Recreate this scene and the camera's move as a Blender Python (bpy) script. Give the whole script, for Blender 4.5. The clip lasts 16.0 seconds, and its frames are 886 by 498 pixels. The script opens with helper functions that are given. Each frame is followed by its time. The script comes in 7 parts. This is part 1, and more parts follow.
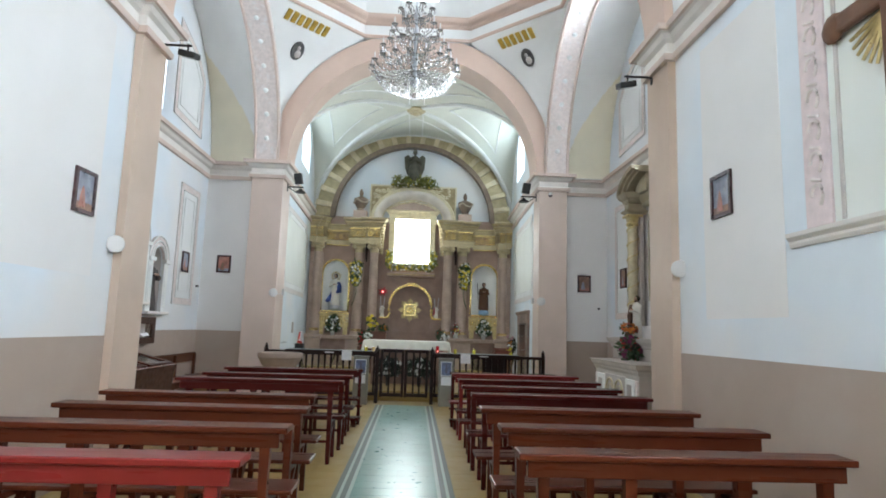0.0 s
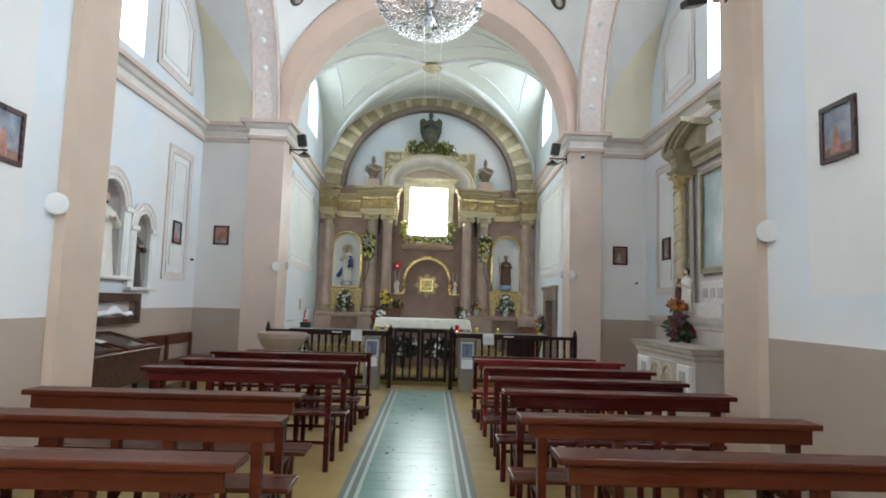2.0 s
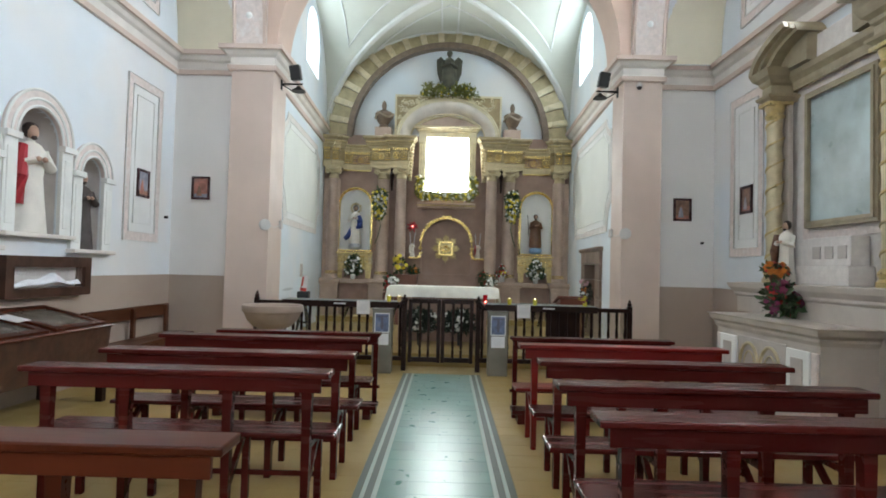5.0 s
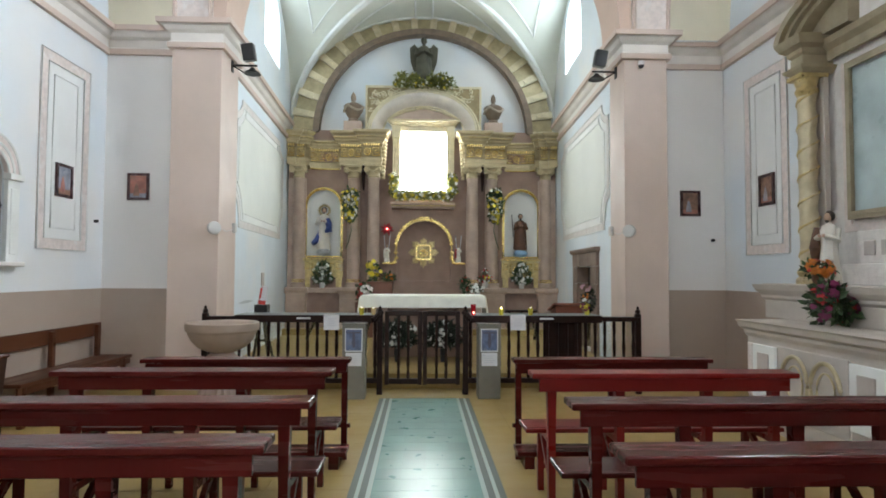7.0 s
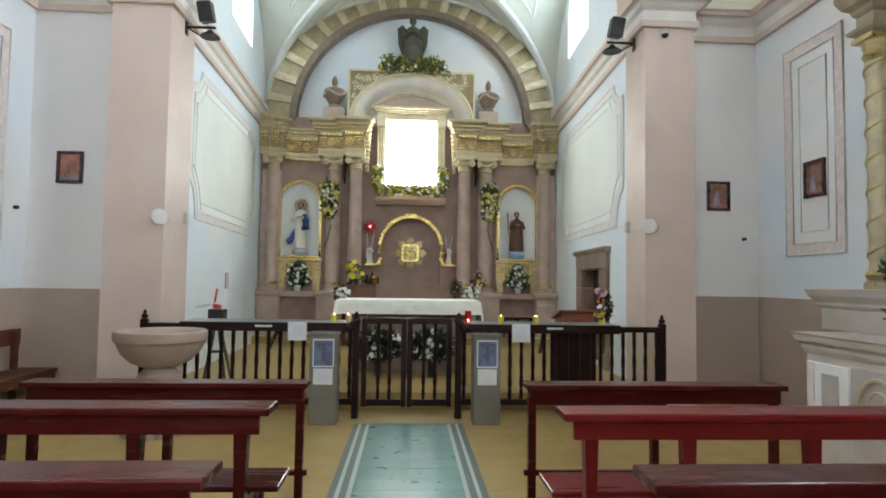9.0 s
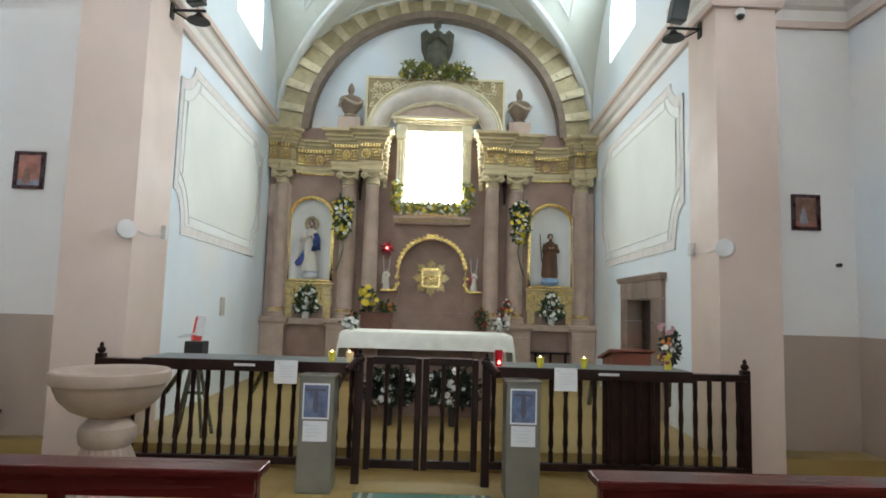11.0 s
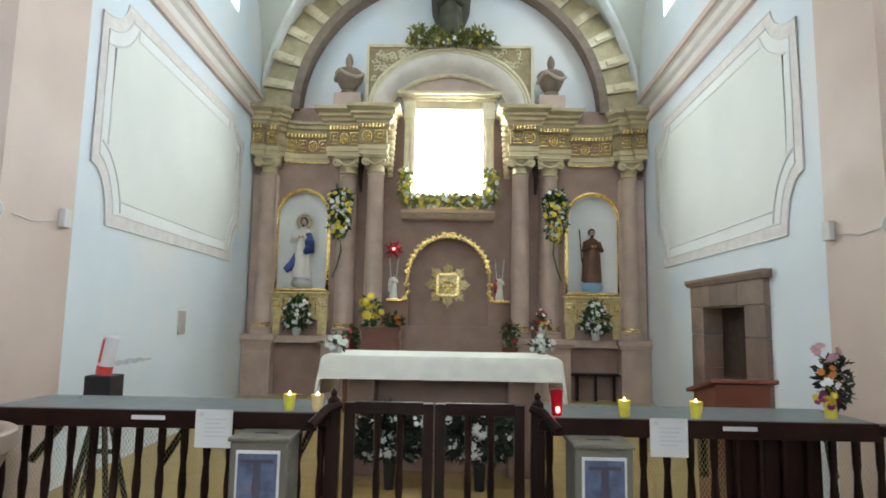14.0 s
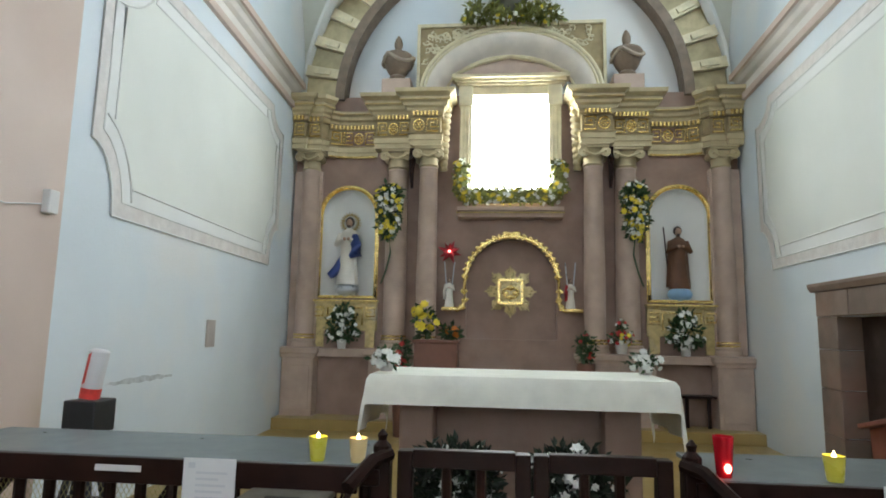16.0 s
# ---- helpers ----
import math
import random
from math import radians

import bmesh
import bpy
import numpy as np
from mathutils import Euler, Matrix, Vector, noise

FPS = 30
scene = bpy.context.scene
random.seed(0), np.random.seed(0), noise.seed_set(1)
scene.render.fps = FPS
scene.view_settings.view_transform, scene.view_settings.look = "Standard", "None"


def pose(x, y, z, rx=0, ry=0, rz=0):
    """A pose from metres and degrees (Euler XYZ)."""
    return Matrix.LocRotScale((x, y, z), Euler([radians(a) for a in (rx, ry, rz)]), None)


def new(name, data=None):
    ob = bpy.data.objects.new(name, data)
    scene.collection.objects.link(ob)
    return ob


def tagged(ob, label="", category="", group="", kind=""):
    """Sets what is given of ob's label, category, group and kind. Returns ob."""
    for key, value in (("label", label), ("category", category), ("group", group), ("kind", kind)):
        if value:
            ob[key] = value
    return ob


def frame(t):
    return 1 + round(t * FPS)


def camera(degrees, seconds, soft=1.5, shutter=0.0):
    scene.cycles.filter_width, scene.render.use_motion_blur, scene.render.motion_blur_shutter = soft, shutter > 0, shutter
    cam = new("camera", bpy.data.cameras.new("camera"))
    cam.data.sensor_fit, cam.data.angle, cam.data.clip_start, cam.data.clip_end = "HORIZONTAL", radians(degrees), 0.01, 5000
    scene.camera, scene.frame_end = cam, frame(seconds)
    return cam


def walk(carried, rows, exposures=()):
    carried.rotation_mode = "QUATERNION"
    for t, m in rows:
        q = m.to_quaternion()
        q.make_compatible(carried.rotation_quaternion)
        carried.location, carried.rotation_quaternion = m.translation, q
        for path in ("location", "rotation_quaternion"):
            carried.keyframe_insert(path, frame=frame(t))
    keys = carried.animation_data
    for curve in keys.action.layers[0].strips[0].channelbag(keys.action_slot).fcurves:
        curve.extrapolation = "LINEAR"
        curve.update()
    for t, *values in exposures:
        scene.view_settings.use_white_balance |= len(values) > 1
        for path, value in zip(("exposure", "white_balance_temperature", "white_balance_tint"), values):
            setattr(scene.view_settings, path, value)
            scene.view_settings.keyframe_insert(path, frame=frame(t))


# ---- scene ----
cam = camera(73.1, 16.0, soft=1.75)
METRES, EYE, TILT, LEAN, TURN, AXIS = 10.3, 1.55, 0.0, 0.0, -2.6, 0.14
ROWS = [
    (0.0, 0.0, 0.0, 0.0, -0.24, 7.58, -1.8),
    (0.5, -0.0031, 0.0325, 0.0025, -2.07, 6.3, -0.04),
    (1.0, -0.0012, 0.0681, 0.0009, 1.4, 4.42, -1.19),
    (1.5, -0.001, 0.0972, 0.0018, 4.17, 4.21, -1.87),
    (2.0, -0.0042, 0.1286, 0.003, 1.43, 5.2, -1.7),
    (2.5, -0.0056, 0.1621, 0.0005, 1.73, 2.8, -0.83),
    (3.0, -0.0075, 0.1963, 0.0, 5.09, 2.39, -1.55),
    (3.5, -0.0133, 0.2305, 0.0004, 3.09, 2.09, -0.9),
    (6.0, -0.0274, 0.3889, 0.0014, 3.27, 1.71, -1.84),
    (6.5, -0.0318, 0.4198, 0.0011, 3.47, 0.86, -1.94),
    (7.0, -0.037, 0.447, 0.0029, 0.51, 2.41, -0.28),
    (7.5, -0.0347, 0.4793, 0.0009, 1.62, 2.07, 0.6),
    (8.0, -0.0347, 0.5064, -0.0014, 1.88, 0.94, 0.22),
    (8.5, -0.0379, 0.537, -0.0012, -1.17, 2.49, -0.84),
    (9.0, -0.0398, 0.5711, -0.0031, -0.68, 2.99, -0.8),
    (11.5, -0.0402, 0.7259, 0.001, 1.68, 5.71, -1.76),
    (12.0, -0.0414, 0.7581, -0.0017, 0.5, 4.97, -0.6),
    (12.5, -0.0414, 0.7924, -0.0005, 2.74, 4.87, -0.31),
    (13.0, -0.044, 0.8255, 0.0002, 0.82, 6.23, -0.29),
    (13.5, -0.0463, 0.8579, -0.0012, -0.33, 5.56, 0.32),
    (14.0, -0.0472, 0.8881, 0.0011, 3.29, 6.57, -0.98),
    (14.5, -0.0539, 0.9171, 0.0009, 3.0, 6.47, -1.4),
    (15.0, -0.0599, 0.9401, 0.0004, 0.99, 6.59, -0.72),
    (15.5, -0.0626, 0.9684, 0.0005, 4.47, 7.61, -1.38),
    (16.0, -0.0716, 0.9922, -0.0013, 7.93, 7.7, -1.11),
]
walk(cam, [(t, pose(AXIS, 0, EYE, TILT, LEAN, TURN) @ pose(METRES * x, METRES * y, METRES * z, 90 + pitch, roll, yaw)) for t, x, y, z, yaw, pitch, roll in ROWS],
     exposures=[(0.0, 0.0, 6250, 10), (3.5, 0.04, 6420, 10), (9.0, 0.22, 6450, 10), (12.5, 0.26, 6430, 10), (14.0, 0.3, 6330, 9), (15.4, 0.3, 6310, 9), (15.7, 0.22, 6310, 9), (16.0, 0.08, 6310, 9)])

# ---- world and light ----
world = bpy.data.worlds.new("sky")
scene.world = world
world.use_nodes = True
wn = world.node_tree.nodes
sky = wn.new("ShaderNodeTexSky")
sky.sky_type, sky.sun_disc = "NISHITA", False
sky.sun_elevation, sky.sun_rotation = radians(50), radians(200)
world.node_tree.links.new(sky.outputs[0], wn["Background"].inputs[0])
wn["Background"].inputs[1].default_value = 0.12

SKY_NAVE_ADDED, SKY_EAST_TRANSEPT, SKY_WEST, SKY_CHANCEL, SKY_CHANCEL_EAST, SKY_DRUM = 50.0, 95.0, 12.0, 6.0, 10.5, 9.0      # daylight behind the window openings
ALTAR_GLOW = 26.0    # daylight behind the altar window


# ---- materials ----
def material(name, base, rough=0.6, metal=0.0, vary=0.08, scale=6.0, fine=90.0, bump=0.12, spec=0.5, second=None,
             second_at=(0.55, 0.75), second_scale=1.2, coat=0.0, per_object=0.0, per_island=0.0, rough_vary=0.1, stretch=None):
    m = bpy.data.materials.new(name)
    m.use_nodes = True
    n, l = m.node_tree.nodes, m.node_tree.links
    b = n["Principled BSDF"]
    b.inputs["Metallic"].default_value = metal
    b.inputs["Specular IOR Level"].default_value = spec
    b.inputs["Coat Weight"].default_value = coat
    b.inputs["Coat Roughness"].default_value = 0.12
    geo = n.new("ShaderNodeNewGeometry")
    place = geo.outputs["Position"]
    if stretch:
        vm = n.new("ShaderNodeVectorMath")
        vm.operation = "MULTIPLY"
        vm.inputs[1].default_value = stretch
        l.new(place, vm.inputs[0])
        place = vm.outputs[0]

    def noise_tex(s, detail=4):
        t = n.new("ShaderNodeTexNoise")
        t.inputs["Scale"].default_value, t.inputs["Detail"].default_value = s, detail
        l.new(place, t.inputs["Vector"])
        return t.outputs["Fac"]

    def mix(a, c, fac):
        x = n.new("ShaderNodeMix")
        x.data_type = "RGBA"
        for sock, v in ((x.inputs[6], a), (x.inputs[7], c)):
            if isinstance(v, tuple):
                sock.default_value = (*v, 1)
            else:
                l.new(v, sock)
        l.new(fac, x.inputs[0])
        return x.outputs[2]

    def ramp(v, lo, hi, a=0.0, c=1.0):
        x = n.new("ShaderNodeMapRange")
        x.inputs[1].default_value, x.inputs[2].default_value = lo, hi
        x.inputs[3].default_value, x.inputs[4].default_value = a, c
        l.new(v, x.inputs[0])
        return x.outputs[0]

    dark = tuple(c * (1 - vary) for c in base)
    light = tuple(min(1, c * (1 + vary)) for c in base)
    col = mix(dark, light, ramp(noise_tex(scale), 0.35, 0.65))
    if second:
        col = mix(col, second, ramp(noise_tex(second_scale, 6), *second_at))
    col = mix(col, tuple(c * (1 - 1.4 * vary) for c in base), ramp(noise_tex(fine, 2), 0.62, 0.8, 0.0, 0.6))
    if per_object or per_island:
        src = n.new("ShaderNodeObjectInfo").outputs["Random"] if per_object else geo.outputs["Random Per Island"]
        hs = n.new("ShaderNodeHueSaturation")
        l.new(ramp(src, 0, 1, 1 - (per_object or per_island), 1 + (per_object or per_island)), hs.inputs["Value"])
        l.new(col, hs.inputs["Color"])
        col = hs.outputs[0]
    l.new(col, b.inputs["Base Color"])
    l.new(ramp(noise_tex(scale * 2.3), 0.3, 0.7, max(0.03, rough - rough_vary), min(1, rough + rough_vary)), b.inputs["Roughness"])
    if bump:
        bp = n.new("ShaderNodeBump")
        bp.inputs["Strength"].default_value, bp.inputs["Distance"].default_value = bump, 0.01
        add = n.new("ShaderNodeMath")
        add.operation = "ADD"
        l.new(noise_tex(fine), add.inputs[0])
        l.new(noise_tex(scale * 1.5), add.inputs[1])
        l.new(add.outputs[0], bp.inputs["Height"])
        l.new(bp.outputs[0], b.inputs["Normal"])
    return m


def glowing(name, colour, strength):
    m = bpy.data.materials.new(name)
    m.use_nodes = True
    n, l = m.node_tree.nodes, m.node_tree.links
    n.remove(n["Principled BSDF"])
    e = n.new("ShaderNodeEmission")
    e.inputs[0].default_value, e.inputs[1].default_value = (*colour, 1), strength
    l.new(e.outputs[0], n["Material Output"].inputs[0])
    return m


def glass(name, tint=(1, 1, 1), rough=0.02):
    m = bpy.data.materials.new(name)
    m.use_nodes = True
    b = m.node_tree.nodes["Principled BSDF"]
    b.inputs["Base Color"].default_value = (*tint, 1)
    b.inputs["Transmission Weight"].default_value = 1.0
    b.inputs["Roughness"].default_value = rough
    return m


PLASTER = material("pale_blue_plaster", (0.725, 0.775, 0.82), 0.75, vary=0.03, scale=1.3, bump=0.1, second=(0.79, 0.765, 0.74), second_scale=0.45, second_at=(0.42, 0.62))
CHANCEL_BLUE = material("faded_blue_plaster", (0.72, 0.78, 0.825), 0.75, vary=0.03, scale=1.1, fine=40, bump=0.15, second=(0.79, 0.795, 0.79), second_scale=0.7, second_at=(0.48, 0.66))
PATCH = material("off_white_paint", (0.79, 0.765, 0.745), 0.75, vary=0.02, scale=1.4, bump=0.1)
WHITE = material("white_plaster", (0.82, 0.82, 0.8), 0.75, vary=0.03, scale=1.7, bump=0.1)
PINK = material("beige_pink_paint", (0.62, 0.49, 0.42), 0.55, vary=0.05, scale=1.5, bump=0.12, second=(0.58, 0.44, 0.37), second_scale=0.8)
TAN = material("tan_beige_paint", (0.56, 0.425, 0.33), 0.55, vary=0.06, scale=1.3, bump=0.12, second=(0.5, 0.36, 0.27), second_scale=0.7)
CORNICE_WHITE = material("white_cornice_paint", (0.74, 0.69, 0.64), 0.6, vary=0.05, scale=3, bump=0.12)
PEACH = material("peach_paint", (0.61, 0.45, 0.365), 0.6, vary=0.05, scale=1.5, bump=0.1)
DADO = material("taupe_gloss_paint", (0.42, 0.33, 0.27), 0.48, spec=0.4, vary=0.02, scale=1.4, bump=0.12, second=(0.44, 0.37, 0.32), second_scale=0.7)
CREAM = material("cream_plaster", (0.8, 0.74, 0.58), 0.75, vary=0.04, scale=1.5, bump=0.1)
VAULT = material("pale_green_white_plaster", (0.69, 0.69, 0.61), 0.8, vary=0.04, scale=1.1, bump=0.1, second=(0.62, 0.61, 0.54), second_scale=0.8)
RIB = material("rib_plaster", (0.78, 0.78, 0.75), 0.75, vary=0.05, scale=4, bump=0.1)
STUCCO = material("pinkish_stucco", (0.72, 0.63, 0.59), 0.7, vary=0.08, scale=14, fine=60, bump=0.4, second=(0.78, 0.74, 0.72), second_scale=9)
CANTERA = material("brown_pink_stone", (0.32, 0.21, 0.165), 0.6, vary=0.12, scale=3.5, fine=120, bump=0.25, second=(0.37, 0.265, 0.22), second_scale=1.5)
CANTERA_LIGHT = material("light_pink_stone", (0.49, 0.365, 0.295), 0.6, vary=0.1, scale=4, fine=120, bump=0.25, second=(0.4, 0.285, 0.225), second_scale=1.8)
CORNICE_STONE = material("gilt_washed_stone", (0.52, 0.43, 0.26), 0.4, metal=0.3, vary=0.1, scale=5, fine=110, bump=0.2)
FRIEZE = material("worn_olive_frieze", (0.36, 0.28, 0.15), 0.45, metal=0.25, vary=0.15, scale=7, fine=90, bump=0.25, second=(0.28, 0.2, 0.12), second_scale=3)
RAYGILT = material("bright_worn_gilt", (0.66, 0.53, 0.26), 0.32, metal=0.45, vary=0.12, scale=12, bump=0.3)
URNSTONE = material("dark_brown_carved_stone", (0.21, 0.15, 0.105), 0.55, vary=0.15, scale=7, bump=0.25)
PALEGILT = material("pale_gilt_paint", (0.72, 0.64, 0.44), 0.42, metal=0.15, vary=0.08, scale=8, bump=0.2)
FLESHSTONE = material("pale_carved_stone", (0.42, 0.34, 0.26), 0.55, vary=0.12, scale=9, bump=0.25)
PALEPINK = material("pale_pink_stone", (0.74, 0.67, 0.6), 0.55, vary=0.08, scale=4, bump=0.2)
GREYSTONE = material("grey_pink_stone", (0.5, 0.45, 0.42), 0.55, vary=0.08, scale=4, fine=110, bump=0.25)
GOLD = material("gold_leaf", (0.92, 0.68, 0.26), 0.22, metal=1.0, vary=0.15, scale=18, fine=70, bump=0.4)
OLDGOLD = material("worn_gilt", (0.55, 0.43, 0.2), 0.36, metal=0.65, vary=0.15, scale=12, fine=70, bump=0.4, second=(0.5, 0.44, 0.33), second_scale=4)
VOUSSOIR_D = material("olive_gilt_stone", (0.45, 0.37, 0.215), 0.42, metal=0.3, vary=0.12, scale=8, bump=0.3, per_object=0.1)
VOUSSOIR_L = material("cream_gilt_stone", (0.66, 0.57, 0.38), 0.38, metal=0.3, vary=0.1, scale=8, bump=0.3, per_object=0.06)
WOOD = material("varnished_red_brown_wood", (0.06, 0.0075, 0.006), 0.26, vary=0.16, scale=7, fine=60, bump=0.03, coat=0.05, spec=0.16, per_object=0.2, stretch=(0.08, 1, 1), rough_vary=0.04)
WOOD_B = material("varnished_brown_wood", (0.07, 0.0145, 0.0055), 0.3, vary=0.2, scale=7, fine=60, bump=0.03, coat=0.03, spec=0.13, per_object=0.2, stretch=(0.08, 1, 1), rough_vary=0.04)
DARKWOOD = material("dark_brown_wood", (0.019, 0.0075, 0.0055), 0.38, vary=0.25, scale=6, fine=150, bump=0.08, spec=0.16)
OCHRE = material("ochre_floor_tile", (0.36, 0.25, 0.085), 0.4, spec=0.35, vary=0.03, scale=2.2, fine=80, bump=0.02, second=(0.41, 0.3, 0.13), second_scale=0.8, per_island=0.025, rough_vary=0.05)
GROUT = material("grout", (0.42, 0.3, 0.13), 0.8, vary=0.1)
GREENTILE = material("sea_green_tile", (0.115, 0.25, 0.213), 0.29, vary=0.06, scale=3, fine=60, bump=0.02, second=(0.15, 0.295, 0.25), second_scale=1.5, per_object=0.1, rough_vary=0.02)
BORDER_D = material("grey_green_border_tile", (0.11, 0.135, 0.12), 0.4, spec=0.35, vary=0.02, scale=4, bump=0, per_object=0.08, rough_vary=0.01)
BORDER_L = material("pale_border_tile", (0.42, 0.5, 0.46), 0.4, spec=0.35, vary=0.02, scale=4, bump=0, rough_vary=0.01)
BLACK = material("black_plastic", (0.015, 0.015, 0.016), 0.45, vary=0.1, bump=0.05)
IRON = material("black_iron", (0.025, 0.022, 0.02), 0.45, metal=0.6, vary=0.15, bump=0.1)
WHITEPLASTIC = material("white_plastic", (0.62, 0.6, 0.58), 0.4, vary=0.03, bump=0.03)
PAPER = material("white_paper", (0.68, 0.67, 0.68), 0.8, vary=0.02, bump=0.03)
INK = material("grey_ink", (0.57, 0.57, 0.6), 0.8, vary=0.02, bump=0)
CLOTH = material("cream_altar_cloth", (0.86, 0.85, 0.76), 0.9, vary=0.04, scale=8, fine=250, bump=0.15)
STEEL = material("grey_metal_paint", (0.17, 0.155, 0.125), 0.42, metal=0.1, vary=0.08, scale=5, bump=0.05)
SKYPANE_ADDED = glowing("daylight_added_nave_east", (0.85, 0.95, 1.03), SKY_NAVE_ADDED)
SKYPANE_T = glowing("daylight_east_transept", (0.85, 0.95, 1.03), SKY_EAST_TRANSEPT)
SKYPANE_D = glowing("daylight_drum", (0.85, 0.95, 1.03), SKY_DRUM)
SKYPANE_W = glowing("daylight_west", (0.85, 0.95, 1.03), SKY_WEST)
SKYPANE_CE = glowing("daylight_chancel_east", (0.8, 0.95, 1.03), SKY_CHANCEL_EAST)
SKYPANE_C = glowing("daylight_chancel", (0.8, 0.95, 1.03), SKY_CHANCEL)
ALTARPANE = glowing("daylight_behind_altar_window", (0.93, 1.0, 0.99), ALTAR_GLOW)


# ---- mesh helpers ----
def part(name, bm, mat, parent=None, label="", smooth=False):
    me = bpy.data.meshes.new(name)
    bmesh.ops.recalc_face_normals(bm, faces=bm.faces)
    bm.to_mesh(me)
    bm.free()
    for m in (mat if isinstance(mat, (list, tuple)) else [mat]):
        me.materials.append(m)
    if smooth:
        me.shade_smooth()
        me.set_sharp_from_angle(angle=radians(38))
    ob = new(name, me)
    if parent:
        ob.parent = parent
    if label:
        tagged(ob, label)
    return ob


def thing(name, at, label, category, group="", rz=0):
    ob = new(name)
    ob.matrix_basis = pose(*at, 0, 0, rz)
    ob.empty_display_size = 0.1
    return tagged(ob, label, category, group)


def setting(name, bm, mat, label="", smooth=False, parent=None):
    ob = part(name, bm, mat, parent, "", smooth)
    if parent:
        return ob
    return tagged(ob, label or name.replace("_", " "), name.split("_")[0], "", "structure")


def B():
    return bmesh.new()


def box(bm, x0, x1, y0, y1, z0, z1, bevel=0.0, mi=0):
    if bevel:
        t = bmesh.new()
        box(t, x0, x1, y0, y1, z0, z1)
        bmesh.ops.bevel(t, geom=t.edges[:], offset=bevel, segments=2, affect="EDGES", profile=0.5)
        me = bpy.data.meshes.new("tmp")
        t.to_mesh(me)
        t.free()
        k = len(bm.faces)
        bm.from_mesh(me)
        bpy.data.meshes.remove(me)
        bm.faces.ensure_lookup_table()
        for f in bm.faces[k:]:
            f.material_index = mi
        return bm
    v = [bm.verts.new((x, y, z)) for z in (z0, z1) for y in (y0, y1) for x in (x0, x1)]
    for q in ((0, 2, 3, 1), (4, 5, 7, 6), (0, 1, 5, 4), (2, 6, 7, 3), (0, 4, 6, 2), (1, 3, 7, 5)):
        bm.faces.new([v[i] for i in q]).material_index = mi
    return bm


def xform(bm, m, since=0):
    bm.verts.ensure_lookup_table()
    bmesh.ops.transform(bm, matrix=m, verts=bm.verts[since:])
    return bm


def lathe(bm, prof, at=(0, 0, 0), seg=20, sx=1.0, sy=1.0, flute=0, depth=0.0):
    """A turned body: prof is rows of (radius, height) from bottom to top."""
    rings = []
    for r, z in prof:
        ring = []
        for i in range(seg):
            a = 2 * math.pi * i / seg
            k = r * (1 - (depth if flute and (i % 2) else 0))
            ring.append(bm.verts.new((at[0] + sx * k * math.cos(a), at[1] + sy * k * math.sin(a), at[2] + z)))
        rings.append(ring)
    for a, b in zip(rings, rings[1:]):
        for i in range(seg):
            bm.faces.new((a[i], a[(i + 1) % seg], b[(i + 1) % seg], b[i]))
    bm.faces.new(rings[0][::-1])
    bm.faces.new(rings[-1])
    return bm


def tube(bm, pts, r, seg=8, closed=False, squash=1.0):
    """A round bar along points; r may be one radius or one a point."""
    pts = [Vector(p) for p in pts]
    rings = []
    n = len(pts)
    for i, p in enumerate(pts):
        d = (pts[(i + 1) % n] - pts[i - 1]) if closed else (pts[min(i + 1, n - 1)] - pts[max(i - 1, 0)])
        q = d.normalized().to_track_quat("Z", "Y")
        rr = r[i] if isinstance(r, (list, tuple)) else r
        rings.append([bm.verts.new(p + q @ Vector((rr * math.cos(a), squash * rr * math.sin(a), 0))) for a in (2 * math.pi * k / seg for k in range(seg))])
    pairs = list(zip(rings, rings[1:] + ([rings[0]] if closed else [])))
    if not closed:
        pairs = list(zip(rings, rings[1:]))
    for a, b in pairs:
        for i in range(seg):
            bm.faces.new((a[i], a[(i + 1) % seg], b[(i + 1) % seg], b[i]))
    if not closed:
        bm.faces.new(rings[0][::-1])
        bm.faces.new(rings[-1])
    return bm


def ball(bm, at, r, sub=1, sx=1, sy=1, sz=1):
    m = Matrix.Translation(at) @ Matrix.Diagonal((r * sx, r * sy, r * sz, 1))
    bmesh.ops.create_icosphere(bm, subdivisions=sub, radius=1, matrix=m)
    return bm


def plate(bm, loops, o, u, v, n, depth, mi=0):
    """A flat plate of that depth with holes: loops are rows of (a, b), the first the rim; a point is o + a u + b v, and the back lies n * depth away."""
    o, u, v, n = Vector(o), Vector(u), Vector(v), Vector(n)
    t = bmesh.new()
    edges = []
    for loop in loops:
        vs = [t.verts.new(o + u * a + v * b) for a, b in loop]
        edges += [t.edges.new((vs[i], vs[(i + 1) % len(vs)])) for i in range(len(vs))]
    bmesh.ops.triangle_fill(t, use_beauty=True, edges=edges)
    t.verts.index_update()
    pts = [w.co.copy() for w in t.verts]
    tris = [[w.index for w in f.verts] for f in t.faces]
    t.free()
    front = [bm.verts.new(p) for p in pts]
    back = [bm.verts.new(p + n * depth) for p in pts]
    fs = [bm.faces.new([front[i] for i in f]) for f in tris] + [bm.faces.new([back[i] for i in f[::-1]]) for f in tris]
    k = 0
    for loop in loops:
        m = len(loop)
        for i in range(m):
            a, b = k + i, k + (i + 1) % m
            fs.append(bm.faces.new((front[a], front[b], back[b], back[a])))
        k += m
    for f in fs:
        f.material_index = mi
    return bm


def rect(a0, a1, b0, b1):
    return [(a0, b0), (a1, b0), (a1, b1), (a0, b1)]


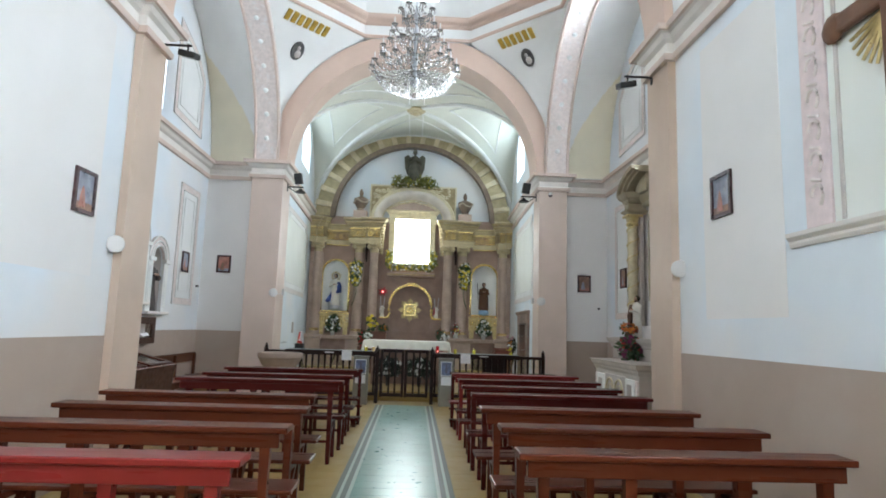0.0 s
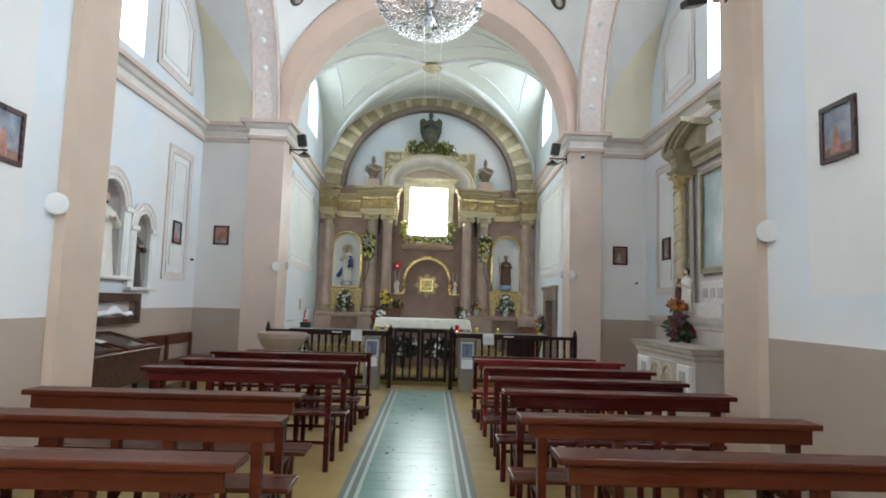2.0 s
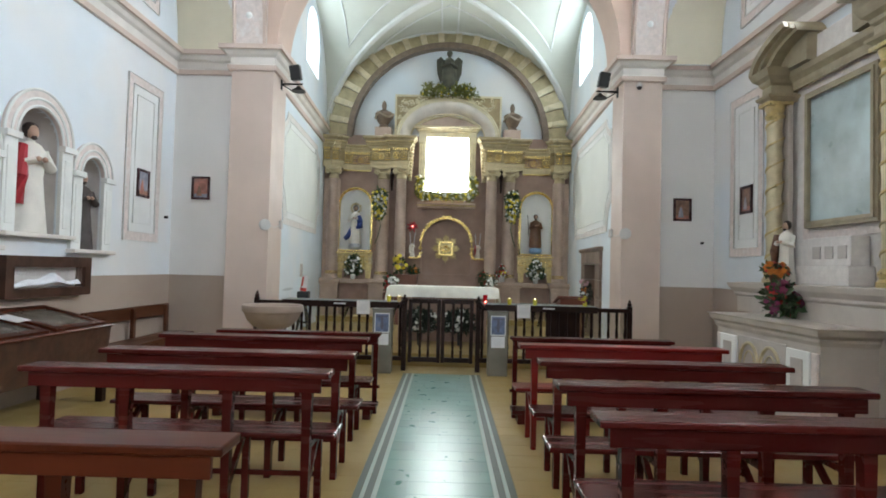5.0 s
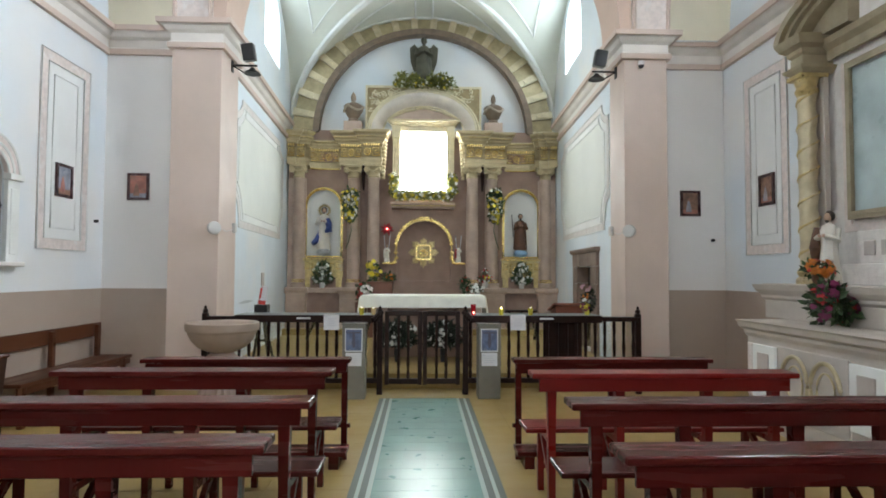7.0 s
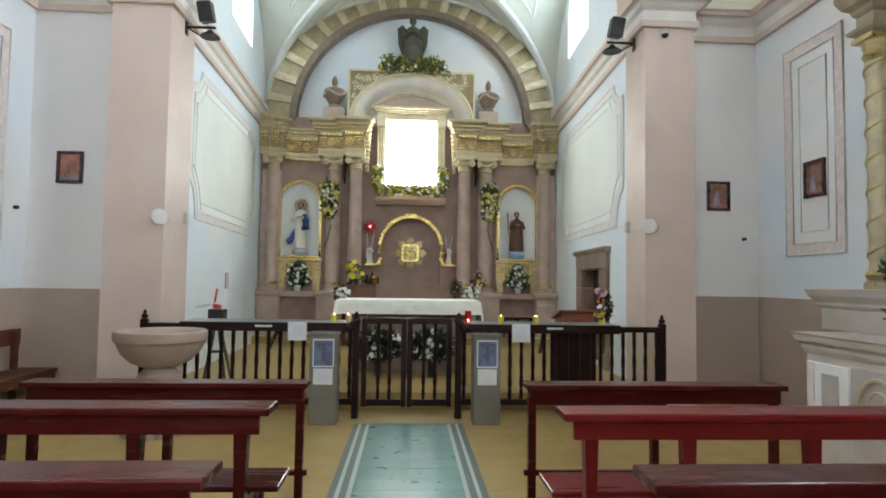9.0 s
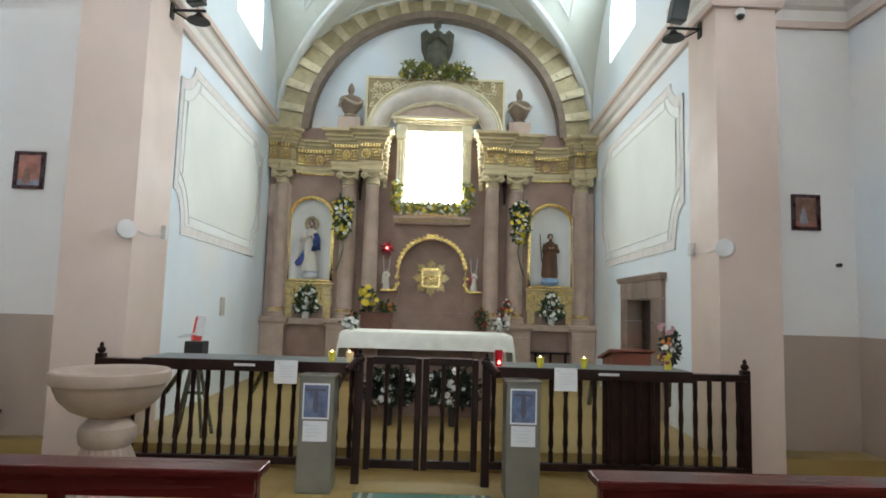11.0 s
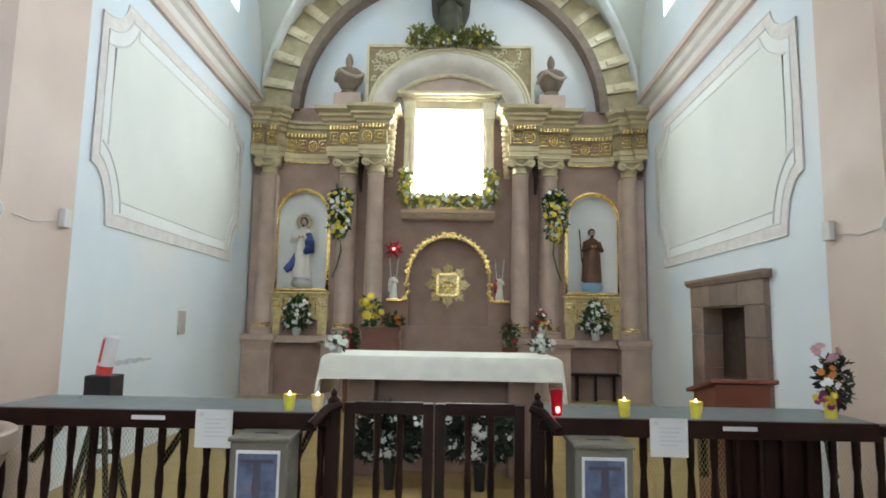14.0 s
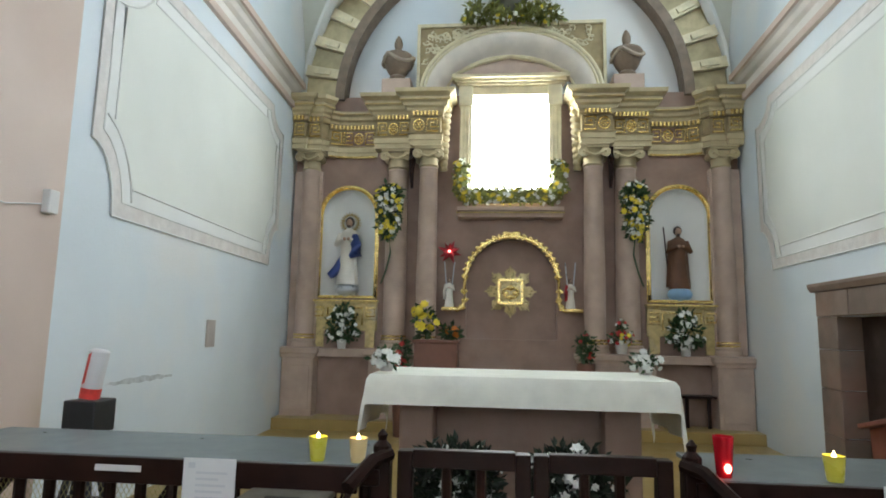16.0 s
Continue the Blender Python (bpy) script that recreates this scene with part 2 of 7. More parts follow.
def arched(a0, a1, b0, spring, rise=None, seg=14):
    """A rectangle with a round head."""
    c, r = (a0 + a1) / 2, (a1 - a0) / 2
    rise = r if rise is None else rise
    return [(a0, b0), (a1, b0)] + [(c + r * math.cos(t), spring + rise * math.sin(t)) for t in (math.pi * i / seg for i in range(seg + 1))]


def moulding(bm, path, prof, closed=False, mi=0):
    """A profile of (out, up) swept along a level path of (x, y, z), out to the right of the way, with mitred corners."""
    pts = [Vector(p) for p in path]
    n = len(pts)
    rings = []
    for i, p in enumerate(pts):
        a = (p - pts[i - 1]) if (closed or i) else (pts[1] - p)
        b = (pts[(i + 1) % n] - p) if (closed or i < n - 1) else (p - pts[i - 1])
        a.z = b.z = 0
        a.normalize(), b.normalize()
        na, nb = Vector((a.y, -a.x, 0)), Vector((b.y, -b.x, 0))
        m = (na + nb).normalized()
        m /= max(0.3, m.dot(na))
        rings.append([bm.verts.new(p + m * q + Vector((0, 0, h))) for q, h in prof])
    k = len(prof)
    for i in range(n if closed else n - 1):
        a, b = rings[i], rings[(i + 1) % n]
        for j in range(k):
            bm.faces.new((a[j], a[(j + 1) % k], b[(j + 1) % k], b[j])).material_index = mi
    if not closed:
        bm.faces.new(rings[0]).material_index = mi
        bm.faces.new(rings[-1][::-1]).material_index = mi
    return bm


def sheet(bm, rows, mi=0):
    """A skin through rows of points."""
    vs = [[bm.verts.new(p) for p in r] for r in rows]
    for a, b in zip(vs, vs[1:]):
        for i in range(len(a) - 1):
            bm.faces.new((a[i], a[i + 1], b[i + 1], b[i])).material_index = mi
    return bm


def arc(cx, cz, rx, rz, a0, a1, n):
    return [(cx + rx * math.cos(a), cz + rz * math.sin(a)) for a in (a0 + (a1 - a0) * i / n for i in range(n + 1))]


X, Y, Z = Vector((1, 0, 0)), Vector((0, 1, 0)), Vector((0, 0, 1))

# ---- plan ----
NAVE, PIL, TRX = 3.03, 2.94, 4.5          # half widths: nave wall, pilasters, transept
Y0, YP0, YP1 = -5.0, 6.38, 6.98           # entrance wall, near pilasters
YT, YF, YI = 13.15, 12.85, 13.6           # transept's far wall, pier front, pier's inner end
YTS, YFS, XPS = {-1: 13.15, 1: 13.36}, {-1: 12.85, 1: 12.96}, {-1: 2.8, 1: 2.85}   # the east side stands a little further back
CH, YB = 2.95, 18.85                      # chancel half width at the piers, altar wall
SPLAY = 0.04                              # the chancel widens towards the altar
SPR = 5.04                                # springing, top of the cornice
CY = (YP1 + YF) / 2                       # middle of the crossing
STEP = 0.2                                # chancel floor
RA = 2.925                                # radius of the crossing arches


def chancel_half(y):
    return CH + SPLAY * (y - YI)


# turns what is given against x = +-CH onto the splayed chancel wall
SKEW = {s: Matrix.Translation((s * CH, YI, 0)) @ Matrix.Rotation(-s * math.atan(SPLAY), 4, "Z") @ Matrix.Translation((-s * CH, -YI, 0)) for s in (-1, 1)}

# ---- walls ----
for s, side in ((-1, "west"), (1, "east")):
    bm = B()
    # unseen openings, added on the east side to brighten the west walls
    holes = [rect(-3.6, -2.2, 2.6, 4.7), rect(-0.9, 0.5, 2.6, 4.7)] if s > 0 else []
    plate(bm, [rect(Y0, YP0, 0, SPR)] + holes, (s * NAVE, 0, 0), Y, Z, X * s, 0.6)
    setting("wall_nave_" + side, bm, PLASTER, "pale blue and white plastered nave wall")
    bm = B()
    box(bm, *sorted((s * PIL, s * 5.1)), YP0, YP1, 0, SPR)
    setting("wall_pilaster_" + side, bm, TAN, "tan-beige painted pilaster beside the transept")
    # transept end wall, with a tall window above the cornice
    bm = B()
    holes = [arched(9.35, 10.55, 5.3, 6.5)]
    if s < 0:
        holes += [arched(9.55, 10.27, 1.84, 2.86), arched(10.68, 11.14, 1.69, 2.62), arched(8.68, 9.14, 1.69, 2.62)]
    plate(bm, [rect(YP1, YTS[s], 0, 8.3)] + holes, (s * TRX, 0, 0), Y, Z, X * s, 1.1 if s > 0 else 0.45)
    setting("wall_transept_" + side, bm, PLASTER, "pale blue plastered transept wall")
    bm = B()
    box(bm, *sorted((s * 3.45, s * 5.1)), YTS[s], YTS[s] + 0.4, 0, SPR)
    setting("wall_return_" + side, bm, PATCH, "white plastered return wall of the transept")
    bm = B()
    box(bm, *sorted((s * XPS[s], s * 3.47)), YFS[s], YI, 0, SPR)
    setting("wall_pier_" + side, bm, PINK, "beige-pink painted chancel pier")
    # chancel wall
    holes = [arched(15.95, 17.45, 5.95, 6.65, 0.72)]
    bm = B()
    if s > 0:
        holes.append(rect(15.1, 16.2, STEP, 1.73))
    plate(bm, [rect(YI, YB + 0.3, 0, 8.3)] + holes, (s * CH, 0, 0), Y, Z, X * s, 0.5)
    setting("wall_chancel_" + side, bm, CHANCEL_BLUE, "pale plastered chancel side wall").matrix_basis = SKEW[s]
    # daylight behind the windows; the east nave sheet is an added, unseen source
    for n, (x, a, b, c, d) in enumerate(((TRX + (1.12 if s > 0 else 0.46), 9.2, 10.7, 5.2, 7.2), (CH + 0.52, 15.6, 17.8, 5.7, 7.6)) + (((NAVE + 0.62, -3.8, 0.7, 2.5, 4.8),) if s > 0 else ())):
        bm = B()
        sheet(bm, [[(s * x, a, c), (s * x, b, c)], [(s * x, a, d), (s * x, b, d)]])
        pane = setting("backdrop_%s_%d" % (side, n), bm, (SKYPANE_CE if s > 0 else SKYPANE_C) if n == 1 else (SKYPANE_T if n == 0 and s > 0 else (SKYPANE_ADDED if s > 0 else SKYPANE_W)), "bright daylight sheet behind a wall opening")
        if n == 1:
            pane.matrix_basis = SKEW[s]
    # repainted patches on the nave walls, then dado paint
    bm = B()
    py0, py1, pz0, pz1 = (2.2, 5.98, 1.95, 4.55) if s < 0 else (4.5, 5.8, 1.72, 4.5)
    box(bm, *sorted((s * (NAVE - 0.0025), s * (NAVE + 0.01))), py0, py1, pz0, pz1)
    setting("trim_repainted_patch_" + side, bm, PATCH, "off-white repainted patch on the nave wall")
    # dado paint
    bm = B()
    box(bm, *sorted((s * (NAVE - 0.004), s * (NAVE + 0.01))), Y0, YP0 - 0.002, 0, 1.37)
    box(bm, *sorted((s * (TRX - 0.004), s * (TRX + 0.01))), YP1, YTS[s] - 0.004, 0, 1.36)
    box(bm, *sorted((s * 3.474, s * (TRX - 0.004))), YTS[s] - 0.004, YTS[s] + 0.01, 0, 1.36)
    setting("trim_dado_" + side, bm, DADO, "taupe gloss painted dado band")

    # cornice all along: pier, transept, pilaster, nave
    prof = [(-0.02, -0.36), (0.03, -0.36), (0.05, -0.32), (0.05, -0.29), (0.02, -0.27), (0.02, -0.16), (0.07, -0.13), (0.1, -0.08), (0.15, -0.06), (0.16, 0), (-0.02, 0)]
    path = [(s * chancel_half(YB - 0.5), YB - 0.5, SPR), (s * CH, YI, SPR), (s * XPS[s], YI, SPR), (s * XPS[s], YFS[s], SPR), (s * 3.47, YFS[s], SPR), (s * 3.47, YTS[s], SPR), (s * TRX, YTS[s], SPR), (s * TRX, YP1, SPR),
            (s * PIL, YP1, SPR), (s * PIL, YP0, SPR), (s * NAVE, YP0, SPR), (s * NAVE, Y0, SPR)]
    if s < 0:
        path = path[::-1]
    bm = B()
    moulding(bm, path, prof)
    ob = setting("trim_cornice_" + side, bm, CORNICE_WHITE, "white and tan moulded cornice")
    for q in ([(0.0, -0.07), (0.168, -0.066), (0.172, 0.006), (0.0, 0.006)], [(0.0, -0.372), (0.05, -0.372), (0.058, -0.33), (0.058, -0.3), (0.0, -0.3)]):
        bm = B()
        moulding(bm, path, q)
        part("fillet", bm, PINK, ob, "tan painted fillet")

# entrance wall with an unseen choir window added for nave light, and the nave vault
bm = B()
plate(bm, [rect(-NAVE - 0.5, NAVE + 0.5, 0, 8.3), arched(-1.2, 1.2, 5.0, 6.2)], (0, Y0, 0), X, Z, -Y, 0.6)
setting("wall_entrance", bm, PLASTER, "white plastered entrance wall")
bm = B()
sheet(bm, [[(-1.6, Y0 - 0.62, 4.8), (1.6, Y0 - 0.62, 4.8)], [(-1.6, Y0 - 0.62, 7.5), (1.6, Y0 - 0.62, 7.5)]])
setting("backdrop_entrance", bm, SKYPANE_W, "bright daylight outside an assumed, unseen choir window")
bm = B()
prof = arc(0, SPR, NAVE, NAVE, 0, math.pi, 28)
sheet(bm, [[(x, y, z) for x, z in prof] for y in (Y0, -2, 2, YP0)])
setting("ceiling_nave", bm, WHITE, "white plastered barrel vault", True)
bm = B()
prof_in, prof_out = arc(0, SPR, PIL - 0.02, PIL - 0.02, 0, math.pi, 28), arc(0, SPR, 3.4, 3.4, 0, math.pi, 28)
plate(bm, [prof_in + prof_out[::-1]], (0, YP0, 0), X, Z, Y, YP1 - YP0)
setting("ceiling_nave_arch", bm, PEACH, "peach painted arch of the crossing", True)

# chancel arch
bm = B()
RO = 3.15   # outer radius of the arch faces
prof_in, prof_out = arc(0, SPR - 0.02, 2.76, 2.66, 0, math.pi, 36), [(max(-CH, min(CH, x)), z) for x, z in arc(0, SPR - 0.02, RO, RO, 0, math.pi, 36)]
plate(bm, [prof_in + prof_out[::-1]], (0, YF, 0), X, Z, Y, YI - YF + 0.05)
setting("ceiling_chancel_arch", bm, PEACH, "peach painted chancel arch", True)
bm = B()
plate(bm, [arc(0, SPR - 0.02, 2.9, 2.9, 0, math.pi, 36) + [(-5.2, SPR), (-5.2, 8.6), (5.2, 8.6), (5.2, SPR)]], (0, YF + 0.3, 0), X, Z, Y, 0.3)
setting("wall_over_chancel_arch", bm, WHITE, "white plaster over the chancel arch")

# side arches with studded soffits, and the shallow transept vaults
for s, side in ((-1, "west"), (1, "east")):
    bm = B()
    plate(bm, [arc(CY, SPR, RA, RA, 0, math.pi, 36) + [(max(CY - RA - 0.02, min(CY + RA + 0.02, y)), z) for y, z in arc(CY, SPR, RO, RO, math.pi, 0, 36)]], (s * 2.96, 0, 0), Y, Z, X * s, 0.5)
    arch = setting("ceiling_side_arch_" + side, bm, STUCCO, "pinkish stucco side arch with round studs", True)
    for i in range(2, 35, 2):
        a = math.pi * i / 36
        bm = B()
        lathe(bm, [(0.055, 0), (0.05, 0.012), (0.03, 0.02), (0.034, 0.03), (0.012, 0.04)], (0, 0, 0), 10)
        m = Matrix.Translation((s * 3.21, CY + RA * math.cos(a), SPR + RA * math.sin(a))) @ Vector((0, -math.cos(a), -math.sin(a))).to_track_quat("Z", "Y").to_matrix().to_4x4()
        xform(bm, m)
        part("stud", bm, WHITE, arch, smooth=True)
    for q in (2.955, 3.44):
        bm = B()
        prof = arc(CY, SPR, RA - 0.02, RA - 0.02, 0, math.pi, 36)
        tube(bm, [(s * q, y, z) for y, z in prof], 0.03, 6)
        part("arch_moulding", bm, PINK, arch, smooth=True)
    bm = B()
    R = YTS[-1] - 0.005 - CY
    rows = []
    cols = [3.46 + (TRX - 3.46 + 0.02) * i / 40 for i in range(41)]
    for x in cols:
        rows.append([(s * x, CY + R * math.cos(a), SPR + R * math.sin(a)) for a in (math.pi * i / 180 for i in range(181))])
    sheet(bm, rows)
    bm.faces.ensure_lookup_table()
    for f in bm.faces:
        c = f.calc_center_median()
        a = math.atan2(c.z - SPR, abs(c.y - CY))
        u = (abs(c.x) - 3.46) / (TRX - 3.46)
        if a < 0.08 + 0.66 * u ** 0.75:
            f.material_index = 1
    setting("ceiling_transept_" + side, bm, [WHITE, CREAM], "white and cream plastered transept vault", True)

# pendentives, octagon and dome
OCT = 2.9
half = OCT * math.tan(math.pi / 8)
ZO = 8.0
for s in (-1, 1):
    for d in (-1, 1):
        bm = B()
        rows = []
        for i in range(25):
            z = SPR + (ZO - SPR) * i / 24
            k = math.sqrt(max(0, RO * RO - (z - SPR) ** 2))
            k = min(RA, max(k, half))
            a, b = Vector((s * k, CY + d * RA, z)), Vector((s * (RA + 0.03), CY + d * k, z))
            out = Vector((s, d, 0)).normalized()
            rows.append([a.lerp(b, j / 8) + out * 0.1 * math.sin(math.pi * j / 8) * (1 - i / 24) for j in range(9)])
        sheet(bm, rows)
        setting("ceiling_pendentive", bm, WHITE, "white plastered pendentive", True)
octo = [(OCT / math.cos(math.pi / 8) * math.cos(math.pi / 8 + i * math.pi / 4), CY + OCT / math.cos(math.pi / 8) * math.sin(math.pi / 8 + i * math.pi / 4)) for i in range(8)]
bm = B()
for i in range(8):
    (x0, y0), (x1, y1) = octo[i], octo[(i + 1) % 8]
    u = Vector((x1 - x0, y1 - y0, 0))
    ln = u.length
    u.normalize()
    nrm = Vector((u.y, -u.x, 0))
    loops = [rect(0, ln, 0, 2.2)]
    if i % 2 == 1:
        loops.append(arched(ln / 2 - 0.45, ln / 2 + 0.45, 0.95, 1.6))
    plate(bm, loops, (x0, y0, ZO), u, Z, nrm, 0.3)
setting("wall_drum", bm, WHITE, "white plastered octagonal drum")
bm = B()
plate(bm, [[(-3.5, CY - 3.5), (3.5, CY - 3.5), (3.5, CY + 3.5), (-3.5, CY + 3.5)], [(x * 1.04, CY + (y - CY) * 1.04) for x, y in octo]], (0, 0, ZO + 0.1), X, Y, Z, 0.1)
setting("ceiling_crossing", bm, WHITE, "white plaster behind the octagon's corners")
bm = B()
for i in range(1, 8, 2):
    (x0, y0), (x1, y1) = octo[i], octo[(i + 1) % 8]
    c = Vector(((x0 + x1) / 2, (y0 + y1) / 2, 0))
    d = (c - Vector((0, CY, 0))).normalized()
    t = Vector((d.y, -d.x, 0))
    c += d * 0.33
    sheet(bm, [[c - t * 0.6 + Z * (ZO + 0.8), c + t * 0.6 + Z * (ZO + 0.8)], [c - t * 0.6 + Z * (ZO + 2.15), c + t * 0.6 + Z * (ZO + 2.15)]])
setting("backdrop_drum", bm, SKYPANE_D, "bright daylight outside the drum windows")
bm = B()
ring = [(x, y, ZO) for x, y in octo][::-1]
moulding(bm, ring, [(0, 0.0), (0.05, 0.0), (0.07, 0.04), (0.04, 0.06), (0.0, 0.06)], True)
moulding(bm, ring, [(0, 0.3), (0.05, 0.32), (0.08, 0.36), (0.17, 0.4), (0.19, 0.44), (0.19, 0.5), (0.1, 0.53), (0, 0.55)], True)
setting("trim_drum_moulding", bm, PEACH, "peach painted octagonal mouldings")
bm = B()
rows = []
for i in range(13):
    a = math.pi / 2 * i / 12
    k = max(0.01, math.cos(a))
    rows.append([(x * k, CY + (y - CY) * k, ZO + 2.2 + 2.4 * math.sin(a)) for x, y in octo + octo[:1]])
sheet(bm, rows)
setting("ceiling_dome", bm, WHITE, "white plastered octagonal dome")

# chancel vault with ribs
bm = B()
YC, LY, HV = (YI + YB) / 2, (YB - YI) / 2 + 0.02, 2.62
rows = []
for i in range(41):
    y = YI + (YB - YI) * i / 40
    row = []
    for j in range(41):
        hw = chancel_half(y)
        x = -hw + 2 * hw * j / 40
        h = max(math.sqrt(max(0, 1 - (x / hw) ** 2)), math.sqrt(max(0, 1 - ((y - YC) / LY) ** 2)))
        row.append((x, y, SPR + HV * h))
    rows.append(row)
sheet(bm, rows)
vault = setting("ceiling_chancel", bm, VAULT, "pale plastered cross vault with ribs", True)
for sx in (-1, 1):
    for sy in (-1, 1):
        bm = B()
        tube(bm, [(sx * chancel_half(YC + sy * LY * k) * k, YC + sy * LY * k, SPR + HV * math.sqrt(max(0, 1 - k * k)) - 0.01) for k in (1 - 0.998 * i / 30 for i in range(31))], 0.085, 8, squash=0.7)
        part("rib", bm, RIB, vault, smooth=True)
bm = B()
lathe(bm, [(0.26, 0.0), (0.26, -0.05), (0.2, -0.07), (0.18, -0.11), (0.1, -0.12), (0.08, -0.16)], (0, YC, SPR + HV - 0.02), 24)
part("boss", bm, CORNICE_STONE, vault, smooth=True)


def vault_point(x, y, drop):
    hw = chancel_half(y)
    h = max(math.sqrt(max(0, 1 - (x / hw) ** 2)), math.sqrt(max(0, 1 - ((y - YC) / LY) ** 2)))
    return Vector((x, y, SPR + HV * h - drop))


def cell_edge(a, b, n=14):
    return [vault_point(a[0] + (b[0] - a[0]) * i / n, a[1] + (b[1] - a[1]) * i / n, 0.012) for i in range(n)]


# raised line round each side cell, and bands along the ridges
for sx in (-1, 1):
    tip, lo_, hi_ = (sx * 0.95, YC), (sx * 2.5, YC - 1.75), (sx * 2.5, YC + 1.75)
    bm = B()
    tube(bm, cell_edge(tip, hi_) + cell_edge(hi_, lo_, 20) + cell_edge(lo_, tip), 0.022, 5, True)
    part("cell_moulding", bm, RIB, vault, smooth=True)
for sy in (-1, 1):
    for dx in (-0.2, 0.2):
        bm = B()
        tube(bm, [vault_point(dx, YC + sy * (0.4 + 2.1 * i / 12), 0.01) for i in range(13)], 0.025, 5)
        part("ridge_moulding", bm, RIB, vault, smooth=True)
    tip, lo_, hi_ = (0, YC + sy * 0.75), (-1.85, YC + sy * 2.3), (1.85, YC + sy * 2.3)
    bm = B()
    tube(bm, cell_edge(tip, hi_) + cell_edge(hi_, lo_, 20) + cell_edge(lo_, tip), 0.022, 5, True)
    part("cell_moulding", bm, RIB, vault, smooth=True)

# altar wall
bm = B()
plate(bm, [rect(-CH - 0.6, CH + 0.6, 0, 8.3), rect(-0.58, 0.59, 3.38, 5.08)], (0, YB, 0), X, Z, Y, 0.4)
setting("wall_altar", bm, PLASTER, "pale blue plastered altar wall")
bm = B()
sheet(bm, [[(-0.58, YB - 0.17, 3.37), (0.59, YB - 0.17, 3.37)], [(-0.58, YB - 0.17, 5.0), (0.59, YB - 0.17, 5.0)]])
setting("backdrop_altar_window", bm, ALTARPANE, "bright daylight behind the altar window")
# rooms behind the chancel door
bm = B()
box(bm, 3.45, 5.2, 14.4, 14.5, 0, 2.4)
box(bm, 3.45, 5.2, 16.4, 16.5, 0, 2.4)
box(bm, 5.2, 5.3, 14.4, 16.5, 0, 2.4)
box(bm, 3.45, 5.3, 14.4, 16.5, 2.4, 2.5)
setting("wall_sacristy", bm, DADO, "dim walls of the passage behind the chancel door")

# ---- floors ----
bm = B()
box(bm, -5.1, 5.1, Y0 - 0.6, YB + 0.3, -0.3, -0.0028)
floor = setting("floor", bm, GROUT, "ochre cement tile floor with green aisle")
bm = B()
box(bm, -5.3, 5.3, 12.98, YB + 0.3, -0.002, STEP - 0.0028)
setting("floor_chancel_step", bm, OCHRE, "ochre tiled chancel step")
bm = B()
box(bm, -3.2, 3.2, 18.13, YB + 0.1, STEP - 0.01, 0.34, 0.01)
setting("floor_altar_step", bm, OCHRE, "low ochre step under the altarpiece")


def tile_field(name, x0, x1, y0, y1, z, size, mat, gap=0.0008):
    verts, faces = [], []
    nx, ny = max(1, round((x1 - x0) / size)), max(1, round((y1 - y0) / size))
    dx, dy = (x1 - x0) / nx, (y1 - y0) / ny
    for i in range(nx):
        for j in range(ny):
            k = len(verts)
            a, b, c, d = x0 + i * dx + gap / 2, x0 + (i + 1) * dx - gap / 2, y0 + j * dy + gap / 2, y0 + (j + 1) * dy - gap / 2
            t = z + random.uniform(-0.0001, 0.0001)
            e = 0.0009
            verts += [(a, c, z - 0.012), (b, c, z - 0.012), (b, d, z - 0.012), (a, d, z - 0.012), (a + e, c + e, t), (b - e, c + e, t), (b - e, d - e, t), (a + e, d - e, t)]
            faces += [(k + 4, k + 5, k + 6, k + 7)] + [(k + q, k + (q + 1) % 4, k + 4 + (q + 1) % 4, k + 4 + q) for q in range(4)]
    me = bpy.data.meshes.new(name)
    me.from_pydata(verts, [], faces)
    me.materials.append(mat)
    ob = new(name, me)
    ob.parent = floor
    ob["kind"] = "stuff"
    return ob


AX, YE = 0.02, 12.3        # aisle's middle and end
tile_field("floor_tiles_west", -4.5, AX - 0.57, Y0, 12.98, 0, 0.3, OCHRE)
tile_field("floor_tiles_east", AX + 0.57, 4.5, Y0, 12.98, 0, 0.3, OCHRE)
tile_field("floor_tiles_end", AX - 0.57, AX + 0.57, YE, 12.98, 0, 0.3, OCHRE)
tile_field("chancel_tiles", -CH - 0.2, CH + 0.2, 12.98, YB, STEP, 0.3, OCHRE)

WOOD_R = material("bright_red_varnished_wood", (0.15, 0.011, 0.009), 0.3, vary=0.14, scale=9, fine=60, bump=0.05, coat=0.03, spec=0.22, stretch=(0.08, 1, 1), rough_vary=0.04)

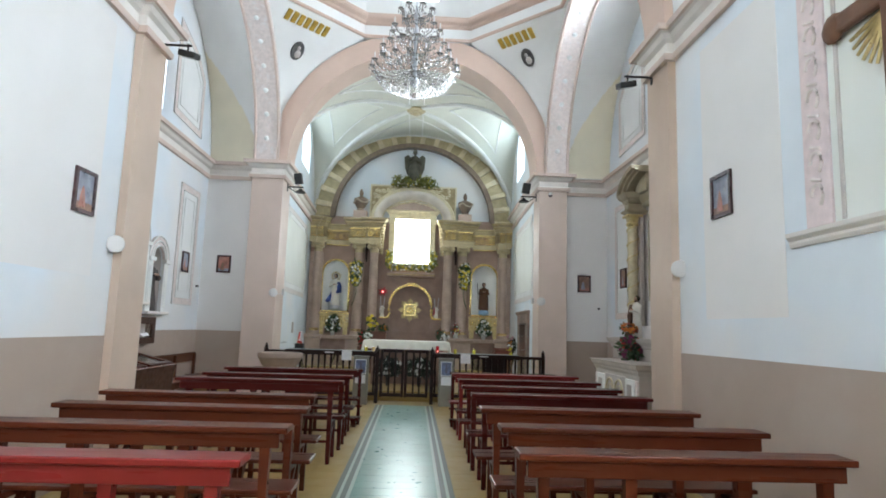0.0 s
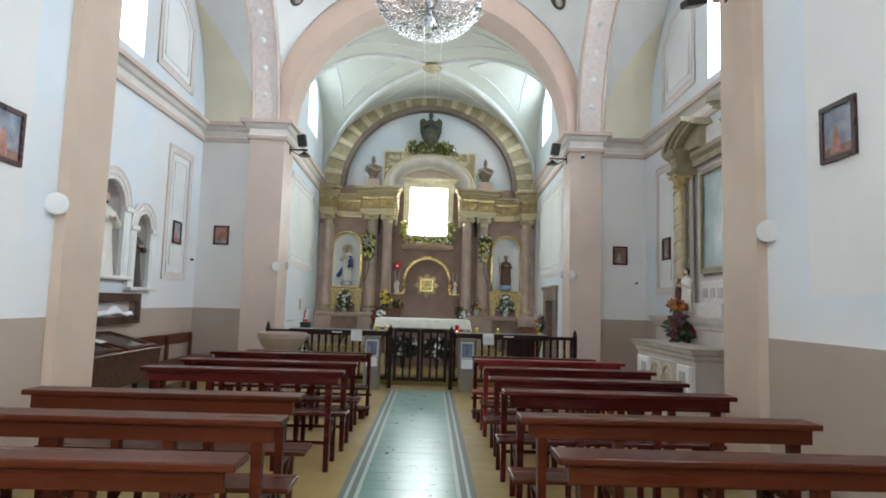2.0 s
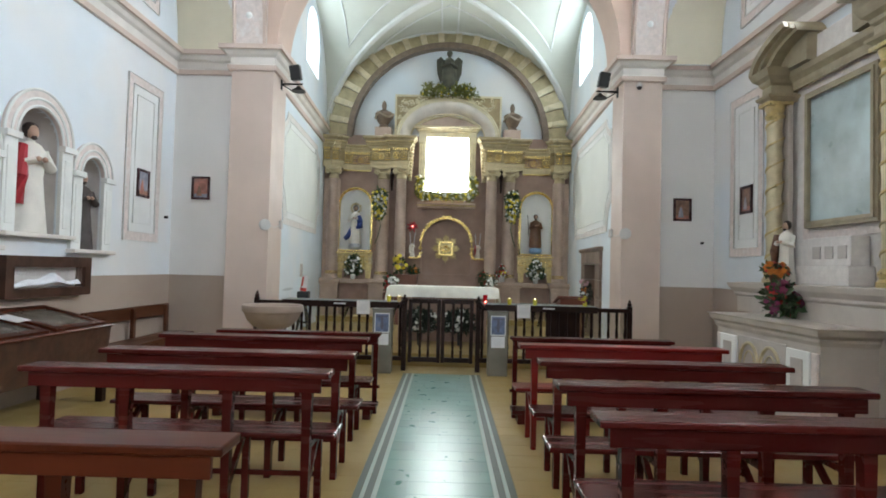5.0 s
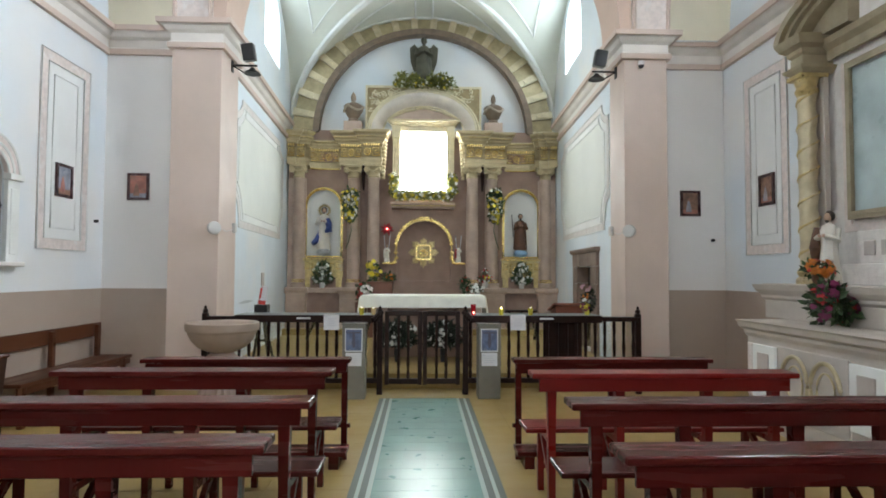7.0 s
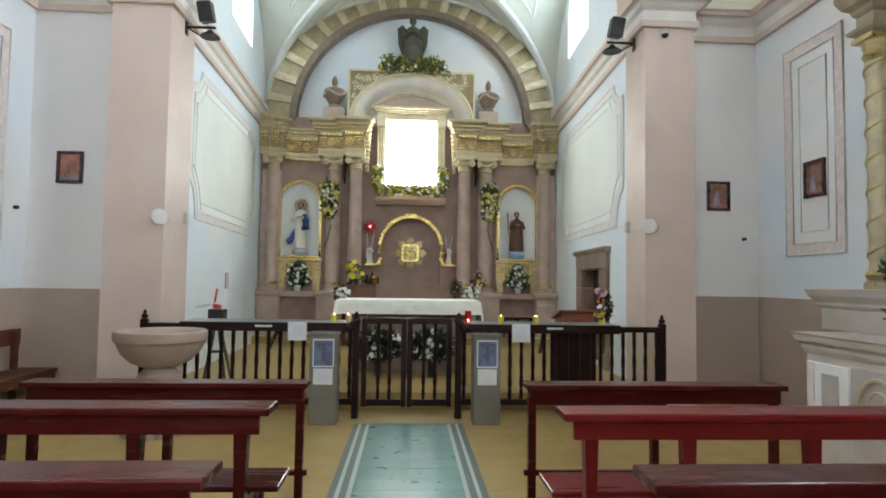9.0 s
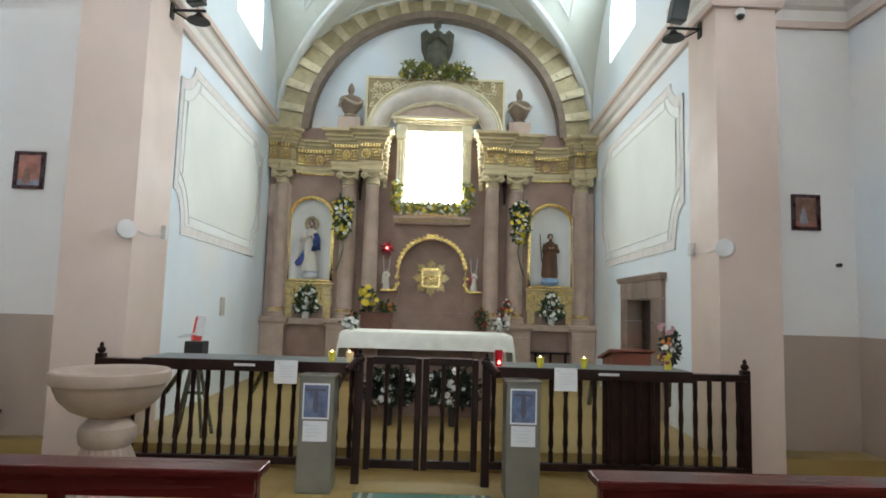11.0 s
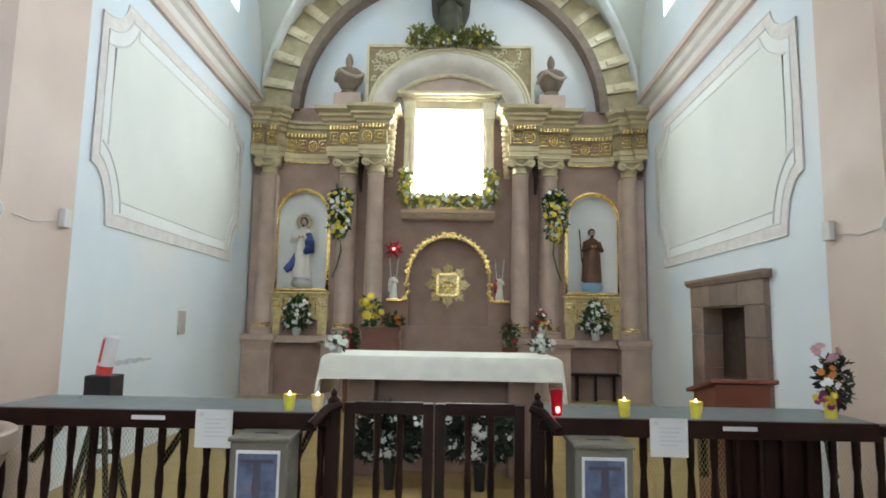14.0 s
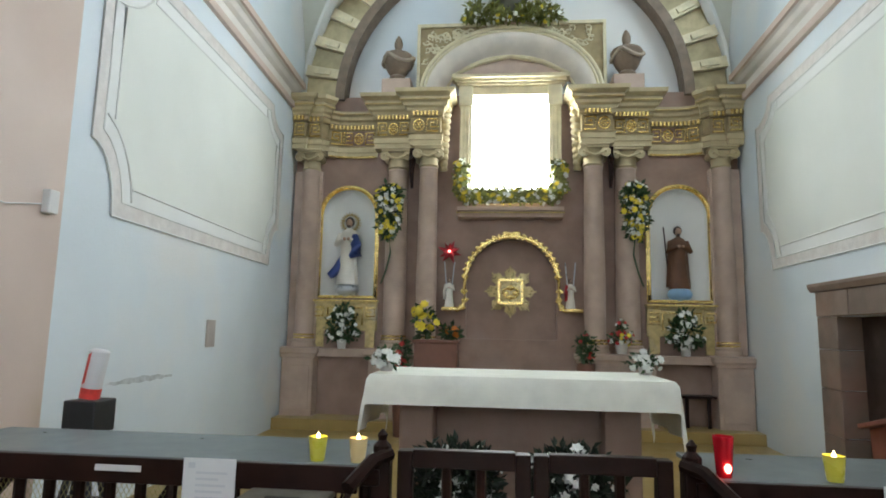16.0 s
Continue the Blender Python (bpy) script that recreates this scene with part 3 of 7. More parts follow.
# ---- pews ----
def build_pew(at, length, wood, label, height=0.92):
    pew = thing("pew", at, label, "pew", "pews beside the aisle")
    h, half_l = height, length / 2
    bm = B()
    box(bm, -half_l, half_l, -0.1, 0.1, h - 0.036, h, 0.008)
    part("top_board", bm, wood, pew)
    bm = B()
    box(bm, -half_l + 0.05, half_l - 0.05, -0.07, -0.045, h - 0.125, h - 0.036, 0.004)
    part("back_board", bm, wood, pew)
    for x in (-half_l + 0.14, -half_l / 3, half_l / 3, half_l - 0.14):
        # post that widens a little under the board
        bm = B()
        plate(bm, [[(x - 0.022, 0), (x + 0.022, 0), (x + 0.027, h - 0.3), (x + 0.034, h - 0.036), (x - 0.034, h - 0.036), (x - 0.027, h - 0.3)]], (0, -0.045, 0), X, Z, Y, 0.06)
        part("post", bm, wood, pew)
        bm = B()
        box(bm, x - 0.023, x + 0.023, 0.33, 0.375, 0, 0.475, 0.005)
        part("leg", bm, wood, pew)
        bm = B()
        box(bm, x - 0.018, x + 0.018, 0.015, 0.34, 0.435, 0.475)
        part("bearer", bm, wood, pew)
        bm = B()
        box(bm, -0.016, 0.016, -0.02, 0.02, 0, 0.37)
        xform(bm, Matrix.Translation((x, 0.01, 0.2)) @ Matrix.Rotation(-0.86, 4, "X"))
        part("brace", bm, wood, pew)
    bm = B()
    box(bm, -half_l - 0.01, half_l + 0.01, 0.1, 0.4, 0.475, 0.505, 0.007)
    part("seat", bm, wood, pew)
    bm = B()
    box(bm, -half_l + 0.12, half_l - 0.12, 0.34, 0.362, 0.16, 0.19)
    part("stretcher", bm, wood, pew)
    return pew


WEST_PEWS = [(2.99, WOOD_R, "bright red-varnished"), (3.88, WOOD_B, "brown-varnished"), (4.74, WOOD_B, "brown-varnished"), (5.57, WOOD_B, "dark brown-varnished"),
             (7.05, WOOD, "red-varnished"), (7.83, WOOD, "red-varnished"), (8.8, WOOD, "red-varnished")]
EAST_PEWS = [(3.28, WOOD_B, "brown-varnished"), (4.12, WOOD_B, "brown-varnished"), (5.04, WOOD_B, "brown-varnished"), (6.1, WOOD, "red-brown varnished"),
             (6.89, WOOD, "red-brown varnished"), (7.77, WOOD, "red-varnished"), (8.7, WOOD_R, "bright red-varnished")]
for rows, cx, ln in ((WEST_PEWS, -1.555, 1.87), (EAST_PEWS, 1.635, 1.82)):
    for k, (y, wood, words) in enumerate(rows):
        build_pew((cx + (0.02 if k % 2 else -0.01) - (0.11 if cx < 0 and k == 3 else 0), y, 0), ln, wood, words + " wooden pew with a flat top board")


def build_kneeler(at, length):
    k = thing("kneeler", at, "dark red wooden kneeling rail with a low board", "kneeler", "kneelers before the altar rail")
    hl = length / 2
    bm = B()
    box(bm, -hl, hl, -0.09, 0.09, 0.825, 0.86, 0.006)
    part("top_board", bm, WOOD, k)
    bm = B()
    box(bm, -hl + 0.03, hl - 0.03, -0.05, -0.02, 0.735, 0.825)
    part("front_board", bm, WOOD, k)
    for x in (-hl + 0.05, 0, hl - 0.05):
        bm = B()
        box(bm, x - 0.025, x + 0.025, -0.02, 0.03, 0, 0.825, 0.004)
        part("post", bm, WOOD, k)
    bm = B()
    box(bm, -hl, hl, -0.01, 0.02, 0.27, 0.3)
    part("stretcher", bm, WOOD, k)
    bm = B()
    box(bm, -hl, hl, -0.28, -0.03, 0.1, 0.14, 0.006)
    part("kneeling_board", bm, WOOD, k)
    for x in (-hl + 0.1, hl - 0.1):
        bm = B()
        box(bm, x - 0.04, x + 0.04, -0.27, -0.04, 0, 0.1)
        part("block", bm, WOOD, k)
    return k


build_kneeler((-1.5, 9.8, 0), 1.74)
build_kneeler((1.62, 9.78, 0), 1.72)

# ---- altar rail ----
RY = 12.55


def post_profile(h):
    return [(0.045, 0), (0.045, 0.1), (0.032, 0.13), (0.04, 0.17), (0.04, h * 0.3), (0.03, h * 0.36), (0.038, h * 0.45), (0.038, h * 0.6), (0.03, h * 0.68), (0.04, h * 0.75), (0.04, h)]


def baluster(bm, x, y, z0, z1, r=0.022):
    h = z1 - z0
    lathe(bm, [(r, 0), (r, h * 0.12), (r * 0.7, h * 0.15), (r * 1.15, h * 0.22), (r * 0.8, h * 0.4), (r * 1.1, h * 0.55), (r * 0.75, h * 0.72), (r, h * 0.8), (r, h)], (x, y, z0), 8)


def rail_run(name, x0, x1, n, label):
    r = thing(name, ((x0 + x1) / 2, RY, 0), label, "altar rail", "altar rail runs")
    w = (x1 - x0) / 2
    bm = B()
    box(bm, -w, w, -0.05, 0.05, 0.96, 1.02, 0.008)
    part("handrail", bm, DARKWOOD, r)
    bm = B()
    box(bm, -w, w, -0.035, 0.035, 0.15, 0.215, 0.006)
    part("bottom_rail", bm, DARKWOOD, r)
    for i in range(n):
        bm = B()
        baluster(bm, -w + 2 * w * (i + 0.5) / n, 0, 0.215, 0.96)
        part("baluster", bm, DARKWOOD, r, smooth=True)
    for x in (-w, w):
        bm = B()
        box(bm, x - 0.036, x + 0.036, -0.036, 0.036, 0, 1.06, 0.006)
        lathe(bm, [(0.02, 1.06), (0.035, 1.08), (0.035, 1.1), (0.015, 1.12), (0.02, 1.14), (0.004, 1.16)], (x, 0, 0), 10)
        part("newel", bm, DARKWOOD, r)
    return r


rail_run("altar_rail", -2.84, -0.57, 18, "dark brown turned wooden altar rail")
rail_run("altar_rail", 0.56, 2.87, 18, "dark brown turned wooden altar rail")


def gate(x0, x1):
    g = thing("altar_gate", ((x0 + x1) / 2, RY - 0.01, 0), "dark wooden gate of the altar rail, closed", "gate", "altar gates")
    w = (x1 - x0) / 2 - 0.005
    for x in (-w + 0.028, w - 0.028):
        bm = B()
        box(bm, x - 0.028, x + 0.028, -0.03, 0.03, 0.13, 1.09, 0.005)
        part("stile", bm, DARKWOOD, g)
    for z0, z1 in ((0.14, 0.21), (1.03, 1.095)):
        bm = B()
        box(bm, -w + 0.056, w - 0.056, -0.025, 0.025, z0, z1, 0.004)
        part("crossbar", bm, DARKWOOD, g)
    for k in (-1, 1):
        bm = B()
        baluster(bm, k * (w - 0.056) / 3, 0, 0.21, 1.03, 0.02)
        part("baluster", bm, DARKWOOD, g, smooth=True)
    return g


for s, x in ((-1, -0.54), (1, 0.53)):
    e = thing("rail_end", (x, RY, 0), "dark sloping rail end beside the gate", "altar rail", "rail ends")
    part("slope", tube(B(), [(0, 0.0, 1.07), (s * 0.05, -0.08, 1.06), (s * 0.11, -0.2, 0.99)], 0.026, 8), DARKWOOD, e, smooth=True)


gate(-0.51, -0.01)
gate(-0.01, 0.49)

# ---- altarpiece ----
ret = thing("altarpiece", (0, YB, 0), "brown-pink stone altarpiece with gilded columns and cornice", "altarpiece")


def rp(name, bm, mat, label="", smooth=False, parent=None):
    return part(name, bm, mat, parent or ret, label, smooth)


def mark(bm, since, mi):
    bm.faces.ensure_lookup_table()
    for f in bm.faces[since:]:
        f.material_index = mi


NX_, NR = 2.31, 0.395      # niche middle and radius
bm = B()
holes = [rect(-0.56, 0.57, 3.36, 4.95), arched(-NX_ - NR, -NX_ + NR, 1.97, 3.15), arched(NX_ - NR, NX_ + NR, 1.97, 3.15), arched(-0.6, 0.66, 1.42, 2.2)]
plate(bm, [rect(-3.14, 3.14, 0.22, 4.95)] + holes, (0, -0.22, 0), X, Z, Y, 0.215)
rp("back_panel", bm, CANTERA)


def turned_shaft(r, top):
    return [(r * 1.28, 1.27), (r * 1.28, 1.3), (r * 1.18, 1.33), (r * 1.24, 1.36), (r * 1.08, 1.385), (r * 1.02, 1.43), (r, 1.46), (r * 1.03, 2.2), (r * 0.9, top - 0.05), (r * 0.96, top - 0.03), (r * 0.9, top)]


def gilt_bands(col, x, y, r):
    for z in (1.395, 1.435):
        rp("gilt_ring", lathe(B(), [(r * 1.03, z - 0.014), (r * 1.12, z - 0.008), (r * 1.12, z + 0.008), (r * 1.03, z + 0.014)], (x, y, 0), 24), GOLD, "gilded ring", True, col)


def volute_capital(cx, cy, r, z0, z1):
    """A bell with four rolled volutes and a square abacus."""
    cap = B()
    h = z1 - z0
    lathe(cap, [(r * 0.92, z0), (r * 1.1, z0 + 0.03), (r * 0.98, z0 + 0.06), (r * 1.05, z0 + h * 0.5), (r * 1.35, z0 + h * 0.75)], (cx, cy, 0), 20)
    for ex in (-1, 1):
        t = len(cap.verts)
        lathe(cap, [(0.015, 0), (0.068, 0.0), (0.075, 0.03), (0.068, 0.06), (0.05, 0.07), (0.05, 2.3 * r), (0.068, 2.3 * r + 0.01), (0.068, 2.3 * r + 0.06), (0.015, 2.3 * r + 0.07)], (0, 0, 0), 14)
        xform(cap, Matrix.Translation((cx + ex * r * 1.12, cy + r * 1.25 + 0.03, z0 + h * 0.62)) @ Matrix.Rotation(radians(90), 4, "X"), t)
        ball(cap, (cx + ex * r * 1.12, cy - r * 1.1 - 0.05, z0 + h * 0.62), 0.024, 1)
    tube(cap, [(cx - r * 0.9, cy - r * 1.2, z0 + h * 0.6), (cx, cy - r * 1.25, z0 + h * 0.45), (cx + r * 0.9, cy - r * 1.2, z0 + h * 0.6)], 0.022, 6)
    box(cap, cx - r * 1.45, cx + r * 1.45, cy - r * 1.4, cy + r * 1.3, z0 + h * 0.8, z0 + h * 0.9, 0.008)
    box(cap, cx - r * 1.55, cx + r * 1.55, cy - r * 1.5, cy + r * 1.3, z0 + h * 0.9, z1, 0.008)
    return cap


# face line of the entablature, outermost block to the window side
FACE = [(3.13, -0.5), (2.93, -0.5), (2.93, -0.43), (2.72, -0.43), (2.64, -0.33), (2.52, -0.25), (2.38, -0.225), (2.16, -0.22), (2.0, -0.23), (1.93, -0.24), (1.93, -0.45), (1.4, -0.45), (1.4, -0.6), (0.96, -0.6), (0.96, -0.2)]
BAY, BAY_DROP = FACE[4:10], -0.07      # the curved bay stands lower between the blocks
for s in (-1, 1):
    # pedestals
    for x0, x1, d in ((2.68, 3.13, 0.46), (1.42, 1.9, 0.5), (0.94, 1.41, 0.62)):
        bm = B()
        a, b = sorted((s * x0, s * x1))
        box(bm, a, b, -d, -0.2, 0.2, 1.12, 0.01)
        box(bm, a + 0.05, b - 0.05, -d - 0.012, -d, 0.42, 1.02, 0.006)
        moulding(bm, [(b, -0.2, 0.2), (b, -d, 0.2), (a, -d, 0.2), (a, -0.2, 0.2)][::-1], [(-0.02, 0), (0.045, 0.0), (0.045, 0.1), (0.02, 0.14), (-0.02, 0.15)])
        moulding(bm, [(b, -0.2, 1.12), (b, -d, 1.12), (a, -d, 1.12), (a, -0.2, 1.12)][::-1], [(-0.02, 0), (0.02, 0.0), (0.03, 0.04), (0.06, 0.07), (0.06, 0.13), (0.0, 0.15), (-0.02, 0.15)])
        rp("pedestal", bm, CANTERA_LIGHT)
    bm = B()
    a, b = sorted((s * 1.9, s * 2.68))
    box(bm, a, b, -0.4, -0.2, 1.14, 1.25, 0.008)
    rp("shelf", bm, CANTERA_LIGHT)
    # outer pilaster, with a half column before it
    bm = B()
    a, b = sorted((s * 2.72, s * 3.13))
    box(bm, a, b, -0.3, -0.2, 1.27, 3.8, 0.01)
    rp("pilaster", bm, CANTERA_LIGHT)
    r = 0.135
    col = rp("engaged_column", lathe(B(), turned_shaft(r, 3.8), (s * 2.88, -0.3, 0), 22), CANTERA_LIGHT, "", True)
    gilt_bands(col, s * 2.88, -0.3, r)
    rp("capital", volute_capital(s * 2.88, -0.3, 0.125, 3.79, 4.09), CORNICE_STONE, "pale stone volute capital", True, col)
    for cx, cy, r in ((1.6, -0.3, 0.155), (1.14, -0.43, 0.14)):
        col = rp("column", lathe(B(), turned_shaft(r, 3.8), (s * cx, cy, 0), 26), CANTERA_LIGHT, smooth=True)
        gilt_bands(col, s * cx, cy, r)
        rp("capital", volute_capital(s * cx, cy, r * 0.95, 3.79, 4.09), CORNICE_STONE, "pale stone volute capital", True, col)
    # dark tapering shape between the two capitals
    bm = B()
    tube(bm, [(s * 1.375, -0.48, 4.06), (s * 1.37, -0.5, 3.9), (s * 1.38, -0.48, 3.72), (s * 1.37, -0.46, 3.5)], [0.05, 0.055, 0.035, 0.02], 8)
    rp("tassel", bm, DARKWOOD, "dark shape between the capitals", True)

    def run(z, line, s=s):
        p = [(s * x, y, z) for x, y in line]
        return p[::-1] if s > 0 else p
    for line, dz in ((FACE[:5], 0.0), (BAY, BAY_DROP), (FACE[9:], 0.0)):
        bm = B()
        moulding(bm, run(4.09 + dz, line), [(-0.14, 0), (0.0, 0), (0.0, 0.07), (0.015, 0.075), (0.015, 0.15), (0.035, 0.165), (-0.14, 0.17)])
        rp("architrave", bm, CORNICE_STONE)
        bm = B()
        moulding(bm, run(4.263 + dz, line), [(-0.14, 0), (-0.01, 0), (-0.01, 0.229), (-0.14, 0.229)])
        rp("frieze", bm, FRIEZE, "worn olive frieze")
        bm = B()
        moulding(bm, run(4.495 + dz, line), [(-0.14, 0), (0.02, 0), (0.03, 0.02), (0.03, 0.075), (-0.14, 0.083)])
        rp("dentil_band", bm, FRIEZE)
        bm = B()
        moulding(bm, run(4.58 + dz, line), [(-0.14, 0), (0.04, 0), (0.05, 0.035), (0.085, 0.06), (0.095, 0.1), (0.125, 0.125), (0.13, 0.17), (-0.14, 0.18)])
        rp("cornice", bm, CORNICE_STONE)
        bm = B()
        moulding(bm, run(4.7 + dz, line), [(0.1, 0), (0.132, 0.0), (0.138, 0.01), (0.132, 0.02), (0.1, 0.02)])
        rp("gilt_fillet", bm, OLDGOLD, "worn gilt fillet")
    for line in (FACE[:5], FACE[9:]):
        bm = B()
        moulding(bm, run(4.762, line), [(-0.1, 0), (0.13, 0), (0.15, 0.02), (0.19, 0.04), (0.2, 0.09), (0.14, 0.108), (-0.1, 0.113)])
        rp("cornice_crown", bm, CORNICE_STONE)


# ---- altarpiece: ornament ----
def face_y(x):
    for (xa, ya), (xb, yb) in zip(FACE, FACE[1:]):
        if xb <= x <= xa and xa > xb:
            return ya + (yb - ya) * (xa - x) / (xa - xb)
    return -0.25


rng = random.Random(7)
for s in (-1, 1):
    # gilded fretwork on the frieze and dentils under the cornice
    for x0, x1 in ((2.95, 3.11), (2.74, 2.91), (1.97, 2.62), (1.43, 1.9), (0.99, 1.37)):
        dz = BAY_DROP if x0 == 1.97 else 0.0
        n = max(1, round((x1 - x0) / 0.17))
        w = (x1 - x0) / n
        for i in range(n):
            c = x0 + w * (i + 0.5)
            bm = B()

            def fp(dx, z):
                return (s * (c + dx), face_y(c + dx) - 0.004, z + dz)
            if i % 3 == 1:
                tube(bm, [fp(0.4 * w * math.cos(a), 4.378 + 0.08 * math.sin(a)) for a in (math.pi * 2 * k / 14 for k in range(14))], 0.013, 5, True)
                for k in range(6):
                    a = math.pi * k / 3
                    ball(bm, fp(0.2 * w * math.cos(a), 4.378 + 0.038 * math.sin(a)), 0.017, 1)
                ball(bm, fp(0, 4.378), 0.018, 1)
            else:
                e = 1 if i % 2 else -1
                tube(bm, [fp(e * 0.44 * w, 4.29), fp(-e * 0.4 * w, 4.29), fp(-e * 0.4 * w, 4.465), fp(e * 0.36 * w, 4.465), fp(e * 0.36 * w, 4.35), fp(-e * 0.14 * w, 4.35), fp(-e * 0.14 * w, 4.41), fp(e * 0.14 * w, 4.41)], 0.015, 5)
            rp("relief", bm, GOLD, "gilded relief", True)
        n = max(3, round((x1 - x0) / 0.055))
        bm = B()
        for i in range(n):
            c = x0 + (x1 - x0) * (i + 0.5) / n
            y = face_y(c)
            box(bm, s * c - 0.014, s * c + 0.014, y - 0.06, y - 0.02, 4.505 + dz, 4.565 + dz)
        rp("dentil_band", bm, GOLD, "gilded dentils")["kind"] = "stuff"
    bm = B()
    tube(bm, [(s * x, face_y(x) - 0.02, 4.09 + BAY_DROP) for x in (1.95 + 0.68 * k / 10 for k in range(11))], 0.016, 6)
    rp("gilt_line", bm, GOLD, "gilded line", True)
    # leafy console down the window side of the inner block
    bm = B()
    tube(bm, [(s * (0.925 + 0.0004 * k), -0.44 + 0.003 * k, 4.71 - 0.0215 * k) for k in range(44)],
         [(0.105 - 0.0011 * k) * (0.72 + 0.28 * abs(math.sin(math.pi * k / 4))) for k in range(44)], 12, squash=0.9)
    rp("console", bm, CORNICE_STONE, "pale carved leafy console", True)
    # niche lining, gilded frame and base panel
    cx = s * NX_
    bm = B()
    rows = []
    for b in [1.97 + (3.15 - 1.97) * k / 6 for k in range(7)]:
        rows.append([(cx + NR * math.cos(t), -0.21 + 0.17 * math.sin(t), b) for t in (math.pi * k / 14 for k in range(15))])
    for e in range(1, 8):
        q = math.pi / 2 * e / 7
        rows.append([(cx + NR * math.cos(t) * math.cos(q), -0.21 + 0.17 * math.sin(t), 3.15 + NR * math.sin(q)) for t in (math.pi * k / 14 for k in range(15))])
    sheet(bm, rows)
    box(bm, cx - NR, cx + NR, -0.215, -0.03, 1.935, 1.97)
    rp("niche_lining", bm, WHITE, "white niche lining", True)
    bm = B()
    plate(bm, [arched(-NR - 0.05, NR + 0.05, 1.955, 3.15, NR + 0.05, 20), arched(-NR + 0.005, NR - 0.005, 1.99, 3.15, NR - 0.005, 20)], (cx, -0.25, 0), X, Z, Y, 0.035)
    tube(bm, [(cx + a, -0.255, b) for a, b in arched(-NR - 0.03, NR + 0.03, 1.97, 3.15, NR + 0.03, 20)], 0.024, 7, True)
    tube(bm, [(cx + a, -0.25, b) for a, b in arched(-NR - 0.0, NR + 0.0, 1.99, 3.15, NR, 20)], 0.012, 5, True)
    rp("niche_frame", bm, GOLD, "gilded arched niche frame", True)
    bm = B()
    box(bm, cx - 0.48, cx + 0.48, -0.34, -0.2, 1.9, 1.935, 0.008)
    box(bm, cx - 0.46, cx + 0.46, -0.31, -0.2, 1.87, 1.9, 0.006)
    box(bm, cx - 0.46, cx + 0.46, -0.26, -0.2, 1.5, 1.87, 0.006)
    for e in (-1, 1):
        box(bm, cx + e * 0.37 - 0.09, cx + e * 0.37 + 0.09, -0.29, -0.2, 1.66, 1.87, 0.01)
        plate(bm, [[(e * 0.3, 1.27), (e * 0.43, 1.27), (e * 0.44, 1.66), (e * 0.3, 1.66)]], (cx, -0.27, 0), X, Z, Y, 0.07)
    rp("niche_base", bm, OLDGOLD, "gilded base under the niche")
    bm = B()
    for e in (-1, 1):
        tube(bm, [(cx + e * 0.37 + a, -0.295, b) for a, b in ((-0.06, 1.82), (0.06, 1.82), (0.06, 1.7), (-0.06, 1.7), (-0.06, 1.76), (0.02, 1.76))], 0.011, 5)
        tube(bm, [(cx + e * a, -0.265, b) for a, b in ((0.25, 1.58), (0.25, 1.82), (0.06, 1.82), (0.06, 1.68), (0.17, 1.68), (0.17, 1.75))], 0.012, 5)
    tube(bm, [(cx - 0.47, -0.345, 1.918), (cx + 0.47, -0.345, 1.918)], 0.012, 5)
    rp("fretwork", bm, GOLD, "gilded fretwork", True)
# dark shelf standing in the east bay
bm = B()
box(bm, 1.92, 2.66, -0.46, -0.2, 0.72, 0.75, 0.006)
rp("lower_shelf", bm, DARKWOOD, "dark wooden shelf")
for e in (2.02, 2.3, 2.58):
    rp("shelf_leg", box(B(), e - 0.02, e + 0.02, -0.4, -0.36, 0.2, 0.72), DARKWOOD)

# central recess with gilded rocaille rim
CXR = 0.03
bm = B()
plate(bm, [arched(-0.64, 0.7, 1.4, 2.2)], (0, -0.06, 0), X, Z, Y, 0.05)
rp("recess_panel", bm, CANTERA)
rim = [(-0.84, 1.85), (-0.75, 1.82), (-0.68, 1.86), (-0.645, 1.96), (-0.655, 2.08)] + arc(0, 2.2, 0.65, 0.66, math.pi, 0, 24)[1:-1] + [(0.655, 2.08), (0.645, 1.96), (0.68, 1.86), (0.75, 1.82), (0.84, 1.85)]
rim = [(a + CXR, b) for a, b in rim]
bm = B()
tube(bm, [(a, -0.265 + 0.012 * math.sin(k * 2.1), b) for k, (a, b) in enumerate(rim)], [0.03 + 0.008 * math.sin(k * 1.3) for k in range(len(rim))], 7)
for k in range(2, len(rim) - 2):
    (a, b), (a2, b2) = rim[k], rim[k + 1]
    d = Vector((a2 - a, b2 - b)).normalized()
    nx, nz = -d.y, d.x
    for q in (-1, 1):
        ball(bm, (a + q * nx * 0.032, -0.285, b + q * nz * 0.032), rng.uniform(0.017, 0.026), 1, 1.2, 0.7, 1)
    tube(bm, [(a + nx * 0.04 * math.cos(t) + d.x * 0.035 * math.sin(t), -0.29, b + nz * 0.04 * math.cos(t) + d.y * 0.035 * math.sin(t)) for t in (0.9 * j + k for j in range(5))], 0.01, 5)
for s in (-1, 1):
    ball(bm, (CXR + s * 0.07, -0.28, 2.905), 0.045, 1, 1.5, 0.7, 0.6)
    box(bm, CXR + s * 0.85 - 0.11, CXR + s * 0.85 + 0.11, -0.4, -0.22, 1.8, 1.85, 0.01)
rp("gilded_rim", bm, GOLD, "gilded rocaille rim", True)
SX, SZ = 0.02, 2.09
star = B()
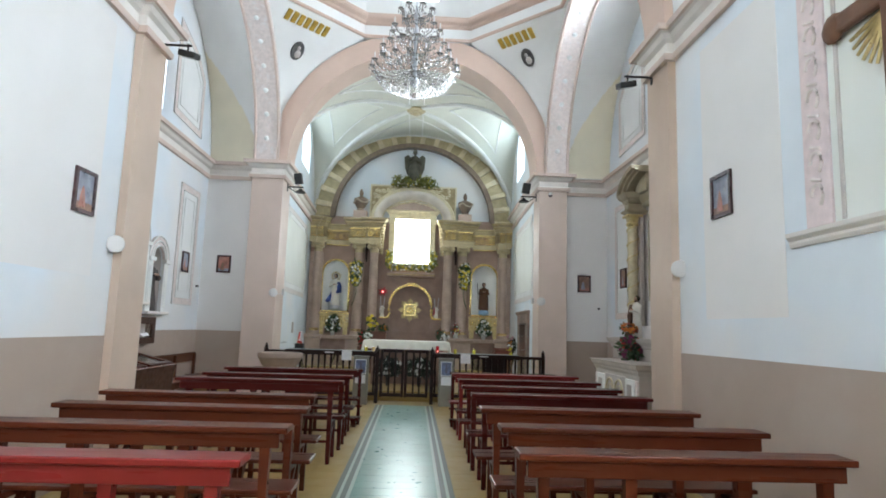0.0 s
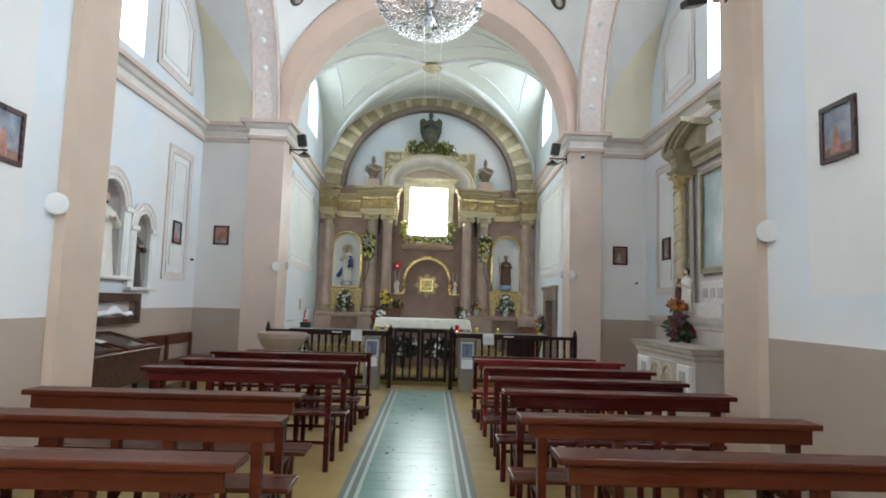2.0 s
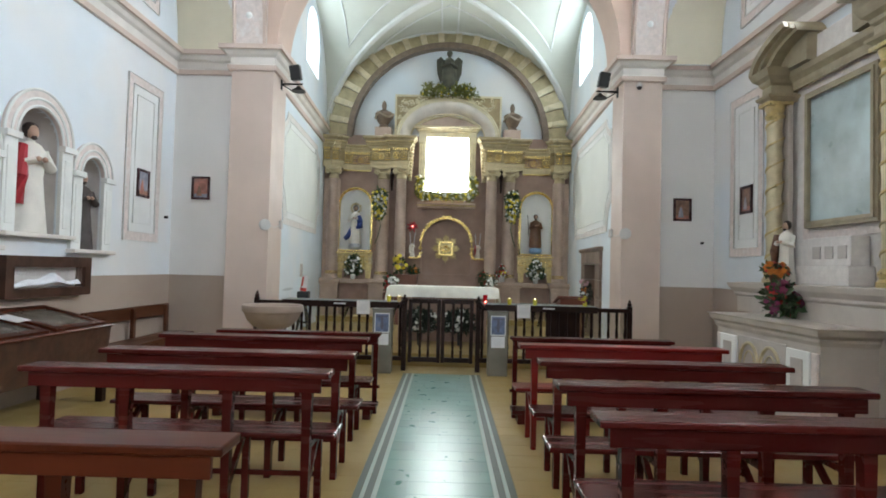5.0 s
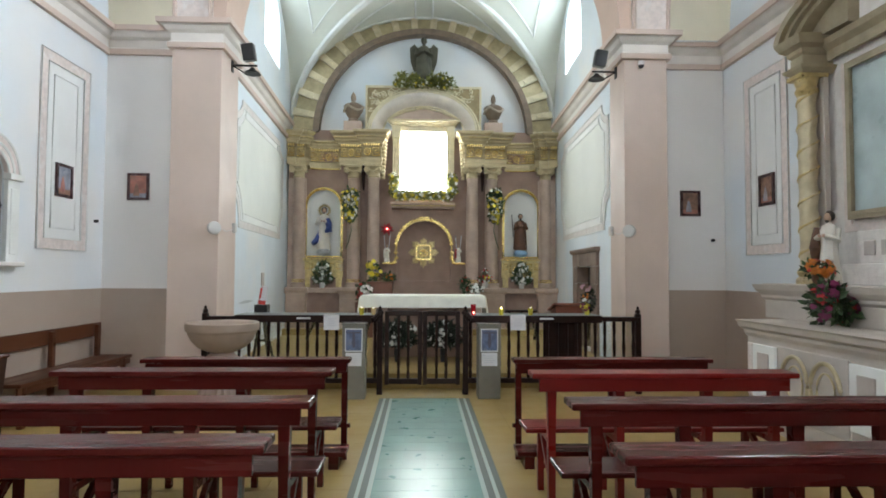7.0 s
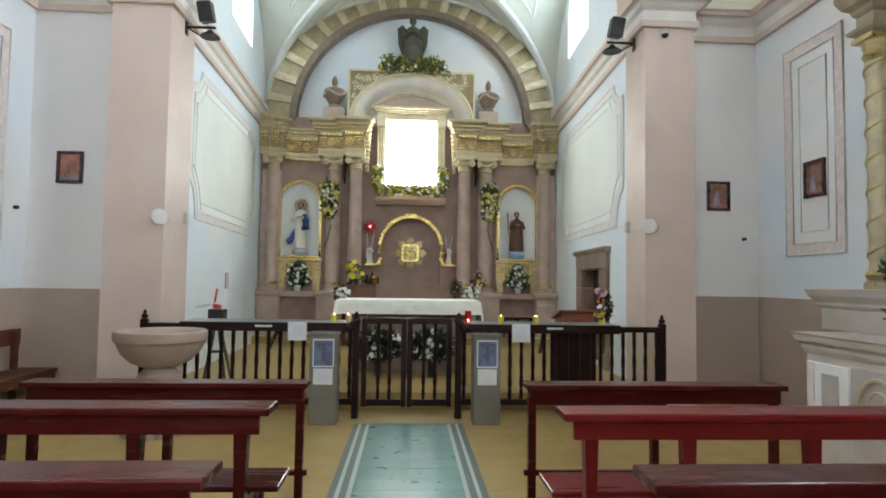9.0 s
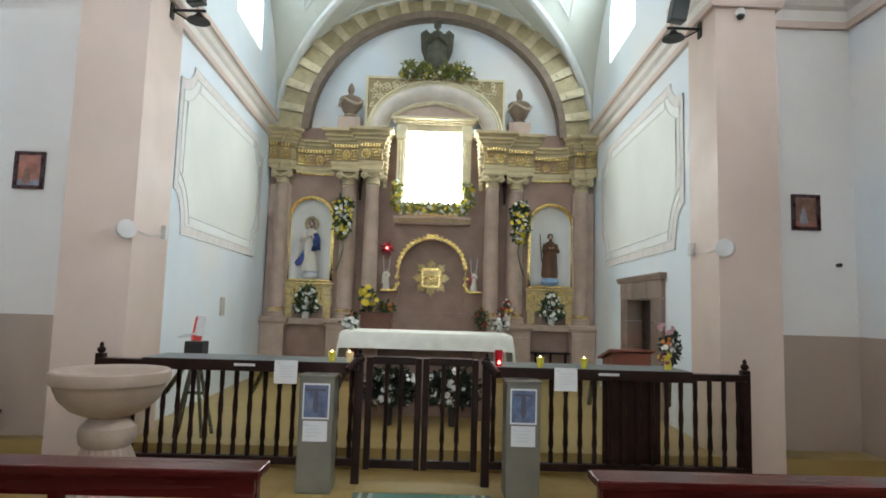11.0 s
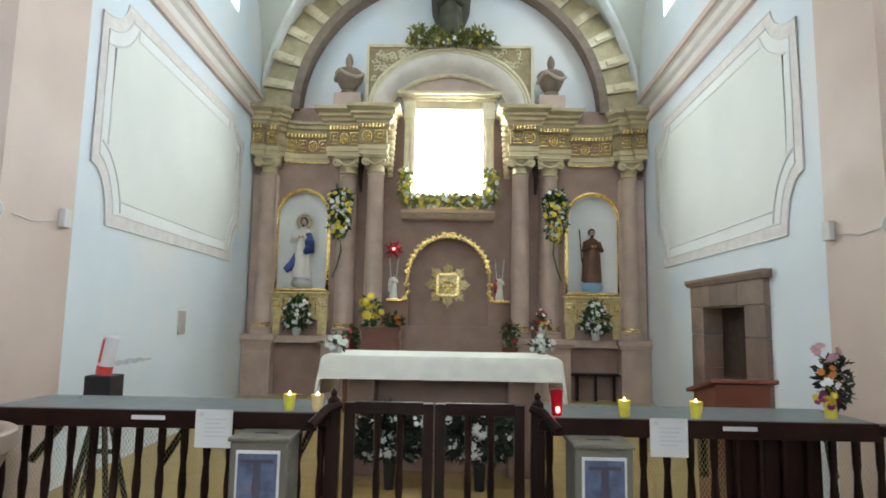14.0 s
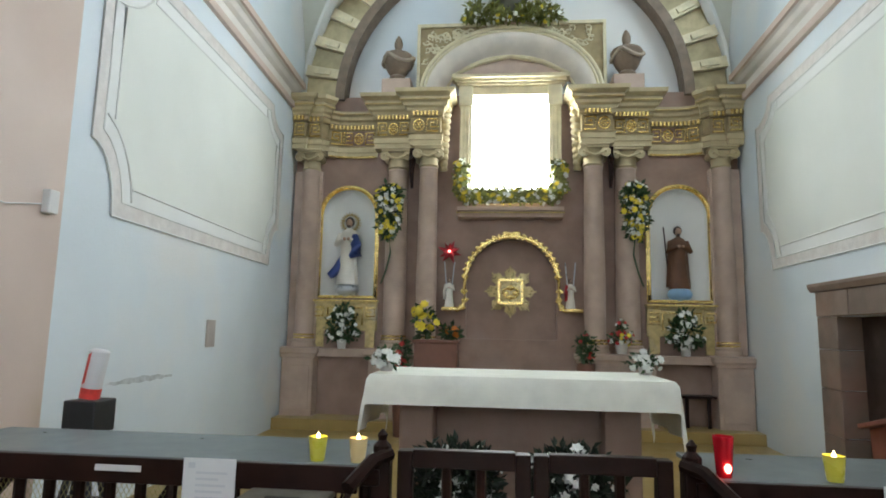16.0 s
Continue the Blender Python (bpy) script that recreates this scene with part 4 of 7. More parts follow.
for i in range(8):
    a = math.pi / 4 * i
    long = 0.345 if i % 2 == 0 else 0.35
    for k in range(-3, 4):
        t = a + k * 0.085
        ln = long - 0.016 * abs(k) + (0.02 if k == 0 else 0)
        p0 = Vector((SX + 0.14 * math.cos(t), -0.1, SZ + 0.14 * math.sin(t)))
        p1 = Vector((SX + ln * math.cos(t), -0.095, SZ + ln * math.sin(t)))
        tube(star, [p0, p1], [0.018, 0.011], 5)
pts = []
for i in range(64):
    a = 2 * math.pi * i / 64
    r = 0.255 + 0.03 * math.cos(8 * a)
    pts.append((SX + r * math.cos(a), SZ + r * math.sin(a)))
plate(star, [pts], (0, -0.095, 0), X, Z, Y, 0.03)
st = rp("sunburst", star, RAYGILT, "gilded sunburst plaque", True)
bm = B()
plate(bm, [rect(-0.18, 0.18, -0.18, 0.18), rect(-0.145, 0.145, -0.145, 0.145)], (SX, -0.135, SZ), X, Z, Y, 0.04)
tube(bm, [(SX + 0.11 * math.cos(a), -0.125, SZ - 0.02 + 0.075 * math.sin(a)) for a in (2 * math.pi * k / 16 for k in range(16))], 0.018, 6, True)
for dx, dz, r in ((0, 0.05, 0.05), (-0.06, -0.03, 0.035), (0.07, -0.02, 0.04), (0.0, -0.07, 0.03)):
    ball(bm, (SX + dx, -0.12, SZ + dz), r, 2, 1.2, 0.4, 0.8)
for ex in (-1, 1):
    for ez in (-1, 1):
        ball(bm, (SX + ex * 0.163, -0.14, SZ + ez * 0.163), 0.022, 1)
rp("plaque_frame", bm, GOLD, "", True, st)

# window frame with pediment
WX = 0.005
for s in (-1, 1):
    a, b = sorted((WX + s * 0.55, WX + s * 0.725))
    jamb = rp("window_jamb", box(B(), a, b, -0.3, -0.2, 3.4, 5.06, 0.008), PALEGILT, "pale gilt fluted window jamb")
    for e in (0.6, 0.655, 0.71):
        rp("flute", tube(B(), [(WX + s * e, -0.3, 3.5), (WX + s * e, -0.3, 4.72)], 0.014, 6), PALEGILT, "", True, jamb)
    rp("jamb_capital", box(B(), a - 0.015, b + 0.015, -0.33, -0.2, 4.76, 5.06, 0.012), PALEGILT, "", False, jamb)
bm = B()
for z0, z1, w, d in ((4.93, 5.06, 0.58, 0.29), (5.06, 5.1, 0.77, 0.34), (5.1, 5.14, 0.8, 0.38), (5.14, 5.19, 0.84, 0.44)):
    box(bm, WX - w, WX + w, -d, -0.2, z0, z1, 0.006)
rp("window_lintel", bm, VOUSSOIR_L, "pale stone window lintel")
bm = B()
plate(bm, [[(-0.8, 5.19), (0.8, 5.19), (0.45, 5.36), (0, 5.46), (-0.45, 5.36)]], (WX, -0.34, 0), X, Z, Y, 0.14)
rp("pediment", bm, CANTERA_LIGHT)
bm = B()
for s in (-1, 1):
    tube(bm, [(WX + s * 0.84, -0.36, 5.2), (WX + s * 0.45, -0.36, 5.38), (WX, -0.36, 5.475)], 0.026, 6)
rp("pediment_moulding", bm, VOUSSOIR_L, "", True)
bm = B()
box(bm, -0.73, 0.74, -0.42, -0.2, 3.1, 3.22, 0.02)
moulding(bm, [(-0.73, -0.42, 3.18), (0.74, -0.42, 3.18)], [(-0.02, 0), (0.04, 0.01), (0.05, 0.06), (-0.02, 0.06)])
rp("window_sill", bm, CANTERA_LIGHT, "stone sill with a gilt edge")
rp("sill_edge", tube(B(), [(-0.74, -0.455, 3.16), (0.75, -0.455, 3.16)], 0.012, 6), OLDGOLD)
bm = B()
plate(bm, [rect(-0.57, 0.58, 3.36, 4.96), rect(-0.535, 0.545, 3.39, 4.925)], (0, -0.19, 0), X, Z, Y, 0.05)
rp("window_frame", bm, WHITEPLASTIC, "white window frame")

# arch with gilded spandrels over the window
AZ = 4.9
bm = B()
plate(bm, [[(1.33, AZ), (1.33, 5.95), (-1.33, 5.95), (-1.33, AZ)] + arc(0, AZ, 1.3, 1.0, math.pi, 0, 30)], (0, -0.4, 0), X, Z, Y, 0.38)
sp = rp("spandrel_panel", bm, FRIEZE, "gilded spandrel panel")
bm = B()
plate(bm, [rect(-1.35, 1.35, 5.92, 5.965)], (0, -0.44, 0), X, Z, Y, 0.1)
for s in (-1, 1):
    plate(bm, [rect(*sorted((s * 1.31, s * 1.35)), AZ, 5.92)], (0, -0.44, 0), X, Z, Y, 0.1)
rp("spandrel_frame", bm, PALEGILT, "", False, sp)
for s in (-1, 1):
    # trailing stems with curled leaves, filling the corner above the arch
    for k in range(22):
        cx = rng.uniform(0.45, 1.25)
        low = AZ + math.sqrt(max(0, 1 - (cx / 1.3) ** 2)) + 0.05
        if low > 5.86:
            continue
        cz = rng.uniform(low, 5.87)
        bm = B()
        ph = rng.uniform(0, 6.3)
        tube(bm, [(s * cx + 0.055 * math.cos(t * 0.9 + ph) * (1 - t / 9), -0.41, cz + 0.05 * math.sin(t * 0.9 + ph) * (1 - t / 9)) for t in range(8)], [0.018 - 0.0015 * t for t in range(8)], 5)
        ball(bm, (s * cx + 0.05 * math.cos(ph + 2.5), -0.408, cz + 0.045 * math.sin(ph + 2.5)), 0.024, 1, 1.5, 0.5, 0.8)
        rp("arabesque", bm, PALEGILT, "", True, sp)
bm = B()
rows = []
for k in range(11):
    t = k / 10
    rx, rz, dy = 1.27 - 0.32 * t, 0.97 - 0.34 * t, -0.42 + 0.2 * (1 - math.cos(t * math.pi / 2)) - 0.03 * math.sin(t * math.pi)
    rows.append([(x, dy, z) for x, z in arc(0, AZ, rx, rz, 0, math.pi, 40)])
sheet(bm, rows)
rp("arch_band", bm, PALEPINK, "pale pinkish stone arch band", True)
for r0, r1, rad in ((1.29, 0.995, 0.03), (1.235, 0.94, 0.018), (0.955, 0.635, 0.018)):
    bm = B()
    tube(bm, [(x, -0.43 if r0 > 1 else -0.25, z) for x, z in arc(0, AZ, r0, r1, 0, math.pi, 40)], rad, 7)
    rp("arch_moulding", bm, PALEGILT, "pale gilt moulding", True)
bm = B()
plate(bm, [[(-0.97, AZ)] + arc(0, AZ, 0.97, 0.65, math.pi, 0, 24) + [(0.97, AZ)]], (0, -0.2, 0), X, Z, Y, 0.1)
rp("tympanum", bm, CANTERA)

# urns on blocks
for s in (-1, 1):
    urn = thing("urn", (s * 1.63, YB - 0.42, 4.865), "brown carved stone urn with a flame finial", "urn", "urns on the altarpiece")
    part("block", box(B(), -0.21, 0.21, -0.12, 0.2, 0, 0.24, 0.01), CANTERA_LIGHT, urn)
    part("bowl", lathe(B(), [(0.12, 0.24), (0.125, 0.28), (0.1, 0.31), (0.14, 0.36), (0.18, 0.44), (0.215, 0.54), (0.225, 0.59), (0.2, 0.63), (0.12, 0.665), (0.06, 0.69), (0.045, 0.72), (0.06, 0.77), (0.062, 0.82), (0.045, 0.88), (0.012, 0.935)], (0, 0, 0), 20), URNSTONE, urn, smooth=True)
    bm = B()
    tube(bm, [(0.215 * math.cos(a), 0.215 * math.sin(a), 0.6 - 0.12 * abs(math.sin(1.5 * a))) for a in (2 * math.pi * k / 36 for k in range(36))], 0.026, 6, True)
    for k in range(3):
        a = math.pi / 3 + 2 * math.pi * k / 3
        ball(bm, (0.22 * math.cos(a - math.pi / 3), 0.22 * math.sin(a - math.pi / 3), 0.58), 0.045, 1)
    part("drapery", bm, FLESHSTONE, urn, "paler carved drapery", smooth=True)

# ring of voussoirs round the lunette: olive stones with narrow pale blocks between
ring_thing = thing("lunette_arch", (0, YB - 0.02, 4.9), "gilded stone arch of olive stones and narrow pale blocks", "arch")
NV = 19
KZ = 0.965
step = math.pi / NV
for i in range(NV):
    a0, a1 = i * step + step * 0.17, (i + 1) * step - step * 0.17
    for lo, hi, d, b0, b1, mat in ((2.58, 3.08, 0.15, a0, a1, VOUSSOIR_D), (2.575, 3.1, 0.23, i * step - step * 0.165, i * step + step * 0.165, VOUSSOIR_L)):
        b0, b1 = max(0, b0), min(math.pi, b1)
        bm = B()
        q = [(r * math.cos(a), KZ * r * math.sin(a)) for r, a in ((lo, b0), (hi, b0), (hi, b1), (lo, b1))]
        plate(bm, [q], (0, 0, 0), X, Z, -Y, d)
        bmesh.ops.recalc_face_normals(bm, faces=bm.faces)
        if mat is VOUSSOIR_L:
            q = [(r * math.cos(a), KZ * r * math.sin(a)) for r, a in ((2.72, b0 + 0.012), (2.98, b0 + 0.012), (2.98, b1 - 0.012), (2.72, b1 - 0.012))]
            plate(bm, [q], (0, -d, 0), X, Z, -Y, 0.03)
        part("voussoir", bm, mat, ring_thing)
bm = B()
plate(bm, [arc(0, 0, 2.45, 2.45 * KZ, 0, math.pi, 48) + arc(0, 0, 2.59, 2.59 * KZ, math.pi, 0, 48)], (0, 0, 0), X, Z, -Y, 0.27)
part("inner_band", bm, URNSTONE, ring_thing, smooth=True)

# ---- statues: plain shapes ----
SKIN = material("painted_plaster_skin", (0.5, 0.32, 0.23), 0.45, vary=0.05)
HAIR = material("dark_painted_hair", (0.04, 0.025, 0.02), 0.5)
BLUE = material("painted_blue", (0.03, 0.06, 0.24), 0.4, vary=0.15)
CREAMP = material("painted_cream", (0.75, 0.71, 0.64), 0.5, vary=0.06)
BROWN = material("painted_brown", (0.13, 0.055, 0.025), 0.5, vary=0.2)
REDP = material("painted_red", (0.4, 0.02, 0.03), 0.45, vary=0.15)
SKYBLUE = material("painted_sky_blue", (0.25, 0.42, 0.62), 0.5)
BRONZE = material("dark_stone_green", (0.085, 0.08, 0.055), 0.55, vary=0.2)
SILVER = material("silver_paint", (0.55, 0.57, 0.6), 0.35, metal=0.6)
GREYROBE = material("painted_dark_robe", (0.06, 0.045, 0.04), 0.6, vary=0.2)


def statue(at, h, mats, label, rz=0, cloak=None, halo=False, wings=False, base=None, arms=True, group=""):
    """One plain mesh. mats: robe, skin, hair, cloak, base."""
    bm = B()
    k = h
    lathe(bm, [(0.17 * k, 0), (0.165 * k, 0.05 * k), (0.135 * k, 0.3 * k), (0.115 * k, 0.5 * k), (0.13 * k, 0.66 * k), (0.135 * k, 0.74 * k), (0.09 * k, 0.8 * k), (0.035 * k, 0.83 * k), (0.03 * k, 0.86 * k)], (0, 0, 0), 18, 1.0, 0.72, 1, 0.07)
    f = len(bm.faces)
    ball(bm, (0, -0.012 * k, 0.915 * k), 0.06 * k, 2, 0.85, 0.95, 1.15)
    if arms:
        for e in (-1, 1):
            ball(bm, (e * 0.03 * k, -0.15 * k, 0.66 * k), 0.028 * k, 1)
    mark(bm, f, 1)
    f = len(bm.faces)
    ball(bm, (0, 0.02 * k, 0.935 * k), 0.07 * k, 2, 1.0, 0.92, 1.12)
    ball(bm, (0, -0.035 * k, 0.865 * k), 0.032 * k, 1, 1.0, 0.9, 0.9)
    mark(bm, f, 2)
    f = len(bm.faces)
    if arms:
        for e in (-1, 1):
            tube(bm, [(e * 0.12 * k, 0, 0.75 * k), (e * 0.16 * k, -0.05 * k, 0.6 * k), (e * 0.04 * k, -0.14 * k, 0.655 * k)], [0.045 * k, 0.05 * k, 0.032 * k], 8)
    mark(bm, f, 0)
    f = len(bm.faces)
    if cloak == "sweep":
        tube(bm, [(0.1 * k, -0.05 * k, 0.72 * k), (0.13 * k, -0.1 * k, 0.58 * k), (0.14 * k, -0.1 * k, 0.45 * k), (0.05 * k, -0.13 * k, 0.4 * k)], [0.05 * k, 0.08 * k, 0.09 * k, 0.03 * k], 9)
        tube(bm, [(0.12 * k, 0.03 * k, 0.7 * k), (-0.08 * k, 0.05 * k, 0.35 * k), (-0.17 * k, 0.0, 0.2 * k), (-0.27 * k, -0.03 * k, 0.12 * k)], [0.06 * k, 0.09 * k, 0.08 * k, 0.05 * k], 9)
    elif cloak == "back":
        lathe(bm, [(0.19 * k, 0.03 * k), (0.17 * k, 0.4 * k), (0.15 * k, 0.7 * k), (0.1 * k, 0.8 * k)], (0, 0.05 * k, 0), 14, 1.0, 0.6)
    elif cloak == "side":
        tube(bm, [(-0.12 * k, -0.05 * k, 0.78 * k), (-0.15 * k, -0.08 * k, 0.5 * k), (-0.15 * k, -0.06 * k, 0.25 * k)], [0.05 * k, 0.07 * k, 0.06 * k], 9)
    mark(bm, f, 3)
    f = len(bm.faces)
    if halo:
        for i in range(22):
            a = 2 * math.pi * i / 22
            tube(bm, [(0.09 * k * math.cos(a), 0.05 * k, 0.93 * k + 0.09 * k * math.sin(a)), (0.16 * k * math.cos(a), 0.05 * k, 0.93 * k + 0.16 * k * math.sin(a))], 0.008 * k, 4)
        tube(bm, [(0.12 * k * math.cos(a), 0.05 * k, 0.93 * k + 0.12 * k * math.sin(a)) for a in (2 * math.pi * i / 24 for i in range(24))], 0.012 * k, 5, True)
    if wings:
        for e in (-1, 1):
            plate(bm, [[(e * 0.06 * k, 0.72 * k), (e * 0.2 * k, 0.88 * k), (e * 0.3 * k, 0.8 * k), (e * 0.28 * k, 0.5 * k), (e * 0.2 * k, 0.28 * k), (e * 0.1 * k, 0.45 * k)]], (0, 0.06 * k, 0), X, Z, Y, 0.05 * k)
    mark(bm, f, 4)
    f = len(bm.faces)
    if base:
        ball(bm, (0, 0, -base * 0.45), base, 2, 1, 0.75, 0.62)
        bmesh.ops.translate(bm, vec=(0, 0, base * 1.05), verts=bm.verts)
    mark(bm, f, 5)
    ob = part("statue", bm, mats, None, smooth=True)
    ob.matrix_basis = pose(*at, 0, 0, rz)
    return tagged(ob, label, "statue", group)


statue((-2.31, YB - 0.2, 1.972), 0.98, [CREAMP, SKIN, HAIR, BLUE, OLDGOLD, SILVER], "painted statue in a white robe and blue cloak, with a halo", cloak="sweep", halo=True, base=0.17)
statue((2.31, YB - 0.2, 1.972), 0.86, [BROWN, SKIN, HAIR, BROWN, OLDGOLD, SKYBLUE], "painted statue in a brown robe on a blue base", cloak="back", base=0.17)
bm = B()
tube(bm, [(2.12, YB - 0.34, 2.45), (2.08, YB - 0.34, 2.98)], 0.009, 6)
tagged(part("staff", bm, DARKWOOD), "thin dark staff beside the brown statue", "staff")
statue((0, YB - 0.3, 6.05), 1.12, [BRONZE, BRONZE, BRONZE, BRONZE, BRONZE, BRONZE], "dark stone winged statue on top of the altarpiece", cloak="back", wings=True)
bm = B()
lathe(bm, [(0.2, 5.925), (0.2, 6.0), (0.17, 6.05)], (0, YB - 0.3, 0), 16)
tagged(part("statue_plinth", bm, CANTERA_LIGHT), "round stone plinth under the winged statue", "plinth")
for s, m in ((-1, CREAMP), (1, REDP)):
    st = statue((s * 0.83, YB - 0.31, 1.855), 0.4, [m if s < 0 else CREAMP, SKIN, HAIR, m, OLDGOLD, SILVER], "small painted angel statue holding a lamp up", cloak="side", arms=True, group="angel lamp bearers")
    lamp = thing("glass_holder", (s * 0.83, YB - 0.33, 2.26), "clear glass candle holder held by an angel", "candle holder", "angel lamp bearers")
    for e in (-1, 1):
        part("stem", tube(B(), [(e * 0.04, 0, -0.1), (e * 0.07, 0, 0.22)], 0.01, 6), SILVER, lamp)
    if s < 0:
        bm = B()
        ball(bm, (0, 0, 0.36), 0.08, 1)
        part("lamp_body", bm, REDP, lamp, smooth=True)
        for i in range(14):
            a, b = 2.4 * i, math.acos(1 - 2 * (i + 0.5) / 14)
            d = Vector((math.sin(b) * math.cos(a), math.sin(b) * math.sin(a), math.cos(b)))
            c = Vector((0, 0, 0.36))
            part("ray", tube(B(), [c + d * 0.05, c + d * 0.17], [0.04, 0.004], 5), REDP, lamp)
        part("bulb", ball(B(), (0, -0.085, 0.36), 0.022, 2), glowing("red_lamp_glow", (1.0, 0.25, 0.22), 6.0), lamp, "glowing red bulb")

# ---- flowers ----
LEAF = material("dark_green_leaf", (0.04, 0.08, 0.025), 0.45, vary=0.3, scale=30, per_island=0.35, bump=0)
LEAF_D = material("very_dark_leaf", (0.014, 0.026, 0.012), 0.5, vary=0.3, scale=30, per_island=0.35, bump=0)
LEAF_Y = material("yellow_green_leaf", (0.2, 0.21, 0.05), 0.45, vary=0.3, scale=30, per_island=0.3, bump=0)
PETAL_W = material("white_petal", (0.8, 0.8, 0.76), 0.6, vary=0.05, per_island=0.1, bump=0)
PETAL_Y = material("yellow_petal", (0.75, 0.6, 0.05), 0.55, vary=0.1, per_island=0.15, bump=0)
PETAL_R = material("red_petal", (0.5, 0.03, 0.03), 0.5, vary=0.1, per_island=0.2, bump=0)
PETAL_O = material("orange_petal", (0.6, 0.18, 0.02), 0.5, vary=0.1, per_island=0.15, bump=0)
PETAL_P = material("pink_petal", (0.52, 0.3, 0.34), 0.5, vary=0.1, per_island=0.15, bump=0)
PETAL_M = material("magenta_petal", (0.2, 0.015, 0.08), 0.5, vary=0.1, per_island=0.2, bump=0)
TERRA = material("brown_planter", (0.17, 0.07, 0.045), 0.5, vary=0.12, scale=6)
fl = random.Random(11)


def cloud(blobs):
    c, r = fl.choice(blobs)
    d = Vector((fl.gauss(0, 1), fl.gauss(0, 1), fl.gauss(0, 1))).normalized()
    return Vector(c) + Vector((d.x * r[0], d.y * r[1], d.z * r[2])) * fl.uniform(0.72, 1.05), d


def raw(name, verts, faces, mat, parent):
    me = bpy.data.meshes.new(name)
    me.from_pydata(verts, [], faces)
    me.materials.append(mat)
    ob = new(name, me)
    ob.parent = parent
    return ob


def leaves(name, blobs, n, size, mat, parent):
    verts, faces = [], []
    for _ in range(n):
        p, d = cloud(blobs)
        p = p - d * fl.uniform(0, size)
        t = (d + Vector((fl.gauss(0, 0.7), fl.gauss(0, 0.7), fl.gauss(0, 0.7)))).normalized()
        w = t.cross(Vector((fl.gauss(0, 1), fl.gauss(0, 1), fl.gauss(0, 1)))).normalized()
        s = size * fl.uniform(0.6, 1.3)
        k = len(verts)
        nn = t.cross(w)
        verts += [p, p + t * s * 0.5 + w * s * 0.24 + nn * s * 0.08, p + t * s, p + t * s * 0.5 - w * s * 0.24 + nn * s * 0.08]
        faces += [(k, k + 1, k + 2), (k, k + 2, k + 3)]
    return raw(name, verts, faces, mat, parent)


def blossoms(name, blobs, n, size, mat, parent, front=True):
    verts, faces = [], []
    done = 0
    while done < n:
        p, d = cloud(blobs)
        if front and d.y > 0.25:
            continue
        done += 1
        d = (d + Vector((0, -0.8, 0.3)) + Vector((fl.gauss(0, 0.3), 0, fl.gauss(0, 0.3)))).normalized()
        q = d.to_track_quat("Z", "Y")
        s = size * fl.uniform(0.7, 1.2)
        for ringr, lift, m, ph in ((1.0, 0.25, 14, 0), (0.6, 0.42, 10, 0.3)):
            k = len(verts)
            verts.append(p + q @ Vector((0, 0, s * 0.1 + (0.25 * s if ringr < 1 else 0))))
            for i in range(m):
                a = 2 * math.pi * i / m + ph
                r = s * ringr * (1.0 if i % 2 else 0.72)
                verts.append(p + q @ Vector((r * math.cos(a), r * math.sin(a), s * lift)))
            faces += [(k, k + 1 + i, k + 1 + (i + 1) % m) for i in range(m)]
    return raw(name, verts, faces, mat, parent)


def flowers(name, at, label, blobs, n_leaf, colours, leaf=0.06, size=0.03, pot=None, leaf_mat=None, group="", rz=0):
    f = thing(name, at, label, "flowers", group, rz)
    leaves("foliage", blobs, n_leaf, leaf, leaf_mat or LEAF, f)
    for mat, n, *sz in colours:
        blossoms("blossoms", blobs, n, sz[0] if sz else size, mat, f)
    if pot:
        r, h, mat = pot
        part("pot", lathe(B(), [(r * 0.75, 0), (r * 0.9, h * 0.5), (r, h), (r * 0.9, h), (r * 0.8, h * 0.85)], (0, 0, 0), 14), mat, f, smooth=True)
    return f


for s in (-1, 1):
    # bouquet in front of each niche
    flowers("flower_arrangement", (s * 2.3, YB - 0.42, 1.252), "white chrysanthemums with dark leaves in a white pot", [((0, 0, 0.3), (0.23, 0.13, 0.23)), ((0, 0, 0.46), (0.14, 0.1, 0.15)), ((0, 0, 0.2), (0.26, 0.13, 0.1))], 560, [(PETAL_W, 40)], 0.08, 0.04, (0.07, 0.12, WHITEPLASTIC), group="bouquets under the niches")
    # tall bunch tied to the columns
    b = flowers("hanging_bouquet", (s * 1.66, YB - 0.62, 2.77), "tall hanging bunch of yellow and white flowers tied to the columns", [((0, 0, 0.4), (0.18, 0.12, 0.34)), ((0, 0, 0.56), (0.19, 0.12, 0.22)), ((0, 0, 0.2), (0.14, 0.1, 0.22))], 1000, [(PETAL_W, 46, 0.04), (PETAL_Y, 46, 0.042)], 0.085, leaf_mat=LEAF, group="hanging bunches")
    part("stem", tube(B(), [(0, 0.05, 0.1), (-0.03 * s, 0.06, -0.2), (0.03 * s, 0.06, -0.45), (0.1 * s, 0.1, -0.62)], 0.012, 6), LEAF, b)
    # arrangements on the altar table
    flowers("flower_arrangement", (s * 0.92, 14.45 if s < 0 else 14.75, 1.243), "low white rose arrangement in a small glass pot", [((0, 0, 0.08), (0.13, 0.1, 0.05)), ((0, 0, 0.12), (0.07, 0.07, 0.05))], 170, [(PETAL_W, 22)], 0.05, 0.03, (0.055, 0.06, GREYSTONE), group="altar table arrangements")
